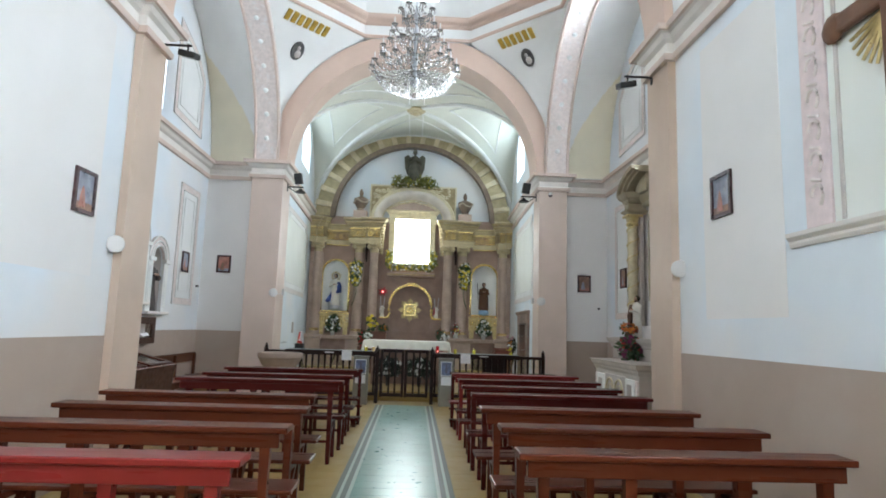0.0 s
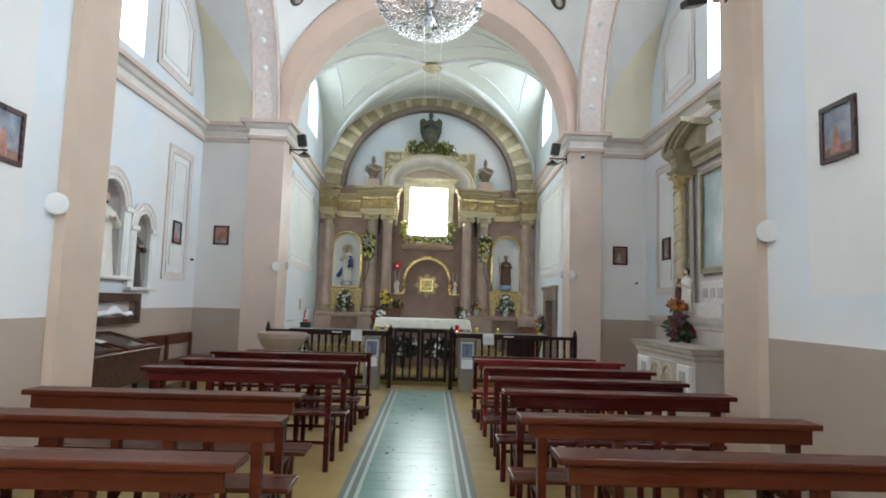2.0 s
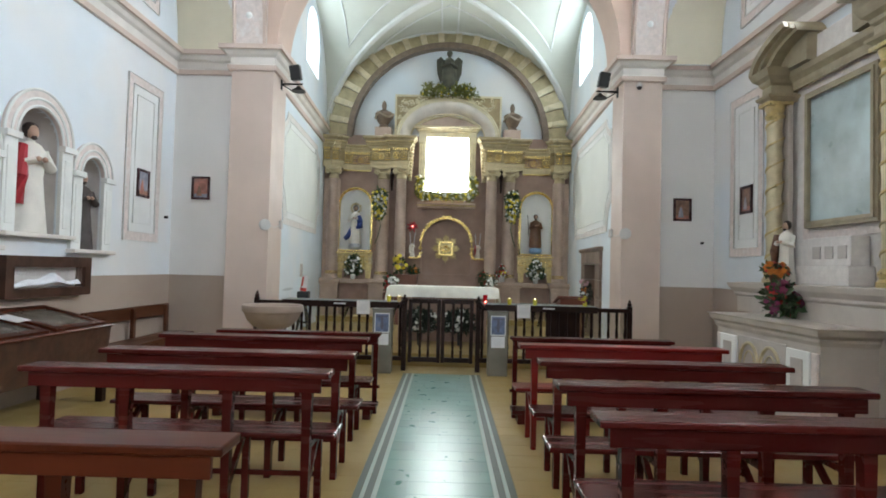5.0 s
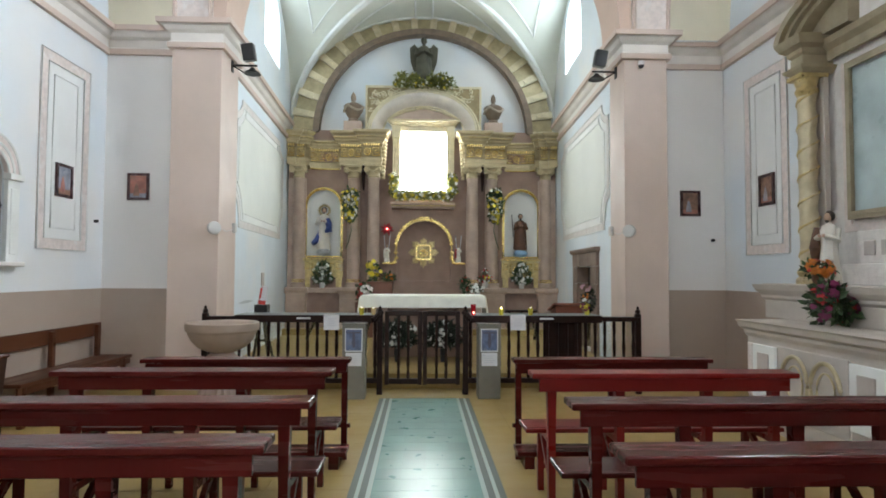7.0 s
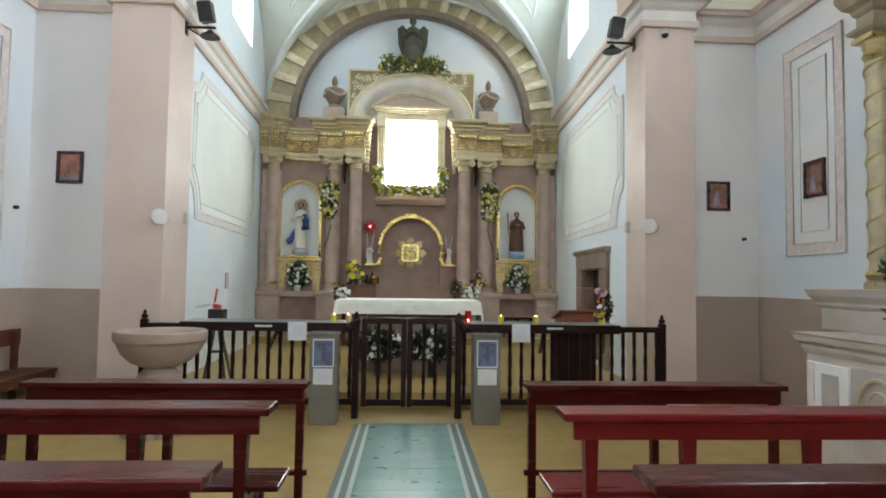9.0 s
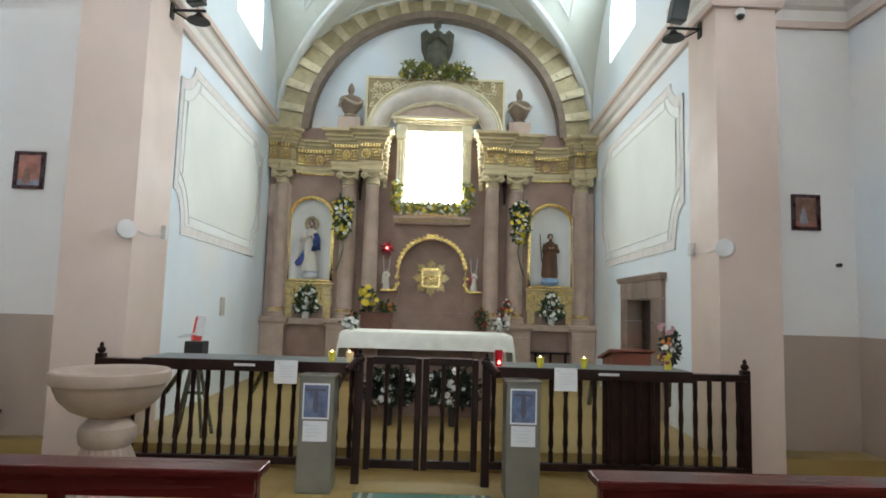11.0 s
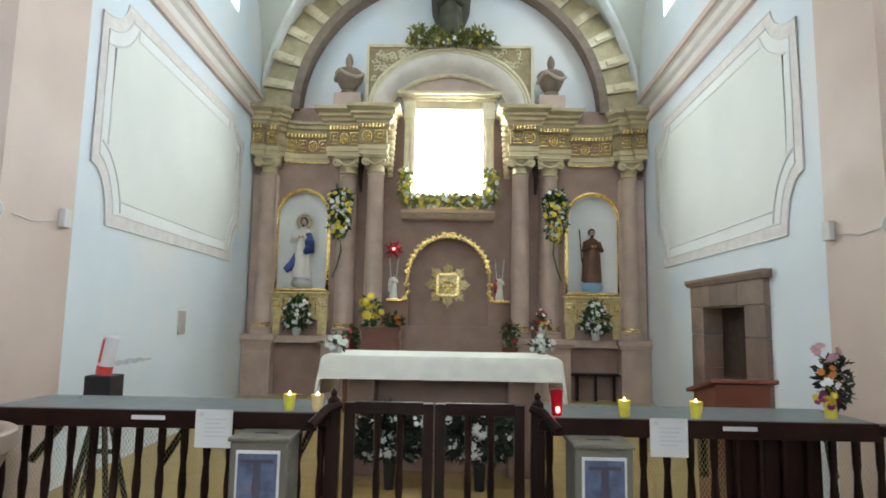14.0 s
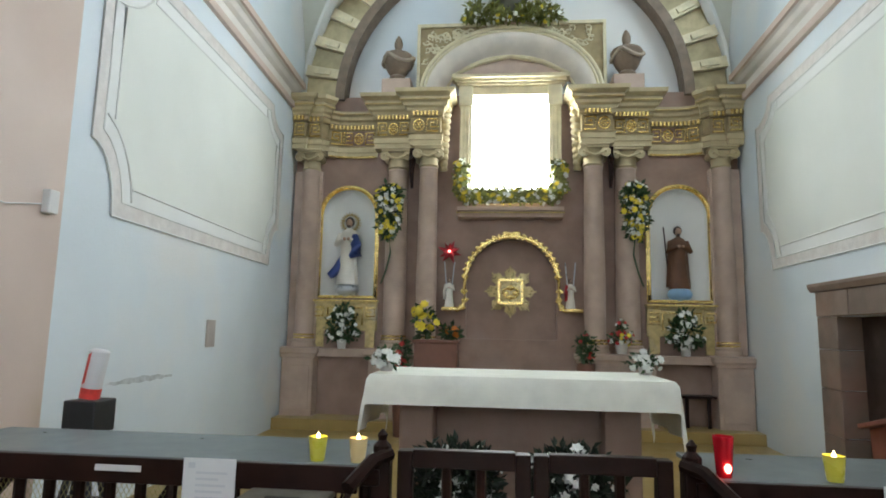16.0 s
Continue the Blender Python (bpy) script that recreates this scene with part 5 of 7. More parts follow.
garland = flowers("flower_garland", (0, YB - 0.4, 3.31), "garland of yellow and white flowers on the window sill",
        [((x, 0, 0.1), (0.13, 0.09, 0.11)) for x in (-0.6, -0.48, -0.34, -0.17, 0, 0.17, 0.34, 0.48, 0.6)] + [((s * 0.68, 0, z), (0.11, 0.09, 0.1)) for s in (-1, 1) for z in (0.22, 0.36, 0.5)],
        2000, [(PETAL_W, 110, 0.042), (PETAL_Y, 80, 0.048)], 0.085, leaf_mat=LEAF_Y)
part("core", tube(B(), [(-0.68, YB - 0.38, 3.8), (-0.66, YB - 0.38, 3.5), (-0.56, YB - 0.38, 3.41), (0, YB - 0.38, 3.4), (0.56, YB - 0.38, 3.41), (0.66, YB - 0.38, 3.5), (0.68, YB - 0.38, 3.8)], 0.1, 8), LEAF_Y, garland).matrix_parent_inverse = garland.matrix_basis.inverted()
flowers("flower_bank", (0, YB - 0.5, 5.955), "bank of yellow-green foliage and white flowers at the winged statue's foot",
        [((x, 0, 0.06), (0.16, 0.12, 0.1)) for x in (-0.55, -0.35, -0.15, 0.05, 0.25, 0.45, 0.6)] + [((x, 0.02, 0.18), (0.14, 0.1, 0.12)) for x in (-0.5, -0.25, 0.25, 0.5)],
        1400, [(PETAL_W, 60, 0.035), (PETAL_Y, 24, 0.035)], 0.1, leaf_mat=LEAF_Y)
flowers("flower_arrangement", (1.42, YB - 0.72, 1.275), "red and white flower arrangement in a white pot", [((0, 0, 0.2), (0.17, 0.12, 0.09)), ((0, 0, 0.32), (0.06, 0.06, 0.12))], 220, [(PETAL_W, 12), (PETAL_R, 20), (PETAL_Y, 5)], 0.06, 0.034, (0.08, 0.14, WHITEPLASTIC))
# planter on a stand at the altarpiece's foot
pl = thing("planter", (-0.92, 17.9, STEP), "square red-brown planter with yellow flowers", "planter")
bm = B()
box(bm, -0.27, 0.27, -0.2, 0.2, 0, 1.2, 0.012)
part("box", bm, TERRA, pl)
part("rim", box(B(), -0.29, 0.29, -0.22, 0.22, 1.17, 1.21, 0.008), TERRA, pl)
leaves("foliage", [((-0.16, 0, 1.42), (0.16, 0.15, 0.24)), ((0.17, 0, 1.3), (0.12, 0.1, 0.1))], 300, 0.1, LEAF, pl)
blossoms("blossoms", [((-0.18, -0.05, 1.6), (0.13, 0.1, 0.1)), ((-0.12, -0.1, 1.42), (0.14, 0.05, 0.07))], 14, 0.07, PETAL_Y, pl)
blossoms("blossoms", [((0.18, 0, 1.32), (0.12, 0.08, 0.07))], 14, 0.035, PETAL_O, pl)
flowers("potted_plant", (-1.36, 17.92, STEP), "potted plant with dark red flowers beside the planter", [((0, 0, 1.05), (0.12, 0.12, 0.16)), ((0, 0, 0.85), (0.1, 0.1, 0.12))], 260, [(PETAL_R, 24, 0.035)], 0.08, pot=(0.13, 0.75, TERRA))
for x in (-0.4, 0.32):
    flowers("flower_arrangement", (x, 14.1, STEP), "bank of white lilies with dark foliage before the altar", [((0, 0, 0.42), (0.3, 0.12, 0.18)), ((0, 0, 0.52), (0.27, 0.1, 0.12)), ((0, 0, 0.32), (0.3, 0.12, 0.1))], 1700, [(PETAL_W, 20, 0.044), (PETAL_W, 30, 0.022)], 0.075, pot=(0.05, 0.2, BLACK), leaf_mat=LEAF_D, group="lily banks before the altar")
flowers("potted_plant", (0.95, 18.0, STEP), "dim potted plant beside the altarpiece", [((0, 0, 1.15), (0.13, 0.1, 0.2))], 200, [(PETAL_R, 6, 0.03)], 0.08, pot=(0.12, 0.95, TERRA))

# ---- altar table ----
tab = thing("altar_table", (0.0, 14.72, STEP), "stone altar table on two broad supports", "altar table")
part("slab", box(B(), -1.0, 1.0, -0.42, 0.42, 0.94, 1.025, 0.01), CANTERA, tab)
for x in (-0.7, 0.7):
    part("support", box(B(), x - 0.12, x + 0.12, -0.25, 0.3, 0, 0.94, 0.015), CANTERA, tab)
part("base_panel", box(B(), -0.58, 0.58, -0.05, 0.1, 0, 0.94, 0.01), CANTERA, tab)
bm = B()
cl = thing("altar_cloth", (0.0, 14.72, STEP + 1.026), "cream altar cloth hanging over the table's edges", "altar cloth")
def cloth_point(u, v):
    """u, v in -1..1 over the spread cloth, folded down at the edges."""
    x, y = u * 1.4, v * 0.64
    ox, oy = max(0, abs(x) - 1.02), max(0, abs(y) - 0.44)
    px = math.copysign(min(abs(x), 1.02) + 0.1 * ox, x)
    py = math.copysign(min(abs(y), 0.44) + 0.05 * oy, y)
    wave = 0.012 * math.sin(x * 11 + 1.3 * y) * min(1, oy * 8)
    wave_x = 0.02 * math.sin(y * 14) * min(1, ox * 6)
    return Vector((px + wave_x, py + math.copysign(wave, y) if oy else py, 0.006 - 0.97 * ox - 0.97 * oy + (0.02 if ox and oy else 0)))
sheet(bm, [[cloth_point(-1 + 2 * i / 56, -1 + 2 * j / 30) for j in range(31)] for i in range(57)])
part("sheet", bm, CLOTH, cl, smooth=True)

# ---- communion shelf, candles, papers, boxes at the rail ----
WIRE = material("brass_wire", (0.5, 0.45, 0.2), 0.5, bump=0)
SHELF = material("grey_green_laminate", (0.12, 0.145, 0.15), 0.35, vary=0.03, scale=4, bump=0.02, rough_vary=0.03)
for s, x0, x1 in ((-1, -2.44, -0.64), (1, 0.62, 2.36)):
    sh = thing("rail_shelf", ((x0 + x1) / 2, RY + 0.12, 0), "grey-green folding shelf on the altar rail", "shelf", "rail shelves")
    w = (x1 - x0) / 2
    part("top", box(B(), -w, w, -0.2, 0.3, 1.022, 1.041, 0.004), SHELF, sh)
    part("edge", box(B(), -w, w, -0.22, -0.2, 0.945, 1.039, 0.004), DARKWOOD, sh)
    for k in (-0.55, 0.0, 0.55):
        x = k * 2 * w * 0.75
        bm = B()
        tube(bm, [(x, -0.06, 0.72), (x + 0.11, 0.2, 1.03)], 0.022, 6)
        part("brace", bm, DARKWOOD, sh)
    # wire mesh behind the balusters
    wm = thing("wire_screen", ((-2.86 - 0.7) / 2 if s < 0 else 1.8, RY + 0.045, 0), "fine brass diamond wire screen behind the altar rail", "wire screen", "wire screens")
    bm = B()
    hw, z0, z1, sp = 1.06, 0.13, 0.96, 0.022
    for sgn in (-1, 1):
        c = -hw - (z1 - z0)
        while c < hw + (z1 - z0):
            # wire x = c + sgn * (z - z0), clipped to the screen
            pts = []
            for z in (z0, z1):
                pts.append((c + sgn * (z - z0) * 0.6, z))
            (xa, za), (xb, zb) = pts
            if max(xa, xb) > -hw and min(xa, xb) < hw:
                def at_x(xx):
                    return za + (zb - za) * (xx - xa) / (xb - xa)
                for lim in (-hw, hw):
                    if xa < lim < xb or xb < lim < xa:
                        zl = at_x(lim)
                        if (xa - lim) * (1 if lim > 0 else -1) > 0:
                            xa, za = lim, zl
                        else:
                            xb, zb = lim, zl
                v = [bm.verts.new((xa - 0.0008, 0.001 * sgn, za)), bm.verts.new((xa + 0.0012, 0.001 * sgn, za)), bm.verts.new((xb + 0.0012, 0.001 * sgn, zb)), bm.verts.new((xb - 0.0012, 0.001 * sgn, zb))]
                bm.faces.new(v)
            c += sp
    part("wire_mesh", bm, WIRE, wm)["kind"] = "stuff"

FLAME = glowing("candle_flame", (1.0, 0.75, 0.35), 14.0)
WAX = material("yellow_wax_glass", (0.7, 0.62, 0.08), 0.3, vary=0.05, bump=0)
WAXW = material("warm_wax_glass", (0.8, 0.6, 0.3), 0.3, vary=0.05, bump=0)
REDGLASS = material("red_glass", (0.45, 0.01, 0.02), 0.12, vary=0.05, bump=0)


def candle(at, mat, label, r=0.036, h=0.088, glow=True):
    c = thing("votive_candle", at, label, "candle", "candles on the altar rail")
    part("cup", lathe(B(), [(r * 0.7, 0), (r * 0.76, h * 0.1), (r, h), (r * 0.93, h), (r * 0.85, h * 0.8), (r * 0.1, h * 0.78)], (0, 0, 0), 14), mat, c, smooth=True)
    if glow:
        part("flame", lathe(B(), [(0.003, h * 0.8), (0.009, h * 0.92), (0.006, h * 1.04), (0.001, h * 1.18)], (0, 0, 0), 8), FLAME, c, "lit flame", True)


for x, mat, words in ((-0.81, WAX, "yellow glass votive candle, lit"), (-0.655, WAXW, "clear glass votive candle, lit"), (1.03, WAX, "yellow glass votive candle, lit"), (1.42, WAX, "yellow glass votive candle, lit")):
    candle((x, RY - 0.03, 1.042), mat, words)
candle((0.66, RY - 0.03, 1.042), REDGLASS, "tall red glass votive lamp, lit", 0.036, 0.14, False)
bm = B()
ball(bm, (0, 0, 0), 0.012, 2, 1, 1, 1.4)
g = part("lamp_glow", bm, glowing("red_votive_glow", (1.0, 0.2, 0.15), 10.0))
g.matrix_basis = pose(0.66, RY - 0.068, 1.078)
tagged(g, "small red light on the votive lamp", "light")

IMAGE_BLUE = material("printed_blue_picture", (0.1, 0.125, 0.22), 0.4, vary=0.3, scale=14, second=(0.2, 0.2, 0.26), second_scale=9, bump=0)
IMAGE_DARK = material("printed_dark_shape", (0.08, 0.075, 0.11), 0.4, bump=0)


def writing(parent, x0, x1, z0, z1, y, n, seed):
    r = random.Random(seed)
    for i in range(n):
        z = z1 - (z1 - z0) * (i + 0.5) / n
        w = (x1 - x0) * r.uniform(0.6, 0.95)
        part("text_bar", box(B(), x0, x0 + w, y - 0.0012, y, z - 0.004, z + 0.004), INK, parent)


for x, xb in ((-1.19, -0.885), (1.24, 0.83)):
    p = thing("notice", (x, RY - 0.112, 0.85), "white printed notice hung on the altar rail", "notice", "notices on the rail")
    part("sheet", box(B(), -0.1, 0.1, 0, 0.004, 0, 0.2), PAPER, p)
    part("mark", box(B(), -0.08, -0.055, -0.0015, 0, 0.165, 0.185), INK, p)
    writing(p, -0.05, 0.08, 0.05, 0.16, 0, 5, int(x * 100))
    b = thing("offering_box", (xb + 0.01, 12.22, 0), "tall grey metal offering box with a blue picture", "offering box", "offering boxes")
    part("body", box(B(), -0.145, 0.145, 0, 0.24, 0, 0.93, 0.01), STEEL, b)
    part("lid", box(B(), -0.155, 0.155, -0.01, 0.244, 0.93, 0.952, 0.006), STEEL, b)
    part("slot", box(B(), -0.06, 0.06, 0.11, 0.13, 0.952, 0.954), BLACK, b)
    part("picture", box(B(), -0.11, 0.11, -0.006, 0, 0.6, 0.89), PAPER, b)
    part("print", box(B(), -0.098, 0.098, -0.009, -0.006, 0.615, 0.875), IMAGE_BLUE, b)
    part("dark_shape", box(B(), -0.08, 0.08, -0.011, -0.009, 0.83, 0.848), IMAGE_DARK, b)
    part("dark_shape", lathe(B(), [(0.012, 0.65), (0.024, 0.7), (0.018, 0.78), (0.02, 0.82), (0.008, 0.84)], (0, -0.01, 0), 8, 1, 0.06), IMAGE_DARK, b)
    part("paper", box(B(), -0.1, 0.1, -0.006, 0, 0.42, 0.585), PAPER, b)
    writing(b, -0.07, 0.08, 0.45, 0.56, -0.006, 4, int(x * 77))
    part("mark", box(B(), -0.085, -0.065, -0.008, -0.006, 0.545, 0.565), INK, b)
for x in (-1.55, 1.62):
    c = thing("paper_slip", (x, RY - 0.108, 0.99), "small pale paper slip pinned to the shelf edge", "paper", "paper slips")
    part("sheet", box(B(), -0.09, 0.09, 0, 0.006, 0, 0.022), PAPER, c)

# paschal candle on its black stand
pc = thing("candle_stand", (-2.32, 13.35, STEP), "black splayed-leg stand with a square block", "candle stand")
for a in (0.5, 2.6, 4.2, 5.6):
    part("leg", tube(B(), [(0.02 * math.cos(a), 0.02 * math.sin(a), 0.78), (0.2 * math.cos(a), 0.2 * math.sin(a), 0)], 0.02, 6), BLACK, pc)
part("crossbar", box(B(), -0.1, 0.1, -0.015, 0.015, 0.4, 0.43), BLACK, pc)
part("block", box(B(), -0.09, 0.09, -0.09, 0.09, 0.76, 0.93, 0.008), BLACK, pc)
CANDLERED = material("candle_red", (0.55, 0.04, 0.03), 0.4, vary=0.2, scale=30)
pk = thing("paschal_candle", (-2.32, 13.35, STEP + 0.93), "thick white candle with red bands, leaning", "candle")
part("wax", lathe(B(), [(0.05, 0), (0.05, 0.25), (0.038, 0.26)], (0, 0, 0), 16), PAPER, pk, smooth=True)
part("band", lathe(B(), [(0.052, 0.0), (0.052, 0.055)], (0, 0, 0), 16), CANDLERED, pk, "red band", True)
bm = B()
sheet(bm, [[(0.0515 * math.cos(a), 0.0515 * math.sin(a), 0.075 + 0.165 * k / 6 + 0.012 * math.sin(3 * a + k)) for a in (math.pi * (1.0 + 0.42 * j / 6) for j in range(7))] for k in range(7)])
part("emblem", bm, CANDLERED, pk, "red painted emblem", True)

pk.matrix_basis = pose(-2.33, 13.35, STEP + 0.936, 0, 9, 0)

# vase of mixed flowers on the right shelf
v = thing("flower_vase", (2.2, RY + 0.05, 1.042), "yellow vase of pink, orange and white flowers", "flowers")
part("vase", lathe(B(), [(0.03, 0), (0.034, 0.04), (0.026, 0.1), (0.036, 0.13)], (0, 0, 0), 14), WAX, v, smooth=True)
leaves("foliage", [((0.03, 0, 0.2), (0.085, 0.08, 0.15))], 300, 0.05, LEAF_D, v)
for mat, z, n in ((PETAL_P, 0.36, 14), (PETAL_O, 0.25, 5), (PETAL_W, 0.2, 4), (PETAL_Y, 0.12, 10), (PETAL_M, 0.1, 6)):
    blossoms("blossoms", [((fl.uniform(-0.03, 0.03), -0.02, z), (0.06, 0.05, 0.045))], n, 0.027, mat, v)

# lectern and chair behind the rail
REDSTONE = material("red_brown_wood_panel", (0.2, 0.06, 0.035), 0.45, vary=0.12, scale=4)
am = thing("ambo", (2.22, 13.85, STEP), "red-brown reading desk with a sloped top", "lectern")
bm = B()
plate(bm, [[(-0.14, 0.0), (0.14, 0.0), (0.2, 0.81), (-0.2, 0.91)]], (-0.2, 0, 0), Y, Z, X, 0.4)
part("body", bm, REDSTONE, am)
bm = B()
box(bm, -0.25, 0.25, -0.24, 0.24, -0.014, 0.014, 0.005)
xform(bm, Matrix.Translation((0, 0, 0.88)) @ Matrix.Rotation(radians(-14), 4, "X"))
part("desk_top", bm, REDSTONE, am)
ch = thing("dark_panel", (1.86, RY, 0), "dark wooden panel standing against the altar rail", "panel")
part("board", box(B(), -0.26, 0.26, 0.024, 0.04, 0.216, 0.95, 0.004), DARKWOOD, ch)
for x in (-0.2, 0.2):
    part("batten", box(B(), x - 0.025, x + 0.025, 0.05, 0.07, 0.2, 0.94, 0.003), DARKWOOD, ch)
for z in (0.27, 0.87):
    part("cross_batten", box(B(), -0.24, 0.24, 0.04, 0.05, z, z + 0.05), DARKWOOD, ch)

# stone door frame in the chancel wall
df = tagged(new("door_frame"), "brown-pink stone door surround", "door frame", "", "structure")
df.matrix_basis = SKEW[1]
DOORSTONE = material("door_stone", (0.23, 0.165, 0.13), 0.6, vary=0.15, scale=3, bump=0.3, second=(0.3, 0.14, 0.1), second_scale=1.2, per_object=0.2)
zz = [STEP, 0.62, 1.05, 1.42, 1.735]
for a, b in zip(zz, zz[1:]):
    for y0, y1 in ((14.68, 15.115), (16.185, 16.56)):
        part("block", box(B(), CH - 0.05, CH + 0.3, y0, y1, a + 0.002, b - 0.002, 0.008), DOORSTONE, df)
for y0, y1 in ((14.68, 15.25), (15.254, 15.95), (15.954, 16.56)):
    part("block", box(B(), CH - 0.055, CH + 0.3, y0, y1, 1.737, 1.98, 0.008), DOORSTONE, df)
bm = B()
moulding(bm, [(CH - 0.02, 16.62, 1.98), (CH - 0.02, 14.62, 1.98)], [(-0.02, 0), (0.05, 0.0), (0.08, 0.05), (0.08, 0.08), (-0.02, 0.08)])
part("lintel_moulding", bm, DOORSTONE, df)
DOORWOOD = material("old_brown_door", (0.035, 0.022, 0.017), 0.5, vary=0.2, scale=4, bump=0.1, spec=0.3)
dr = tagged(new("door_1"), "dark wooden panelled door, closed", "door", "", "structure")
dr.matrix_basis = SKEW[1]
leaf = part("leaf", box(B(), CH + 0.17, CH + 0.22, 15.11, 16.19, STEP + 0.001, 1.73, 0.005), DOORWOOD, dr)
part("edge_strip", box(B(), CH + 0.155, CH + 0.17, 15.58, 15.64, STEP + 0.001, 1.725, 0.004), DOORWOOD, leaf)


# ---- stucco panels on the walls ----
PALESTUCCO = material("pale_worn_stucco", (0.74, 0.7, 0.67), 0.7, vary=0.06, scale=12, fine=60, bump=0.35, second=(0.69, 0.63, 0.6), second_scale=5, second_at=(0.5, 0.7))
def wall_frame(s, x, name="wall_panel", label="", outer=None, width=0.13, depth=0.018, field=None, inner=True, core=None):
    """A stucco frame round a closed outline on a side wall; s: -1 west, 1 east."""
    p = thing(name, (s * x, 0, 0), label, "wall panel", "stucco wall panels")
    c = (sum(a for a, _ in outer) / len(outer), sum(b for _, b in outer) / len(outer))

    def inset(d):
        pts = []
        m = len(outer)
        area = sum(outer[i][0] * outer[(i + 1) % m][1] - outer[(i + 1) % m][0] * outer[i][1] for i in range(m))
        sg = 1 if area > 0 else -1
        for i in range(m):
            p0, p1, p2 = Vector(outer[i - 1]), Vector(outer[i]), Vector(outer[(i + 1) % m])
            e0, e1 = (p1 - p0).normalized(), (p2 - p1).normalized()
            n0, n1 = Vector((-e0.y, e0.x)) * sg, Vector((-e1.y, e1.x)) * sg
            b = (n0 + n1)
            b = b.normalized() / max(0.4, b.normalized().dot(n0)) if b.length > 1e-6 else n0
            pts.append(tuple(p1 + b * d))
        return pts
    out, inn = outer, inset(width)
    bm = B()
    plate(bm, [out, inn], (0, 0, 0), Y, Z, X * -s, depth)
    part("frame", bm, PALESTUCCO if core else STUCCO, p)
    bm = B()
    bead = 0.008 if core else 0.01
    tube(bm, [(-s * depth, a, b) for a, b in out], bead, 5, True)
    tube(bm, [(-s * depth, a, b) for a, b in inn], bead, 5, True)
    part("edging", bm, RIB, p, smooth=True)
    bm = B()
    plate(bm, [inset(width)], (0, 0, 0), Y, Z, X * -s, 0.006)
    part("field", bm, field or WHITE, p)
    if inner:
        bm = B()
        q = inset(width + 0.13)
        tube(bm, [(-s * 0.008, a, b) for a, b in q], 0.01, 5, True)
        part("inner_line", bm, RIB, p, smooth=True)
        if core:
            bm = B()
            plate(bm, [q], (-s * 0.006, 0, 0), Y, Z, X * -s, 0.004)
            part("core_field", bm, core, p)
    return p


PANELFIELD = material("cream_white_panel", (0.77, 0.78, 0.73), 0.7, vary=0.03, scale=1.2)
for s in (-1, 1):
    wall_frame(s, TRX, label="tall stucco-framed wall panel, white inside", outer=rect(11.68, 12.7, 1.86, 4.24) if s < 0 else rect(11.78, 12.75, 1.86, 4.3))
    wall_frame(s, TRX, label="upper stucco-framed wall panel under the vault", outer=[(11.0, 5.42), (12.45, 5.36), (12.45, 6.6), (12.0, 7.0), (11.0, 7.3)])
    near, far, lo, hi = 14.0, 17.95, 2.32, 4.42
    o = []
    for yc, zc, ry_, rz_, t0, t1 in ((near, lo, 0.3, 0.5, 90, 0), (far, lo, 0.3, 0.5, 180, 90), (far, hi, 0.42, 0.27, 270, 180), (near, hi, 0.42, 0.27, 360, 270)):
        o += [(yc + ry_ * math.cos(radians(t0 + (t1 - t0) * k / 7)), zc + rz_ * math.sin(radians(t0 + (t1 - t0) * k / 7))) for k in range(8)]
    wall_frame(s, CH, label="large scalloped stucco panel on the chancel wall", outer=o, field=WHITE, width=0.12, depth=0.011, core=PANELFIELD).matrix_basis = SKEW[s] @ pose(s * CH, 0, 0)

# thin grey streak, paler in places, low on the west chancel wall
SMEAR = material("grey_smear", (0.5, 0.53, 0.55), 0.8, vary=0.15, scale=14, bump=0.2, second=(0.66, 0.7, 0.73), second_scale=6)
bm = B()
top = [(14.43 + 0.97 * i / 16, 1.095 + 0.006 * math.sin(i * 1.7) + 0.025 * math.sin(math.pi * i / 16)) for i in range(17)]
low = [(14.43 + 0.97 * i / 16, 1.085 + 0.006 * math.sin(i * 2.3) - 0.012 * math.sin(math.pi * i / 16)) for i in range(17)]
plate(bm, [low + top[::-1]], (-CH - 0.01, 0, 0), Y, Z, X, 0.0125)
setting("trim_scuff_mark", bm, SMEAR, "grey scuff mark on the chancel wall").matrix_basis = SKEW[-1]

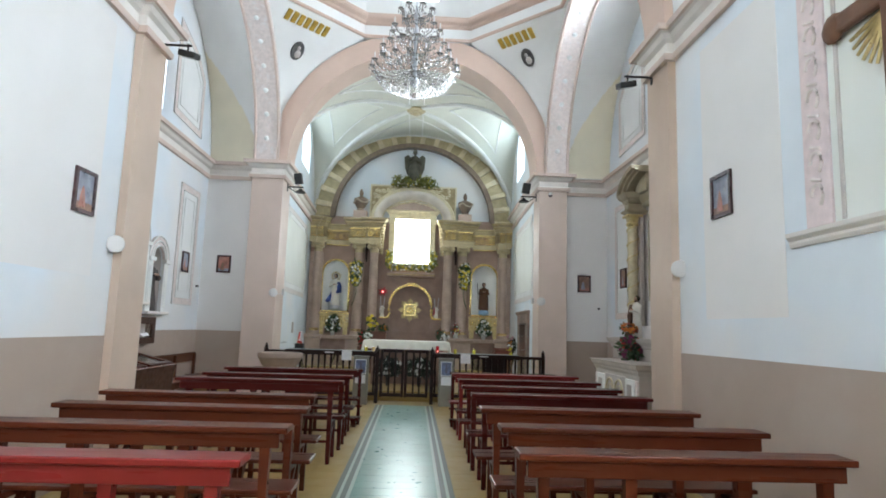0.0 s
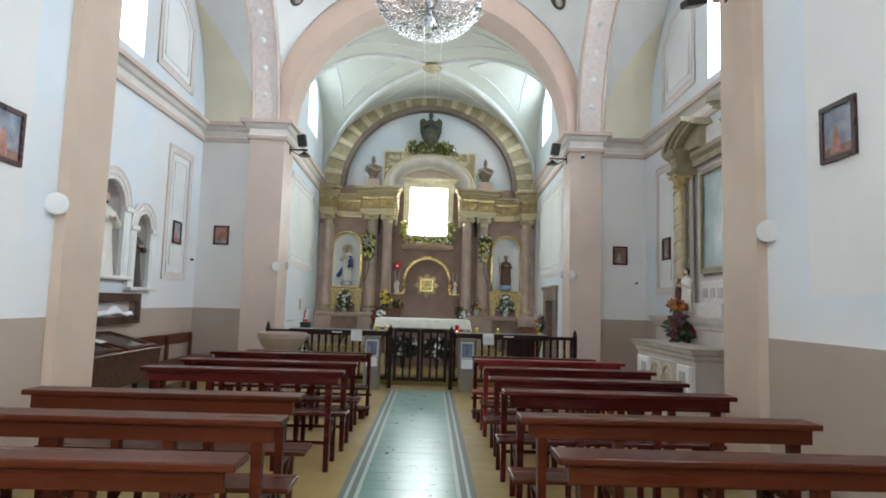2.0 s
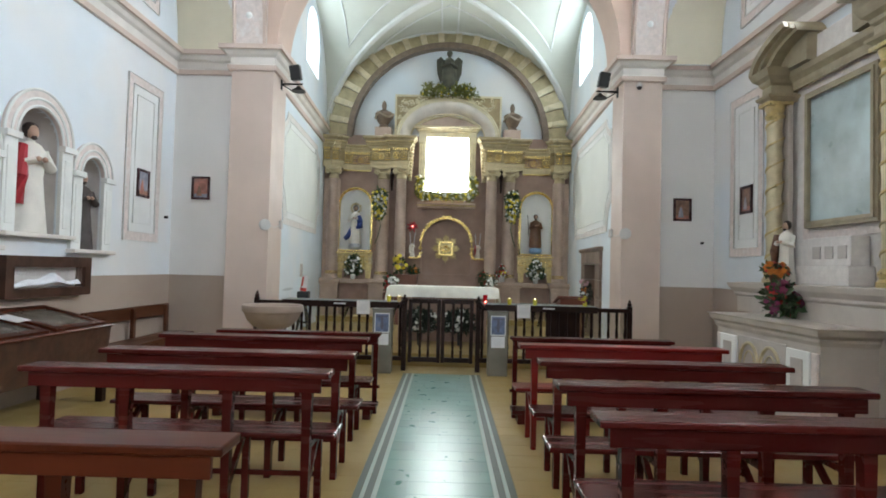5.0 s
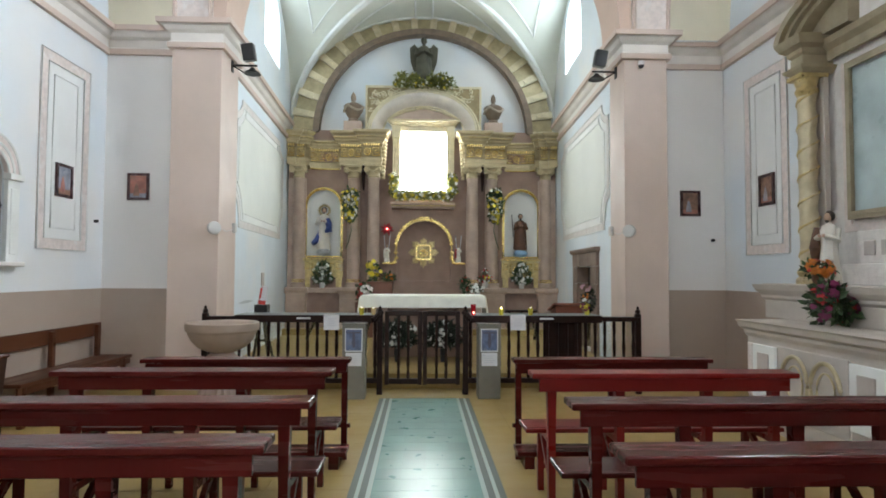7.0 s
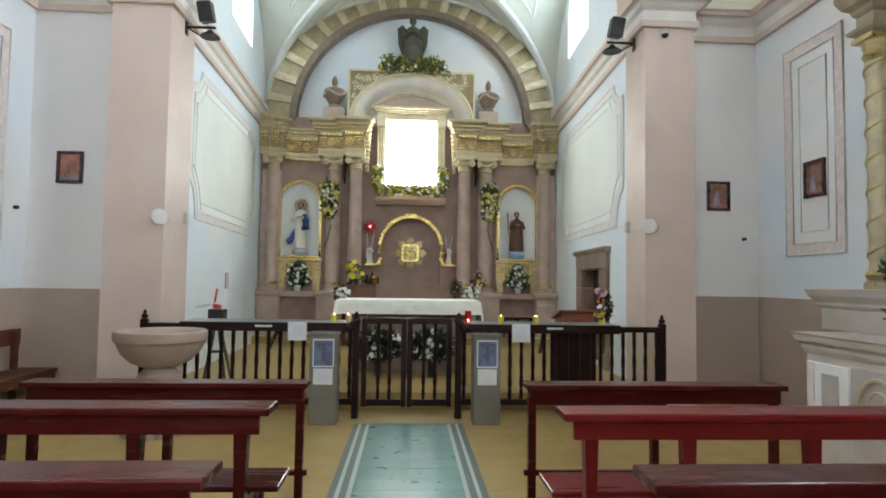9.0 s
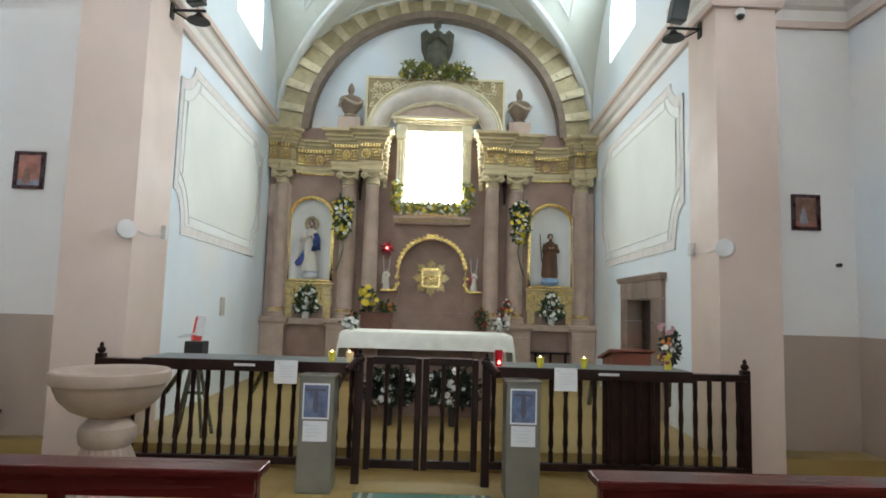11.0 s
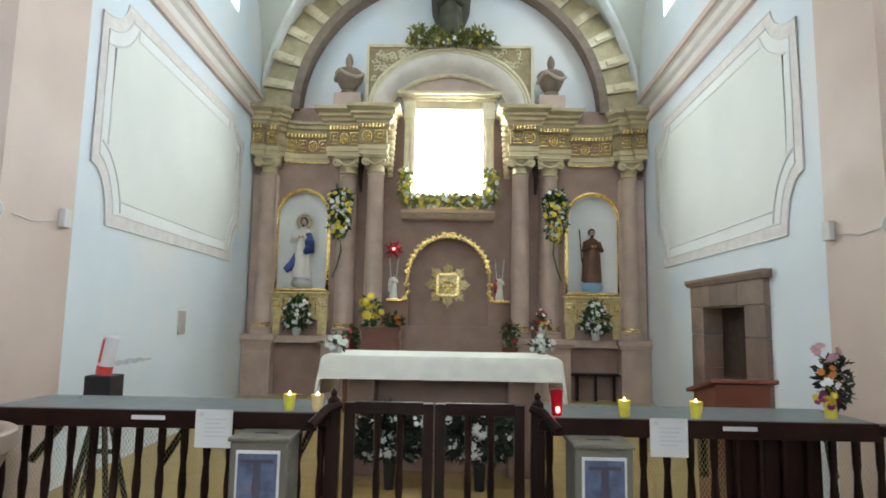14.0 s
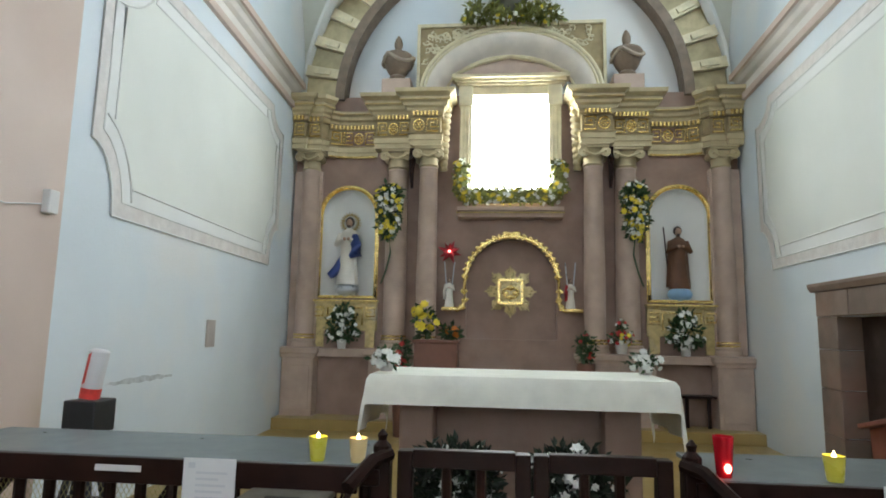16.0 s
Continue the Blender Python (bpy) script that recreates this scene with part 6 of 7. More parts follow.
# ---- niches in the west transept wall ----
nf = thing("niche_surround", (-TRX, 0, 0), "white and pink stucco surround of three wall niches", "niche surround")
for a0, a1, b0, spr in ((9.55, 10.27, 1.84, 2.86), (10.68, 11.14, 1.69, 2.62), (8.68, 9.14, 1.69, 2.62)):
    w = 0.2 if a1 - a0 > 0.6 else 0.19
    c, r = (a0 + a1) / 2, (a1 - a0) / 2
    bm = B()
    plate(bm, [arc(c, spr, r + w, r + w, 0, math.pi, 20) + arc(c, spr, r, r, math.pi, 0, 20)], (0, 0, 0), Y, Z, X, 0.04)
    part("archivolt", bm, STUCCO, nf)
    for q in (r + 0.02, r + w * 0.5, r + w):
        part("arch_bead", tube(B(), [(0.045, y, z) for y, z in arc(c, spr, q, q, 0, math.pi, 22)], 0.017, 5), RIB, nf, smooth=True)
    for y0, y1 in ((a0 - w, a0), (a1, a1 + w)):
        bm = B()
        box(bm, 0, 0.05, y0, y1, b0 - 0.03, spr, 0.006)
        box(bm, 0, 0.06, y0 + 0.04, y1 - 0.04, b0 + 0.08, spr - 0.14, 0.008)
        part("side_strip", bm, RIB, nf)
        bm = B()
        box(bm, 0, 0.09, y0 - 0.015, y1 + 0.015, spr - 0.05, spr + 0.02, 0.008)
        part("impost", bm, RIB, nf)
    part("sill", box(B(), -0.3, 0.12, a0 - w - 0.02, a1 + w + 0.02, b0 - 0.05, b0, 0.01), CORNICE_WHITE, nf)
    bm = B()
    rows = []
    for z in [b0 + (spr - b0) * k / 5 for k in range(6)]:
        rows.append([(-0.02 - 0.34 * math.sin(t), c + r * math.cos(t), z) for t in (math.pi * k / 12 for k in range(13))])
    for e in range(1, 7):
        q = math.pi / 2 * e / 6
        rows.append([(-0.02 - 0.34 * math.sin(t), c + r * math.cos(t) * math.cos(q), spr + r * math.sin(q)) for t in (math.pi * k / 12 for k in range(13))])
    sheet(bm, rows)
    part("niche_lining", bm, GREYSTONE, nf, "grey niche lining", True)
bm = B()
box(bm, -TRX - 0.5, -TRX - 0.42, 8.4, 11.4, 1.5, 3.5)
setting("wall_niche_back", bm, WHITE, "wall behind the niches")
statue((-4.58, 9.92, 1.845), 1.22, [CREAMP, SKIN, HAIR, REDP, OLDGOLD, SILVER], "painted statue in a white robe and red cloak in a niche", rz=70, cloak="side")
statue((-4.6, 10.91, 1.695), 0.98, [GREYROBE, SKIN, HAIR, GREYROBE, OLDGOLD, SILVER], "dark-robed painted statue in a small niche", rz=70)
statue((-4.6, 8.91, 1.695), 0.98, [GREYROBE, SKIN, HAIR, GREYROBE, OLDGOLD, SILVER], "dark-robed painted statue in the nearer small niche", rz=70)

# ---- display case, desks and bench in the west transept ----
DESKWOOD = material("worn_brown_desk_wood", (0.06, 0.026, 0.016), 0.42, vary=0.3, scale=7, fine=90, bump=0.1, spec=0.3)
GLASS = glass("clear_glass")
dc = thing("display_case", (-TRX, 10.06, 1.14), "dark wooden wall case with a glass front", "display case")
bm = B()
plate(bm, [rect(-0.72, 0.72, 0, 0.45), rect(-0.6, 0.6, 0.1, 0.33)], (0.14, 0, 0), Y, Z, -X, 0.14)
part("frame", bm, DESKWOOD, dc)
part("back", box(B(), 0.004, 0.016, -0.7, 0.7, 0.02, 0.43), GREYSTONE, dc)
g = part("pane", box(B(), 0.118, 0.122, -0.605, 0.605, 0.095, 0.335), GLASS, dc)
g.visible_shadow = False
bm = B()
rows = []
for i in range(25):
    y = -0.56 + 1.12 * i / 24
    h = 0.06 + 0.09 * math.exp(-((y - 0.05) / 0.28) ** 2) + 0.02 * math.sin(y * 14)
    rows.append([(0.02 + 0.09 * j / 6, y, 0.1 + h * math.sin(math.pi * (j + 1) / 8)) for j in range(7)])
sheet(bm, rows)
cc = part("white_cloth", bm, PAPER, smooth=True)
cc.matrix_basis = pose(-TRX, 10.06, 1.14)
tagged(cc, "white folded cloth inside the display case", "cloth")

dk = thing("display_desk", (-4.08, 9.15, 0), "dark wooden sloping display desk with framed glass tops", "desk")
bm = B()
plate(bm, [[(-0.36, 0.4), (0.34, 0.4), (0.38, 0.84), (-0.36, 1.02)]], (0, -0.95, 0), X, Z, Y, 1.9)
part("body", bm, DESKWOOD, dk)
for x in (-0.32, 0.33):
    for y in (-0.9, 0.88):
        part("leg", box(B(), x - 0.04, x + 0.04, y - 0.04, y + 0.04, 0, 0.4, 0.006), DARKWOOD, dk)
tilt = math.atan2(0.18, 0.74)
for y in (-0.48, 0.46):
    bm = B()
    plate(bm, [rect(-0.36, 0.36, -0.42, 0.42), rect(-0.28, 0.28, -0.34, 0.34)], (0, 0, 0), X, Y, Z, 0.03)
    xform(bm, Matrix.Translation((0.0, y, 0.935)) @ Matrix.Rotation(tilt, 4, "Y"))
    part("lid_frame", bm, WOOD_B, dk)
    bm = B()
    box(bm, -0.28, 0.28, -0.34, 0.34, 0.004, 0.012)
    xform(bm, Matrix.Translation((0.0, y, 0.935)) @ Matrix.Rotation(tilt, 4, "Y"))
    part("lid_panel", bm, material("dusty_glass_panel", (0.14, 0.12, 0.1), 0.15, vary=0.1), dk)
part("edge_strip", tube(B(), [(0.385, -0.95, 0.84), (0.385, 0.95, 0.84)], 0.018, 6), WOOD_B, dk)
pp = thing("paper_sheet", (-4.1, 9.35, 0.99), "white sheet of paper on the display desk", "paper")
pp.matrix_basis = pose(-4.1, 9.1, 0.98, 0, math.degrees(tilt), 12)
part("sheet", box(B(), -0.11, 0.11, -0.14, 0.14, 0, 0.003), PAPER, pp)

BENCHWOOD = material("plain_brown_bench_wood", (0.085, 0.028, 0.012), 0.4, vary=0.2, scale=5, fine=70, bump=0.06, spec=0.2, stretch=(1, 0.1, 1))
be = thing("bench", (-4.2, 11.7, 0), "brown wooden bench against the transept wall", "bench")
part("seat", box(B(), -0.22, 0.2, -0.95, 1.35, 0.42, 0.46, 0.008), BENCHWOOD, be)
part("back_rail", box(B(), -0.26, -0.225, -0.95, 1.35, 0.72, 0.9, 0.01), BENCHWOOD, be)
for y in (-0.85, 0.2, 1.2):
    part("back_post", box(B(), -0.225, -0.17, y - 0.035, y + 0.035, 0, 0.88, 0.006), BENCHWOOD, be)
    part("leg", box(B(), 0.12, 0.18, y - 0.03, y + 0.03, 0, 0.42, 0.006), BENCHWOOD, be)
part("apron", box(B(), 0.15, 0.175, -0.95, 1.35, 0.34, 0.42), BENCHWOOD, be)

# ---- baptismal font ----
FONT = material("pale_font_stone", (0.35, 0.265, 0.215), 0.6, vary=0.08, scale=5, bump=0.25, second=(0.34, 0.27, 0.23), second_scale=2)
ft = thing("baptismal_font", (-2.42, 11.95, 0), "round pale stone baptismal font on a fluted foot", "font")
ft.scale = (0.88, 0.88, 1.0)
part("bowl", lathe(B(), [(0.14, 0.63), (0.2, 0.645), (0.31, 0.69), (0.4, 0.77), (0.445, 0.855), (0.455, 0.88), (0.48, 0.895), (0.488, 0.93), (0.485, 0.98), (0.47, 0.99), (0.43, 0.985), (0.4, 0.96), (0.33, 0.86), (0.1, 0.78)], (0, 0, 0), 40), FONT, ft, smooth=True)
part("neck", lathe(B(), [(0.19, 0.41), (0.22, 0.44), (0.235, 0.5), (0.225, 0.56), (0.18, 0.6), (0.15, 0.63), (0.15, 0.65)], (0, 0, 0), 28), FONT, ft, smooth=True)
part("foot", lathe(B(), [(0.38, 0.0), (0.38, 0.07), (0.33, 0.1), (0.28, 0.2), (0.23, 0.33), (0.19, 0.41)], (0, 0, 0), 44, 1, 1, 1, 0.06), FONT, ft)

# ---- side altar in the east transept ----
sa = thing("side_altar", (TRX, 10.0, 0), "pale stone side altar with gilded twisted columns", "side altar")
OLIVE = material("olive_brown_stone", (0.36, 0.3, 0.2), 0.5, vary=0.12, scale=5, bump=0.25)
COLGILT = material("pale_gilt_column", (0.55, 0.47, 0.31), 0.42, metal=0.25, vary=0.12, scale=8, bump=0.2)
SG = material("side_altar_stone", (0.55, 0.49, 0.44), 0.5, vary=0.06, scale=4, bump=0.2)
# mensa and front
part("mensa_core", box(B(), -0.96, -0.02, -1.05, 1.05, 0, 0.93), SG, sa)
bm = B()
moulding(bm, [(-0.02, 1.05, 0.93), (-0.96, 1.05, 0.93), (-0.96, -1.05, 0.93), (-0.02, -1.05, 0.93)], [(-0.05, 0), (0.01, 0), (0.03, 0.04), (0.03, 0.07), (0.07, 0.1), (0.08, 0.15), (0.1, 0.17), (-0.05, 0.17)])
box(bm, -0.98, -0.02, -1.08, 1.08, 1.04, 1.105, 0.01)
part("mensa", bm, SG, sa)
for y in (-0.72, 0.72):
    part("white_panel", box(B(), -0.99, -0.955, y - 0.2, y + 0.2, 0.3, 0.86, 0.01), WHITE, sa)
    part("grey_inset", box(B(), -1.0, -0.985, y - 0.1, y + 0.1, 0.4, 0.78, 0.006), GREYSTONE, sa)
for y in (-0.98, 0.98):
    part("carved_strip", box(B(), -0.985, -0.955, y - 0.05, y + 0.05, 0.3, 0.86, 0.012), STUCCO, sa)
for k, yc in enumerate((-0.22, 0.22)):
    bm = B()
    tube(bm, [(-0.985, yc + a, b) for a, b in arc(0, 0.55, 0.2, 0.26, -0.4, math.pi + 0.4, 20)], 0.02, 7)
    tube(bm, [(-0.98, yc + a, b) for a, b in arc(0, 0.55, 0.12, 0.17, 0, 2 * math.pi, 18)[:-1]], 0.011, 6, True)
    part("monogram", bm, COLGILT, sa, "olive gilt relief ring", True)
part("relief_ground", box(B(), -0.975, -0.955, -0.5, 0.5, 0.2, 0.88, 0.01), GREYSTONE, sa)
# gradine
bm = B()
box(bm, -0.5, -0.02, -1.5, 1.5, 1.1, 1.3, 0.01)
moulding(bm, [(-0.02, 1.5, 1.3), (-0.5, 1.5, 1.3), (-0.5, -1.5, 1.3), (-0.02, -1.5, 1.3)], [(-0.05, 0), (0.0, 0), (0.03, 0.03), (0.03, 0.06), (0.08, 0.12), (0.1, 0.18), (-0.05, 0.18)])
box(bm, -0.52, -0.02, -1.52, 1.52, 1.44, 1.49, 0.008)
part("gradine", bm, SG, sa)
part("lower_block", box(B(), -0.42, -0.02, -1.3, 1.3, 0.0, 1.1), SG, sa)
part("back_wall", box(B(), -0.035, -0.005, -1.3, 1.3, 1.49, 4.1, 0.006), PALESTUCCO, sa)
for s in (-1, 1):
    # twisted column
    y = s * 1.02
    bm = B()
    seg, rows = 14, []
    for i in range(71):
        z = 1.66 + (3.62 - 1.66) * i / 70
        a = 2 * math.pi * 7 * i / 70
        rows.append([bm.verts.new((-0.27 + 0.006 * math.cos(a) + 0.095 * (1 + 0.04 * math.cos(2 * math.pi * k / seg * 2 - a)) * math.cos(2 * math.pi * k / seg), y + 0.006 * math.sin(a) + 0.095 * (1 + 0.04 * math.cos(2 * math.pi * k / seg * 2 - a)) * math.sin(2 * math.pi * k / seg), z)) for k in range(seg)])
    for p, q in zip(rows, rows[1:]):
        for k in range(seg):
            bm.faces.new((p[k], p[(k + 1) % seg], q[(k + 1) % seg], q[k]))
    col = part("column", bm, COLGILT, sa, "pale gilt column with a winding vine", True)
    bm = B()
    tube(bm, [(-0.27 + 0.1 * math.cos(2 * math.pi * 7 * i / 140 - 0.6), y + 0.1 * math.sin(2 * math.pi * 7 * i / 140 - 0.6), 1.66 + 1.96 * i / 140) for i in range(141)], [0.012 + 0.006 * (i % 4 == 0) for i in range(141)], 5)
    part("vine", bm, OLDGOLD, col, "worn gilt vine", True)
    part("base", lathe(B(), [(0.14, 1.49), (0.14, 1.54), (0.11, 1.57), (0.13, 1.62), (0.1, 1.67)], (-0.27, y, 0), 18), OLDGOLD, sa, smooth=True)
    bm = B()
    lathe(bm, [(0.09, 3.56), (0.12, 3.62), (0.1, 3.66), (0.13, 3.76)], (-0.27, y, 0), 16)
    box(bm, -0.42, -0.1, y - 0.13, y + 0.13, 3.75, 3.8, 0.01)
    part("capital", bm, OLDGOLD, sa, "gilded capital", True)
    part("pilaster", box(B(), -0.16, -0.1, y - 0.12, y + 0.12, 1.49, 3.8, 0.006), SG, sa)
    # entablature block and broken segmental pediment
    bm = B()
    yy = [y - 0.1, y + 0.1]
    moulding(bm, [(-0.02, yy[1], 3.8), (-0.37, yy[1], 3.8), (-0.37, yy[0], 3.8), (-0.02, yy[0], 3.8)], [(-0.05, 0), (0.0, 0), (0.03, 0.03), (0.06, 0.05), (0.07, 0.08), (-0.05, 0.09)])
    box(bm, -0.38, -0.02, y - 0.11, y + 0.11, 3.83, 4.0, 0.01)
    moulding(bm, [(-0.02, yy[1], 4.0), (-0.37, yy[1], 4.0), (-0.37, yy[0], 4.0), (-0.02, yy[0], 4.0)], [(-0.05, 0), (0.0, 0), (0.03, 0.03), (0.04, 0.07), (0.09, 0.11), (0.11, 0.15), (0.13, 0.2), (-0.05, 0.21)])
    part("entablature_block", bm, OLIVE, sa, "olive-brown stone entablature block")
    bm = B()
    for r0, r1, d in ((1.26, 1.16, 0.5), (1.18, 1.09, 0.44), (1.11, 0.98, 0.38)):
        outer_p = arc(0, 4.16, r0, r0 * 0.4, math.radians(6), math.radians(69), 12)
        inner_p = arc(0, 4.16, r1, r1 * 0.36, math.radians(69), math.radians(6), 12)
        plate(bm, [[(s * a, b) for a, b in outer_p + inner_p]], (-d, 0, 0), Y, Z, X, d - 0.02)
    plate(bm, [[(s * a, b) for a, b in [(0.4, 4.16)] + arc(0, 4.16, 1.0, 0.37, math.radians(4), math.radians(67), 10)]], (-0.24, 0, 0), Y, Z, X, 0.22)
    part("pediment_arc", bm, OLIVE, sa, "olive-brown broken pediment")
bm = B()
moulding(bm, [(-0.1, -0.88, 3.92), (-0.1, 0.88, 3.92)][::-1], [(-0.02, 0), (0.02, 0), (0.03, 0.05), (0.03, 0.1), (0.08, 0.16), (0.1, 0.22), (-0.02, 0.23)])
part("architrave", bm, OLIVE, sa)
part("top_field", box(B(), -0.12, -0.02, -0.82, 0.82, 4.14, 4.46, 0.01), PALESTUCCO, sa)
# glazed picture in a gilt frame
bm = B()
plate(bm, [rect(-0.62, 0.62, 2.16, 3.8), rect(-0.56, 0.56, 2.22, 3.74)], (-0.13, 0, 0), Y, Z, X, 0.095)
plate(bm, [rect(-0.58, 0.58, 2.2, 3.76), rect(-0.54, 0.54, 2.24, 3.72)], (-0.15, 0, 0), Y, Z, X, 0.03)
part("picture_frame", bm, OLIVE, sa, "worn olive-gilt picture frame")
bm = B()
plate(bm, [rect(-0.76, 0.76, 2.04, 3.84), rect(-0.66, 0.66, 2.12, 3.82)], (-0.06, 0, 0), Y, Z, X, 0.03)
part("stucco_border", bm, STUCCO, sa, "pinkish stucco border")
# the second, paler colour paints a window's reflection on the glass
part("picture", box(B(), -0.09, -0.05, -0.56, 0.56, 2.21, 3.75), material("grey_green_picture_pale_sheen", (0.32, 0.4, 0.41), 0.34, vary=0.2, scale=1.5, second=(0.56, 0.68, 0.7), second_scale=0.9, second_at=(0.4, 0.6), bump=0, coat=0.3), sa, "grey-green glazed picture with pale window sheen put into its colour")
part("white_tabernacle", box(B(), -0.34, -0.06, -0.5, 0.42, 1.49, 1.7, 0.01), PALESTUCCO, sa)
part("white_tabernacle_top", box(B(), -0.26, -0.06, -0.42, 0.32, 1.7, 2.02, 0.01), PALESTUCCO, sa)
for k in range(3):
    part("grey_inset", box(B(), -0.272, -0.258, -0.36 + 0.22 * k, -0.22 + 0.22 * k, 1.78, 1.92, 0.004), GREYSTONE, sa)
statue((4.12, 10.55, 1.492), 0.75, [CREAMP, SKIN, HAIR, BROWN, OLDGOLD, SILVER], "white-robed painted statue with a brown cape", rz=-70, cloak="side")
flowers("flower_arrangement", (3.86, 10.1, 1.106), "large bunch of orange and magenta flowers on the side altar", [((0, 0.05, 0.18), (0.22, 0.26, 0.16)), ((0, 0.1, 0.3), (0.14, 0.16, 0.12))], 500, [(PETAL_M, 34, 0.05), (PETAL_R, 14, 0.05)], 0.11, rz=0)
flowers("flower_arrangement", (3.93, 10.45, 1.492), "orange flower bunch beside the side altar's statue", [((0, 0, 0.16), (0.14, 0.14, 0.08))], 120, [(PETAL_O, 26, 0.045), (PETAL_R, 8, 0.04)], 0.07, pot=(0.06, 0.1, BROWN))

# ---- framed pictures ----
PICS = [material("picture_brown", (0.22, 0.12, 0.08), 0.35, vary=0.4, scale=9, second=(0.4, 0.2, 0.14), second_scale=6, bump=0),
        material("picture_blue_grey", (0.25, 0.27, 0.33), 0.35, vary=0.3, scale=8, second=(0.5, 0.42, 0.4), second_scale=5, bump=0),
        material("picture_red", (0.4, 0.16, 0.12), 0.35, vary=0.3, scale=10, second=(0.3, 0.22, 0.18), second_scale=7, bump=0)]
FRAMEWOOD = material("dark_red_frame", (0.045, 0.012, 0.014), 0.3, vary=0.2, coat=0.3)


def picture(at, w, h, rz, m, label):
    p = thing("picture", at, label, "picture", "station pictures")
    p.matrix_basis = pose(*at, 0, 0, rz)
    bm = B()
    plate(bm, [rect(-w / 2, w / 2, 0, h), rect(-w / 2 + 0.035, w / 2 - 0.035, 0.035, h - 0.035)], (0, -0.028, 0), X, Z, Y, 0.028)
    part("frame", bm, FRAMEWOOD, p)
    part("image", box(B(), -w / 2 + 0.03, w / 2 - 0.03, -0.012, -0.004, 0.03, h - 0.03), PICS[m], p)
    bm = B()
    lathe(bm, [(w * 0.16, 0.06), (w * 0.11, h * 0.4), (w * 0.06, h * 0.55), (0.005, h * 0.62)], (-w * 0.08, -0.014, 0), 10, 1, 0.08)
    part("painted_shape", bm, PICS[(m + 1) % 3], p)
    bm = B()
    box(bm, -w / 2 + 0.036, w / 2 - 0.036, -0.0145, -0.0125, 0.036, h * 0.25)
    part("painted_ground", bm, PICS[(m + 2) % 3], p)


picture((-NAVE, 5.71, 2.52), 0.36, 0.42, 90, 1, "small painting in a dark red frame on the nave wall")
picture((NAVE, 5.43, 2.68), 0.37, 0.42, -90, 1, "small painting in a dark red frame on the nave wall")
picture((-TRX + 0.008, 12.18, 2.51), 0.34, 0.41, 90, 1, "small painting in a dark frame on the wall panel")
picture((TRX - 0.008, 12.24, 2.5), 0.34, 0.41, -90, 0, "small dark painting in a dark frame on the wall panel")
picture((-4.02, YT, 2.6), 0.3, 0.38, 0, 2, "small reddish painting in a dark frame on the return wall")
picture((3.97, YTS[1], 2.46), 0.3, 0.38, 0, 0, "small brown painting in a dark frame on the return wall")

# ---- loudspeakers, lamps and boxes ----
def round_speaker(at, rz, k=1.0):
    s = thing("wall_speaker", at, "round white wall loudspeaker", "loudspeaker", "round loudspeakers")
    s.matrix_basis = pose(*at, 90, 0, rz) @ Matrix.Scale(k, 4)
    part("housing", lathe(B(), [(0.085, -0.09), (0.11, -0.03), (0.115, 0.02), (0.108, 0.035)], (0, 0, 0), 24), WHITEPLASTIC, s, smooth=True)
    part("grille", lathe(B(), [(0.1, 0.032), (0.098, 0.042), (0.05, 0.048), (0.01, 0.05)], (0, 0, 0), 24), WHITEPLASTIC, s, smooth=True)


round_speaker((-2.98, 6.3, 2.31), 35, 0.82)
round_speaker((3.0, 6.3, 2.27), -35, 0.82)
round_speaker((-2.84, 12.8, 2.19), 40, 0.8)
round_speaker((2.9, 12.93, 2.2), -40, 0.8)
for s, y, z in ((-1, 13.47, 2.17), (1, 13.52, 2.17)):
    j = thing("junction_box", (s * XPS[s], y, z), "small white junction box on the pier", "junction box", "junction boxes")
    part("case", box(B(), *sorted((0, -s * 0.05)), -0.04, 0.04, 0, 0.14, 0.006), WHITEPLASTIC, j)
    part("cable", tube(B(), [(-s * 0.006, -0.04, 0.05), (-s * 0.006, -0.3, 0.0), (-s * 0.006, -0.5, 0.02)], 0.005, 5), WHITEPLASTIC, j)
sw = thing("wall_box", (-CH, 16.1, 1.32), "grey flush cover plate in the chancel wall", "cover plate")
sw.matrix_basis = SKEW[-1] @ pose(-CH, 16.1, 1.32)
part("plate", box(B(), 0, 0.02, -0.09, 0.09, 0, 0.27, 0.004), GREYSTONE, sw)
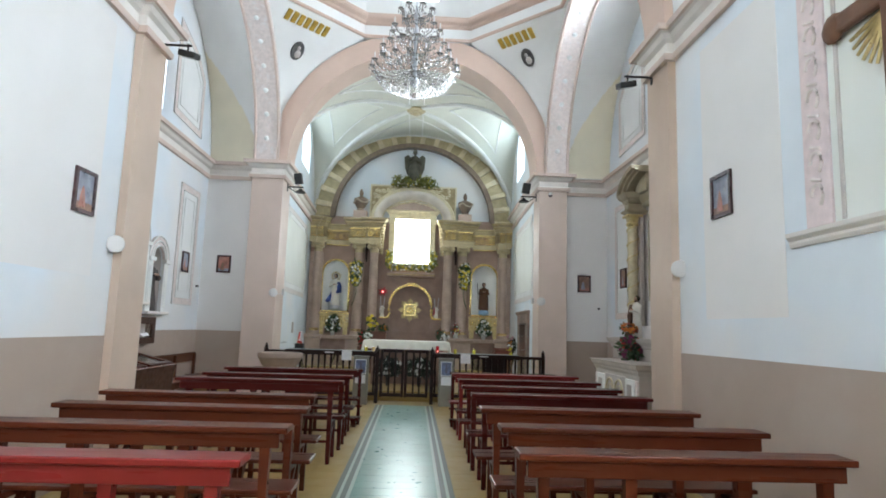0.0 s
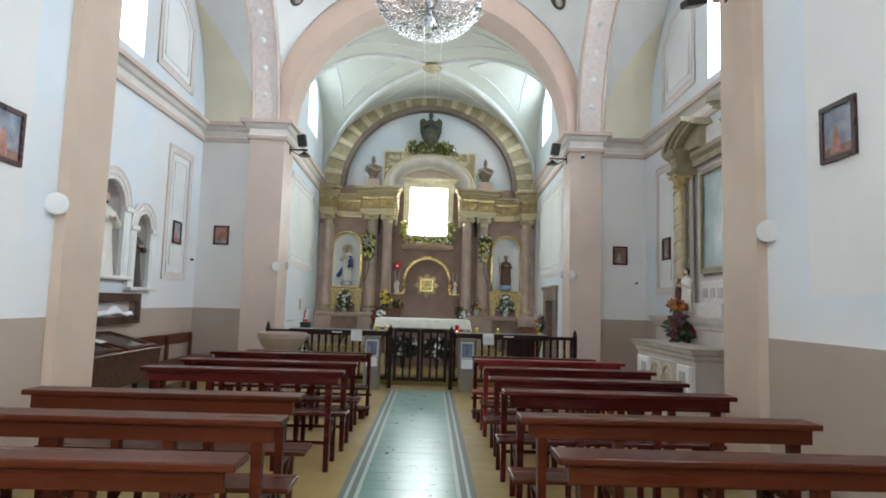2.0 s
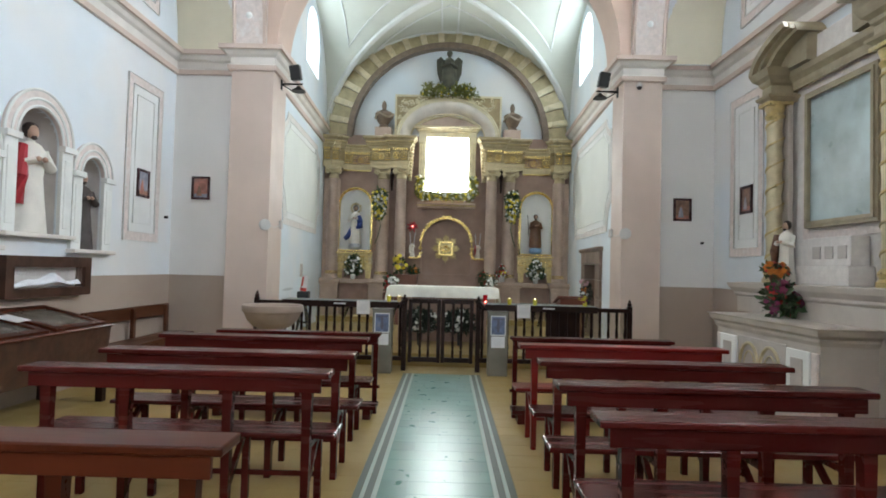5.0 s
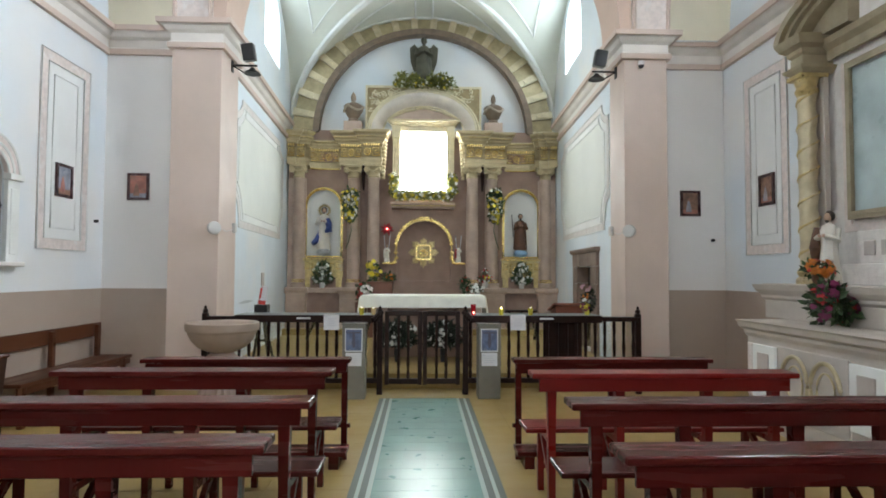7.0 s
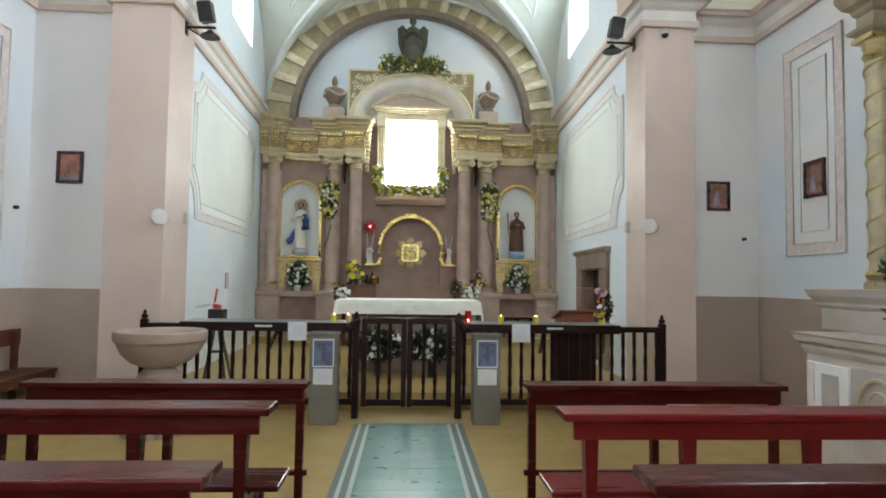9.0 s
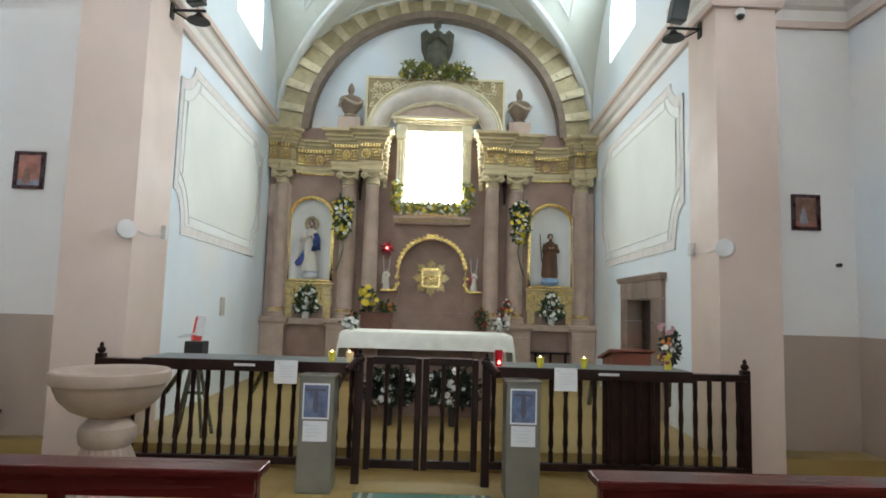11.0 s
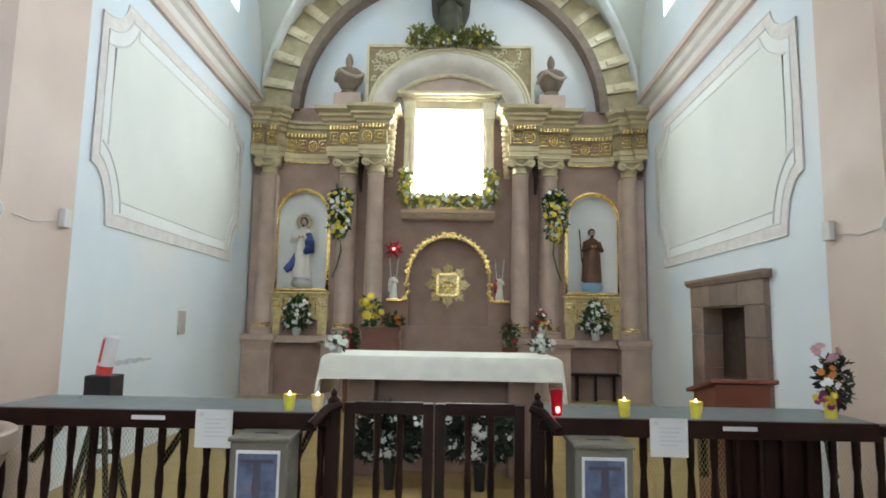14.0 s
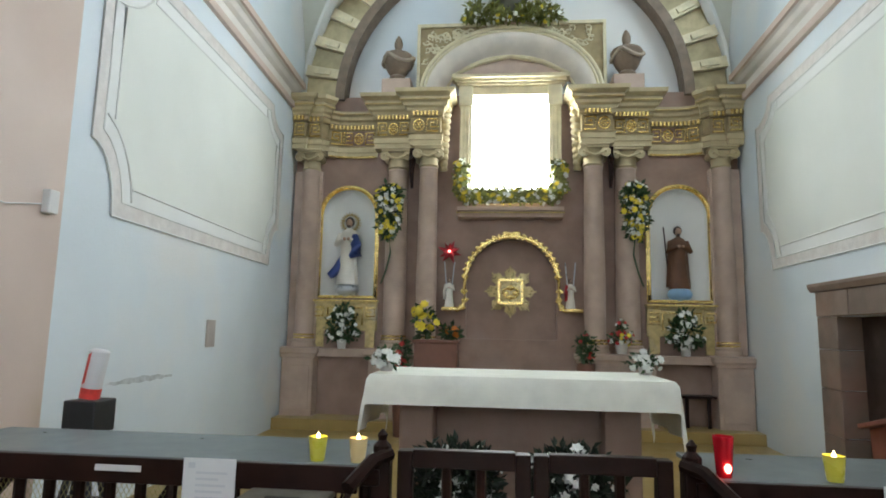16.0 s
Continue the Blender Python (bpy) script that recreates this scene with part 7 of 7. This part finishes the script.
for s in (-1, 1):
    k = thing("bracket_speaker", (s * XPS[s], 13.3, 4.5), "black loudspeaker and floodlight on a bracket", "loudspeaker", "bracket loudspeakers")
    part("bracket", tube(B(), [(0, 0, 0.1), (-s * 0.36, 0, 0.1)], 0.016, 6), IRON, k)
    part("bracket", tube(B(), [(0, 0, 0.1), (-s * 0.2, 0, -0.02), (-s * 0.36, 0, 0.02)], 0.01, 6), IRON, k)
    part("wall_plate", box(B(), *sorted((0, -s * 0.015)), -0.04, 0.04, 0.0, 0.18, 0.003), IRON, k)
    bm = B()
    box(bm, -0.085, 0.085, -0.08, 0.08, 0.0, 0.24, 0.012)
    xform(bm, Matrix.Translation((-s * 0.26, 0, 0.17)) @ Matrix.Rotation(s * 0.15, 4, "Y") @ Matrix.Rotation(0.15, 4, "X"))
    part("cabinet", bm, BLACK, k)
    bm = B()
    lathe(bm, [(0.12, 0), (0.11, 0.02), (0.05, 0.06), (0.03, 0.09)], (-s * 0.3, -0.02, -0.03), 18)
    part("floodlight", bm, IRON, k, smooth=True)
    f = thing("floodlight", (s * PIL, 6.84, 4.74 if s < 0 else 4.64), "black floodlight on an iron arm", "floodlight", "nave floodlights")
    part("wall_plate", box(B(), *sorted((0, -s * 0.012)), -0.025, 0.025, -0.06, 0.08, 0.003), IRON, f)
    part("arm", tube(B(), [(0, 0, 0.03), (-s * 0.34, 0, 0.03)], 0.014, 6), IRON, f)
    part("yoke", tube(B(), [(-s * 0.3, 0, 0.05), (-s * 0.3, 0, -0.04)], 0.012, 6), IRON, f)
    bm = B()
    box(bm, -0.1, 0.1, -0.09, 0.09, -0.035, 0.035, 0.01)
    xform(bm, Matrix.Translation((-s * 0.32, 0, -0.08)) @ Matrix.Rotation(-s * 0.2, 4, "Y") @ Matrix.Rotation(0.25, 4, "X"))
    part("lamp_housing", bm, IRON, f)
    bm = B()
    box(bm, -0.08, 0.08, -0.07, 0.07, -0.04, -0.037)
    xform(bm, Matrix.Translation((-s * 0.32, 0, -0.08)) @ Matrix.Rotation(-s * 0.2, 4, "Y") @ Matrix.Rotation(0.25, 4, "X"))
    part("lamp_glass", bm, material("lamp_glass", (0.3, 0.32, 0.22), 0.1, bump=0), f)
sc = thing("security_camera", (3.08, YFS[1], 4.58), "small white dome camera on the pier", "camera")
part("mount", box(B(), -0.03, 0.03, -0.07, 0, 0.0, 0.05, 0.006), WHITEPLASTIC, sc)
part("dome", ball(B(), (0, -0.06, -0.02), 0.042, 2), BLACK, sc, smooth=True)
part("body", lathe(B(), [(0.04, -0.02), (0.045, 0.02), (0.03, 0.05)], (0, -0.06, 0), 14), WHITEPLASTIC, sc, smooth=True)
for x, y, z, s in ((-TRX, 12.93, 2.28, -1), (4.3, YTS[1], 2.1, 1)):
    d = thing("cable_outlet", (x, y, z), "small dark cable outlet in the wall", "outlet", "cable outlets")
    part("stub", tube(B(), [(0, 0, 0), (0.05, 0, 0)] if s < 0 else [(0, 0, 0), (0, -0.05, 0)], 0.022, 8), IRON, d)

# ---- relief and cross on the east nave wall ----
rl = thing("wall_shrine", (NAVE, 3.3, 2.3), "stucco-framed cross panel with a moulded ledge on the nave wall", "wall shrine")
bm = B()
moulding(bm, [(0, 1.12, 0.0), (0, -1.12, 0.0)], [(-0.01, -0.06), (0.015, -0.06), (0.025, -0.03), (0.025, -0.01), (0.05, 0.02), (0.055, 0.05), (-0.01, 0.05)])
part("ledge", bm, CORNICE_WHITE, rl)
for y in (0.77, -0.77):
    part("pink_strip", box(B(), -0.02, 0, y - 0.14, y + 0.14, 0.06, 2.3, 0.004), material("pale_pink_stucco", (0.72, 0.6, 0.59), 0.7, vary=0.08, scale=10, bump=0.4), rl)
    for k in range(9):
        bm = B()
        z = 0.28 + 0.24 * k
        tube(bm, [(-0.025, y + 0.06 * math.cos(a), z + 0.08 * math.sin(a)) for a in (2 * math.pi * i / 12 for i in range(9))], 0.014, 5)
        tube(bm, [(-0.025, y - 0.05, z + 0.1), (-0.025, y + 0.05, z + 0.13)], 0.014, 5)
        part("leaf_relief", bm, STUCCO, rl, "", True)
    part("thin_bead", tube(B(), [(-0.012, y * 0.68, 0.07), (-0.012, y * 0.68, 2.3)], 0.018, 6), GREYSTONE, rl)
part("field", box(B(), -0.008, 0, -0.62, 0.62, 0.06, 2.3), PANELFIELD, rl)
cr = thing("wall_cross", (NAVE - 0.05, 3.28, 2.45), "dark wooden cross with gilded rays hung on the nave wall", "cross")
part("upright", box(B(), -0.03, 0.03, -0.06, 0.06, 0.0, 1.75, 0.01), BROWN, cr)
part("crossbeam", box(B(), -0.03, 0.03, -0.5, 0.5, 1.18, 1.32, 0.02), BROWN, cr)
for e in (-1, 1):
    part("finial", ball(B(), (0, e * 0.5, 1.25), 0.11, 2, 0.4, 1, 1), BROWN, cr, "", True)
for k in range(7):
    for e in (-1, 1):
        a = math.radians(12 + 11 * k)
        part("ray", tube(B(), [(0, e * 0.08 * math.cos(a), 1.16 - 0.08 * math.sin(a)), (0, e * 0.36 * math.cos(a), 1.16 - 0.36 * math.sin(a))], [0.02, 0.012], 5), OLDGOLD, cr, "gilded ray")

# ---- pendentive medallions and lettering (names shown as bars) ----
OCHREGILT = material("ochre_gilt_letters", (0.5, 0.33, 0.06), 0.45, metal=0.3, vary=0.15, scale=14)
BRONZE = material("dark_medallion_bronze", (0.09, 0.085, 0.08), 0.5, vary=0.2, scale=12)


def pendentive_point(s, z, f):
    k = min(RA, max(half, math.sqrt(max(0, RO * RO - (z - SPR) ** 2))))
    a, b = Vector((s * k, CY + RA, z)), Vector((s * (RA + 0.03), CY + k, z))
    return a.lerp(b, f) + Vector((s, 1, 0)).normalized() * 0.1 * math.sin(math.pi * f) * (1 - (z - SPR) / (ZO - SPR))


def on_pendentive(s, z, f, lift=0.0):
    p = pendentive_point(s, z, f)
    side = ((pendentive_point(s, z, f + 0.05) - pendentive_point(s, z, f - 0.05)) * s).normalized()
    up = pendentive_point(s, z + 0.05, f) - pendentive_point(s, z - 0.05, f)
    nrm = side.cross(up).normalized()
    up = nrm.cross(side)
    m = Matrix((side, up, nrm)).transposed().to_4x4()
    return Matrix.Translation(p + nrm * lift) @ m


for s, zm, fm, zl, fl_, nbar in ((-1, 7.4, 0.56, 7.84, 0.58, 7), (1, 7.52, 0.48, 7.84, 0.46, 6)):
    md = thing("medallion", (0, 0, 0), "oval dark medallion with pale relief on the pendentive", "medallion", "pendentive medallions")
    md.matrix_basis = on_pendentive(s, zm, fm)
    part("oval", lathe(B(), [(0.2, -0.04), (0.2, 0.02), (0.19, 0.04), (0.16, 0.035), (0.001, 0.03)], (0, 0, 0), 24, 0.72, 1.05), BRONZE, md, smooth=True)
    bm = B()
    ball(bm, (0.0, 0.07, 0.045), 0.05, 2, 0.8, 1, 0.5)
    ball(bm, (0.02, -0.06, 0.04), 0.1, 2, 0.75, 0.9, 0.35)
    part("relief", bm, GREYSTONE, md, "pale relief", True)
    lt = thing("lettering", (0, 0, 0), "ochre gilt raised lettering on the pendentive", "lettering", "pendentive lettering")
    lt.matrix_basis = on_pendentive(s, zl, fl_)
    for k in range(nbar):
        x = (k - (nbar - 1) / 2) * 0.155
        part("letter_bar", box(B(), x - 0.05, x + 0.05, -0.12, 0.12, -0.05, 0.03, 0.004), OCHREGILT, lt)

# ---- chandelier ----
CRYSTAL = bpy.data.materials.new("crystal")
CRYSTAL.use_nodes = True
cb = CRYSTAL.node_tree.nodes["Principled BSDF"]
cb.inputs["Base Color"].default_value = (0.6, 0.57, 0.55, 1)
cb.inputs["Roughness"].default_value = 0.06
cb.inputs["Transmission Weight"].default_value = 0.75
cb.inputs["IOR"].default_value = 1.5
ca = thing("chandelier", (0, CY, 5.58), "large tiered crystal chandelier with many pendants", "chandelier")
part("stem", lathe(B(), [(0.05, 0.1), (0.09, 0.2), (0.03, 0.35), (0.06, 0.6), (0.025, 0.8), (0.06, 1.0), (0.025, 1.2), (0.05, 1.45), (0.015, 1.6), (0.015, 1.9)], (0, 0, 0), 12), SILVER, ca, smooth=True)
part("chain", tube(B(), [(0, 0, 1.9), (0, 0, 7.02)], 0.012, 6), IRON, ca)
chr_ = random.Random(3)
verts, faces = [], []
def gem(p, w, h):
    k = len(verts)
    x, y, z = p
    verts.extend([(x, y, z - h), (x + w, y, z), (x, y + w, z), (x - w, y, z), (x, y - w, z), (x, y, z + h * 0.6)])
    for i in range(4):
        faces.append((k, k + 1 + (i + 1) % 4, k + 1 + i))
        faces.append((k + 5, k + 1 + i, k + 1 + (i + 1) % 4))
tiers = [(0.74, 0.42, 18), (0.58, 0.75, 14), (0.42, 1.12, 10), (0.28, 1.5, 7)]
for r, z, n in tiers:
    for i in range(n):
        a = 2 * math.pi * i / n + z
        c, s = math.cos(a), math.sin(a)
        part("arm", tube(B(), [(0.04 * c, 0.04 * s, z - 0.05), (0.5 * r * c, 0.5 * r * s, z - 0.16), (0.88 * r * c, 0.88 * r * s, z - 0.1), (r * c, r * s, z)], 0.011, 5), CRYSTAL, ca, smooth=True)
        part("drip_pan", lathe(B(), [(0.012, z - 0.01), (0.06, z + 0.015), (0.055, z + 0.025)], (r * c, r * s, 0), 10), CRYSTAL, ca, smooth=True)
        part("candle_sleeve", lathe(B(), [(0.012, z + 0.02), (0.012, z + 0.12), (0.006, z + 0.15)], (r * c, r * s, 0), 7), PAPER, ca, smooth=True)
        for q in range(7):
            b = 2 * math.pi * q / 7
            gem((r * c + 0.055 * math.cos(b), r * s + 0.055 * math.sin(b), z - 0.04), 0.011, 0.035)
        for q in range(6):
            t = (q + 1) / 7
            gem((r * t * c, r * t * s, z - 0.12 - 0.12 * math.sin(math.pi * t)), 0.012, 0.03)
    for i in range(n * 5):
        a = 2 * math.pi * i / (n * 5)
        gem((r * 0.93 * math.cos(a), r * 0.93 * math.sin(a), z - 0.1 - 0.04 * math.sin(5 * a)), 0.01, 0.03)
# basket of strands below
for ring_i in range(9):
    q = ring_i / 8
    r = 0.66 * math.cos(q * 1.35)
    z = 0.3 - 0.3 * math.sin(q * 1.35)
    for i in range(int(60 * r) + 6):
        a = 2 * math.pi * i / (int(60 * r) + 6) + ring_i * 0.2
        gem((r * math.cos(a), r * math.sin(a), z), 0.014, 0.036)
for i in range(420):
    t = chr_.random()
    z = 0.3 + 1.25 * t
    r = (0.62 - 0.5 * t) * chr_.uniform(0.3, 1)
    a = chr_.uniform(0, 6.28)
    gem((r * math.cos(a), r * math.sin(a), z), 0.011, 0.03)
gm = raw("crystal_fringe", verts, faces, CRYSTAL, ca)
gm["kind"] = "stuff"
part("bottom_ball", ball(B(), (0, 0, -0.04), 0.05, 2), CRYSTAL, ca, smooth=True)

# ---- aisle tiles ----
TS = 0.25
tile_me = {}


def tile_mesh(w, d, mat):
    key = (round(w, 4), round(d, 4), mat.name)
    if key not in tile_me:
        bm = B()
        e = 0.0008
        lo = [bm.verts.new((x, y, -0.012)) for x, y in ((0, 0), (w, 0), (w, d), (0, d))]
        hi = [bm.verts.new((x, y, 0)) for x, y in ((e, e), (w - e, e), (w - e, d - e), (e, d - e))]
        bm.faces.new(hi)
        for i in range(4):
            bm.faces.new((lo[i], lo[(i + 1) % 4], hi[(i + 1) % 4], hi[i]))
        me = bpy.data.meshes.new("tile")
        bm.to_mesh(me)
        bm.free()
        me.materials.append(mat)
        tile_me[key] = me
    return tile_me[key]


def lay(x, y, w, d, mat, name="tile"):
    ob = new(name, tile_mesh(w, d, mat))
    ob.parent = floor
    ob.location = (x, y, random.uniform(-0.0002, 0.0002))


y = YE - TS
half_core = 0.405
while y > Y0:
    if y > -0.4:
        for i in range(4):
            lay(AX - half_core + i * (2 * half_core / 4) + 0.0006, y, 2 * half_core / 4 - 0.0012, TS - 0.0012, GREENTILE)
    y -= TS
bm = B()
box(bm, AX - half_core, AX + half_core, Y0, -0.45, -0.012, 0)
part("aisle_rest", bm, GREENTILE, floor)
bm = B()
box(bm, AX - half_core, AX + half_core, -0.45, YE, -0.0125, -0.0016)
part("aisle_bed", bm, material("green_grout", (0.13, 0.265, 0.228), 0.35, bump=0), floor)
for s in (-1, 1):
    x = AX + s * half_core
    for a, b, mat in ((0.0, 0.035, BORDER_L), (0.035, 0.085, BORDER_D), (0.085, 0.115, BORDER_L), (0.115, 0.165, BORDER_D)):
        x0, x1 = sorted((x + s * a, x + s * b))
        bm = B()
        box(bm, x0 + 0.0008, x1 - 0.0008, Y0, YE, -0.012, 0.0)
        part("border_strip", bm, mat, floor)
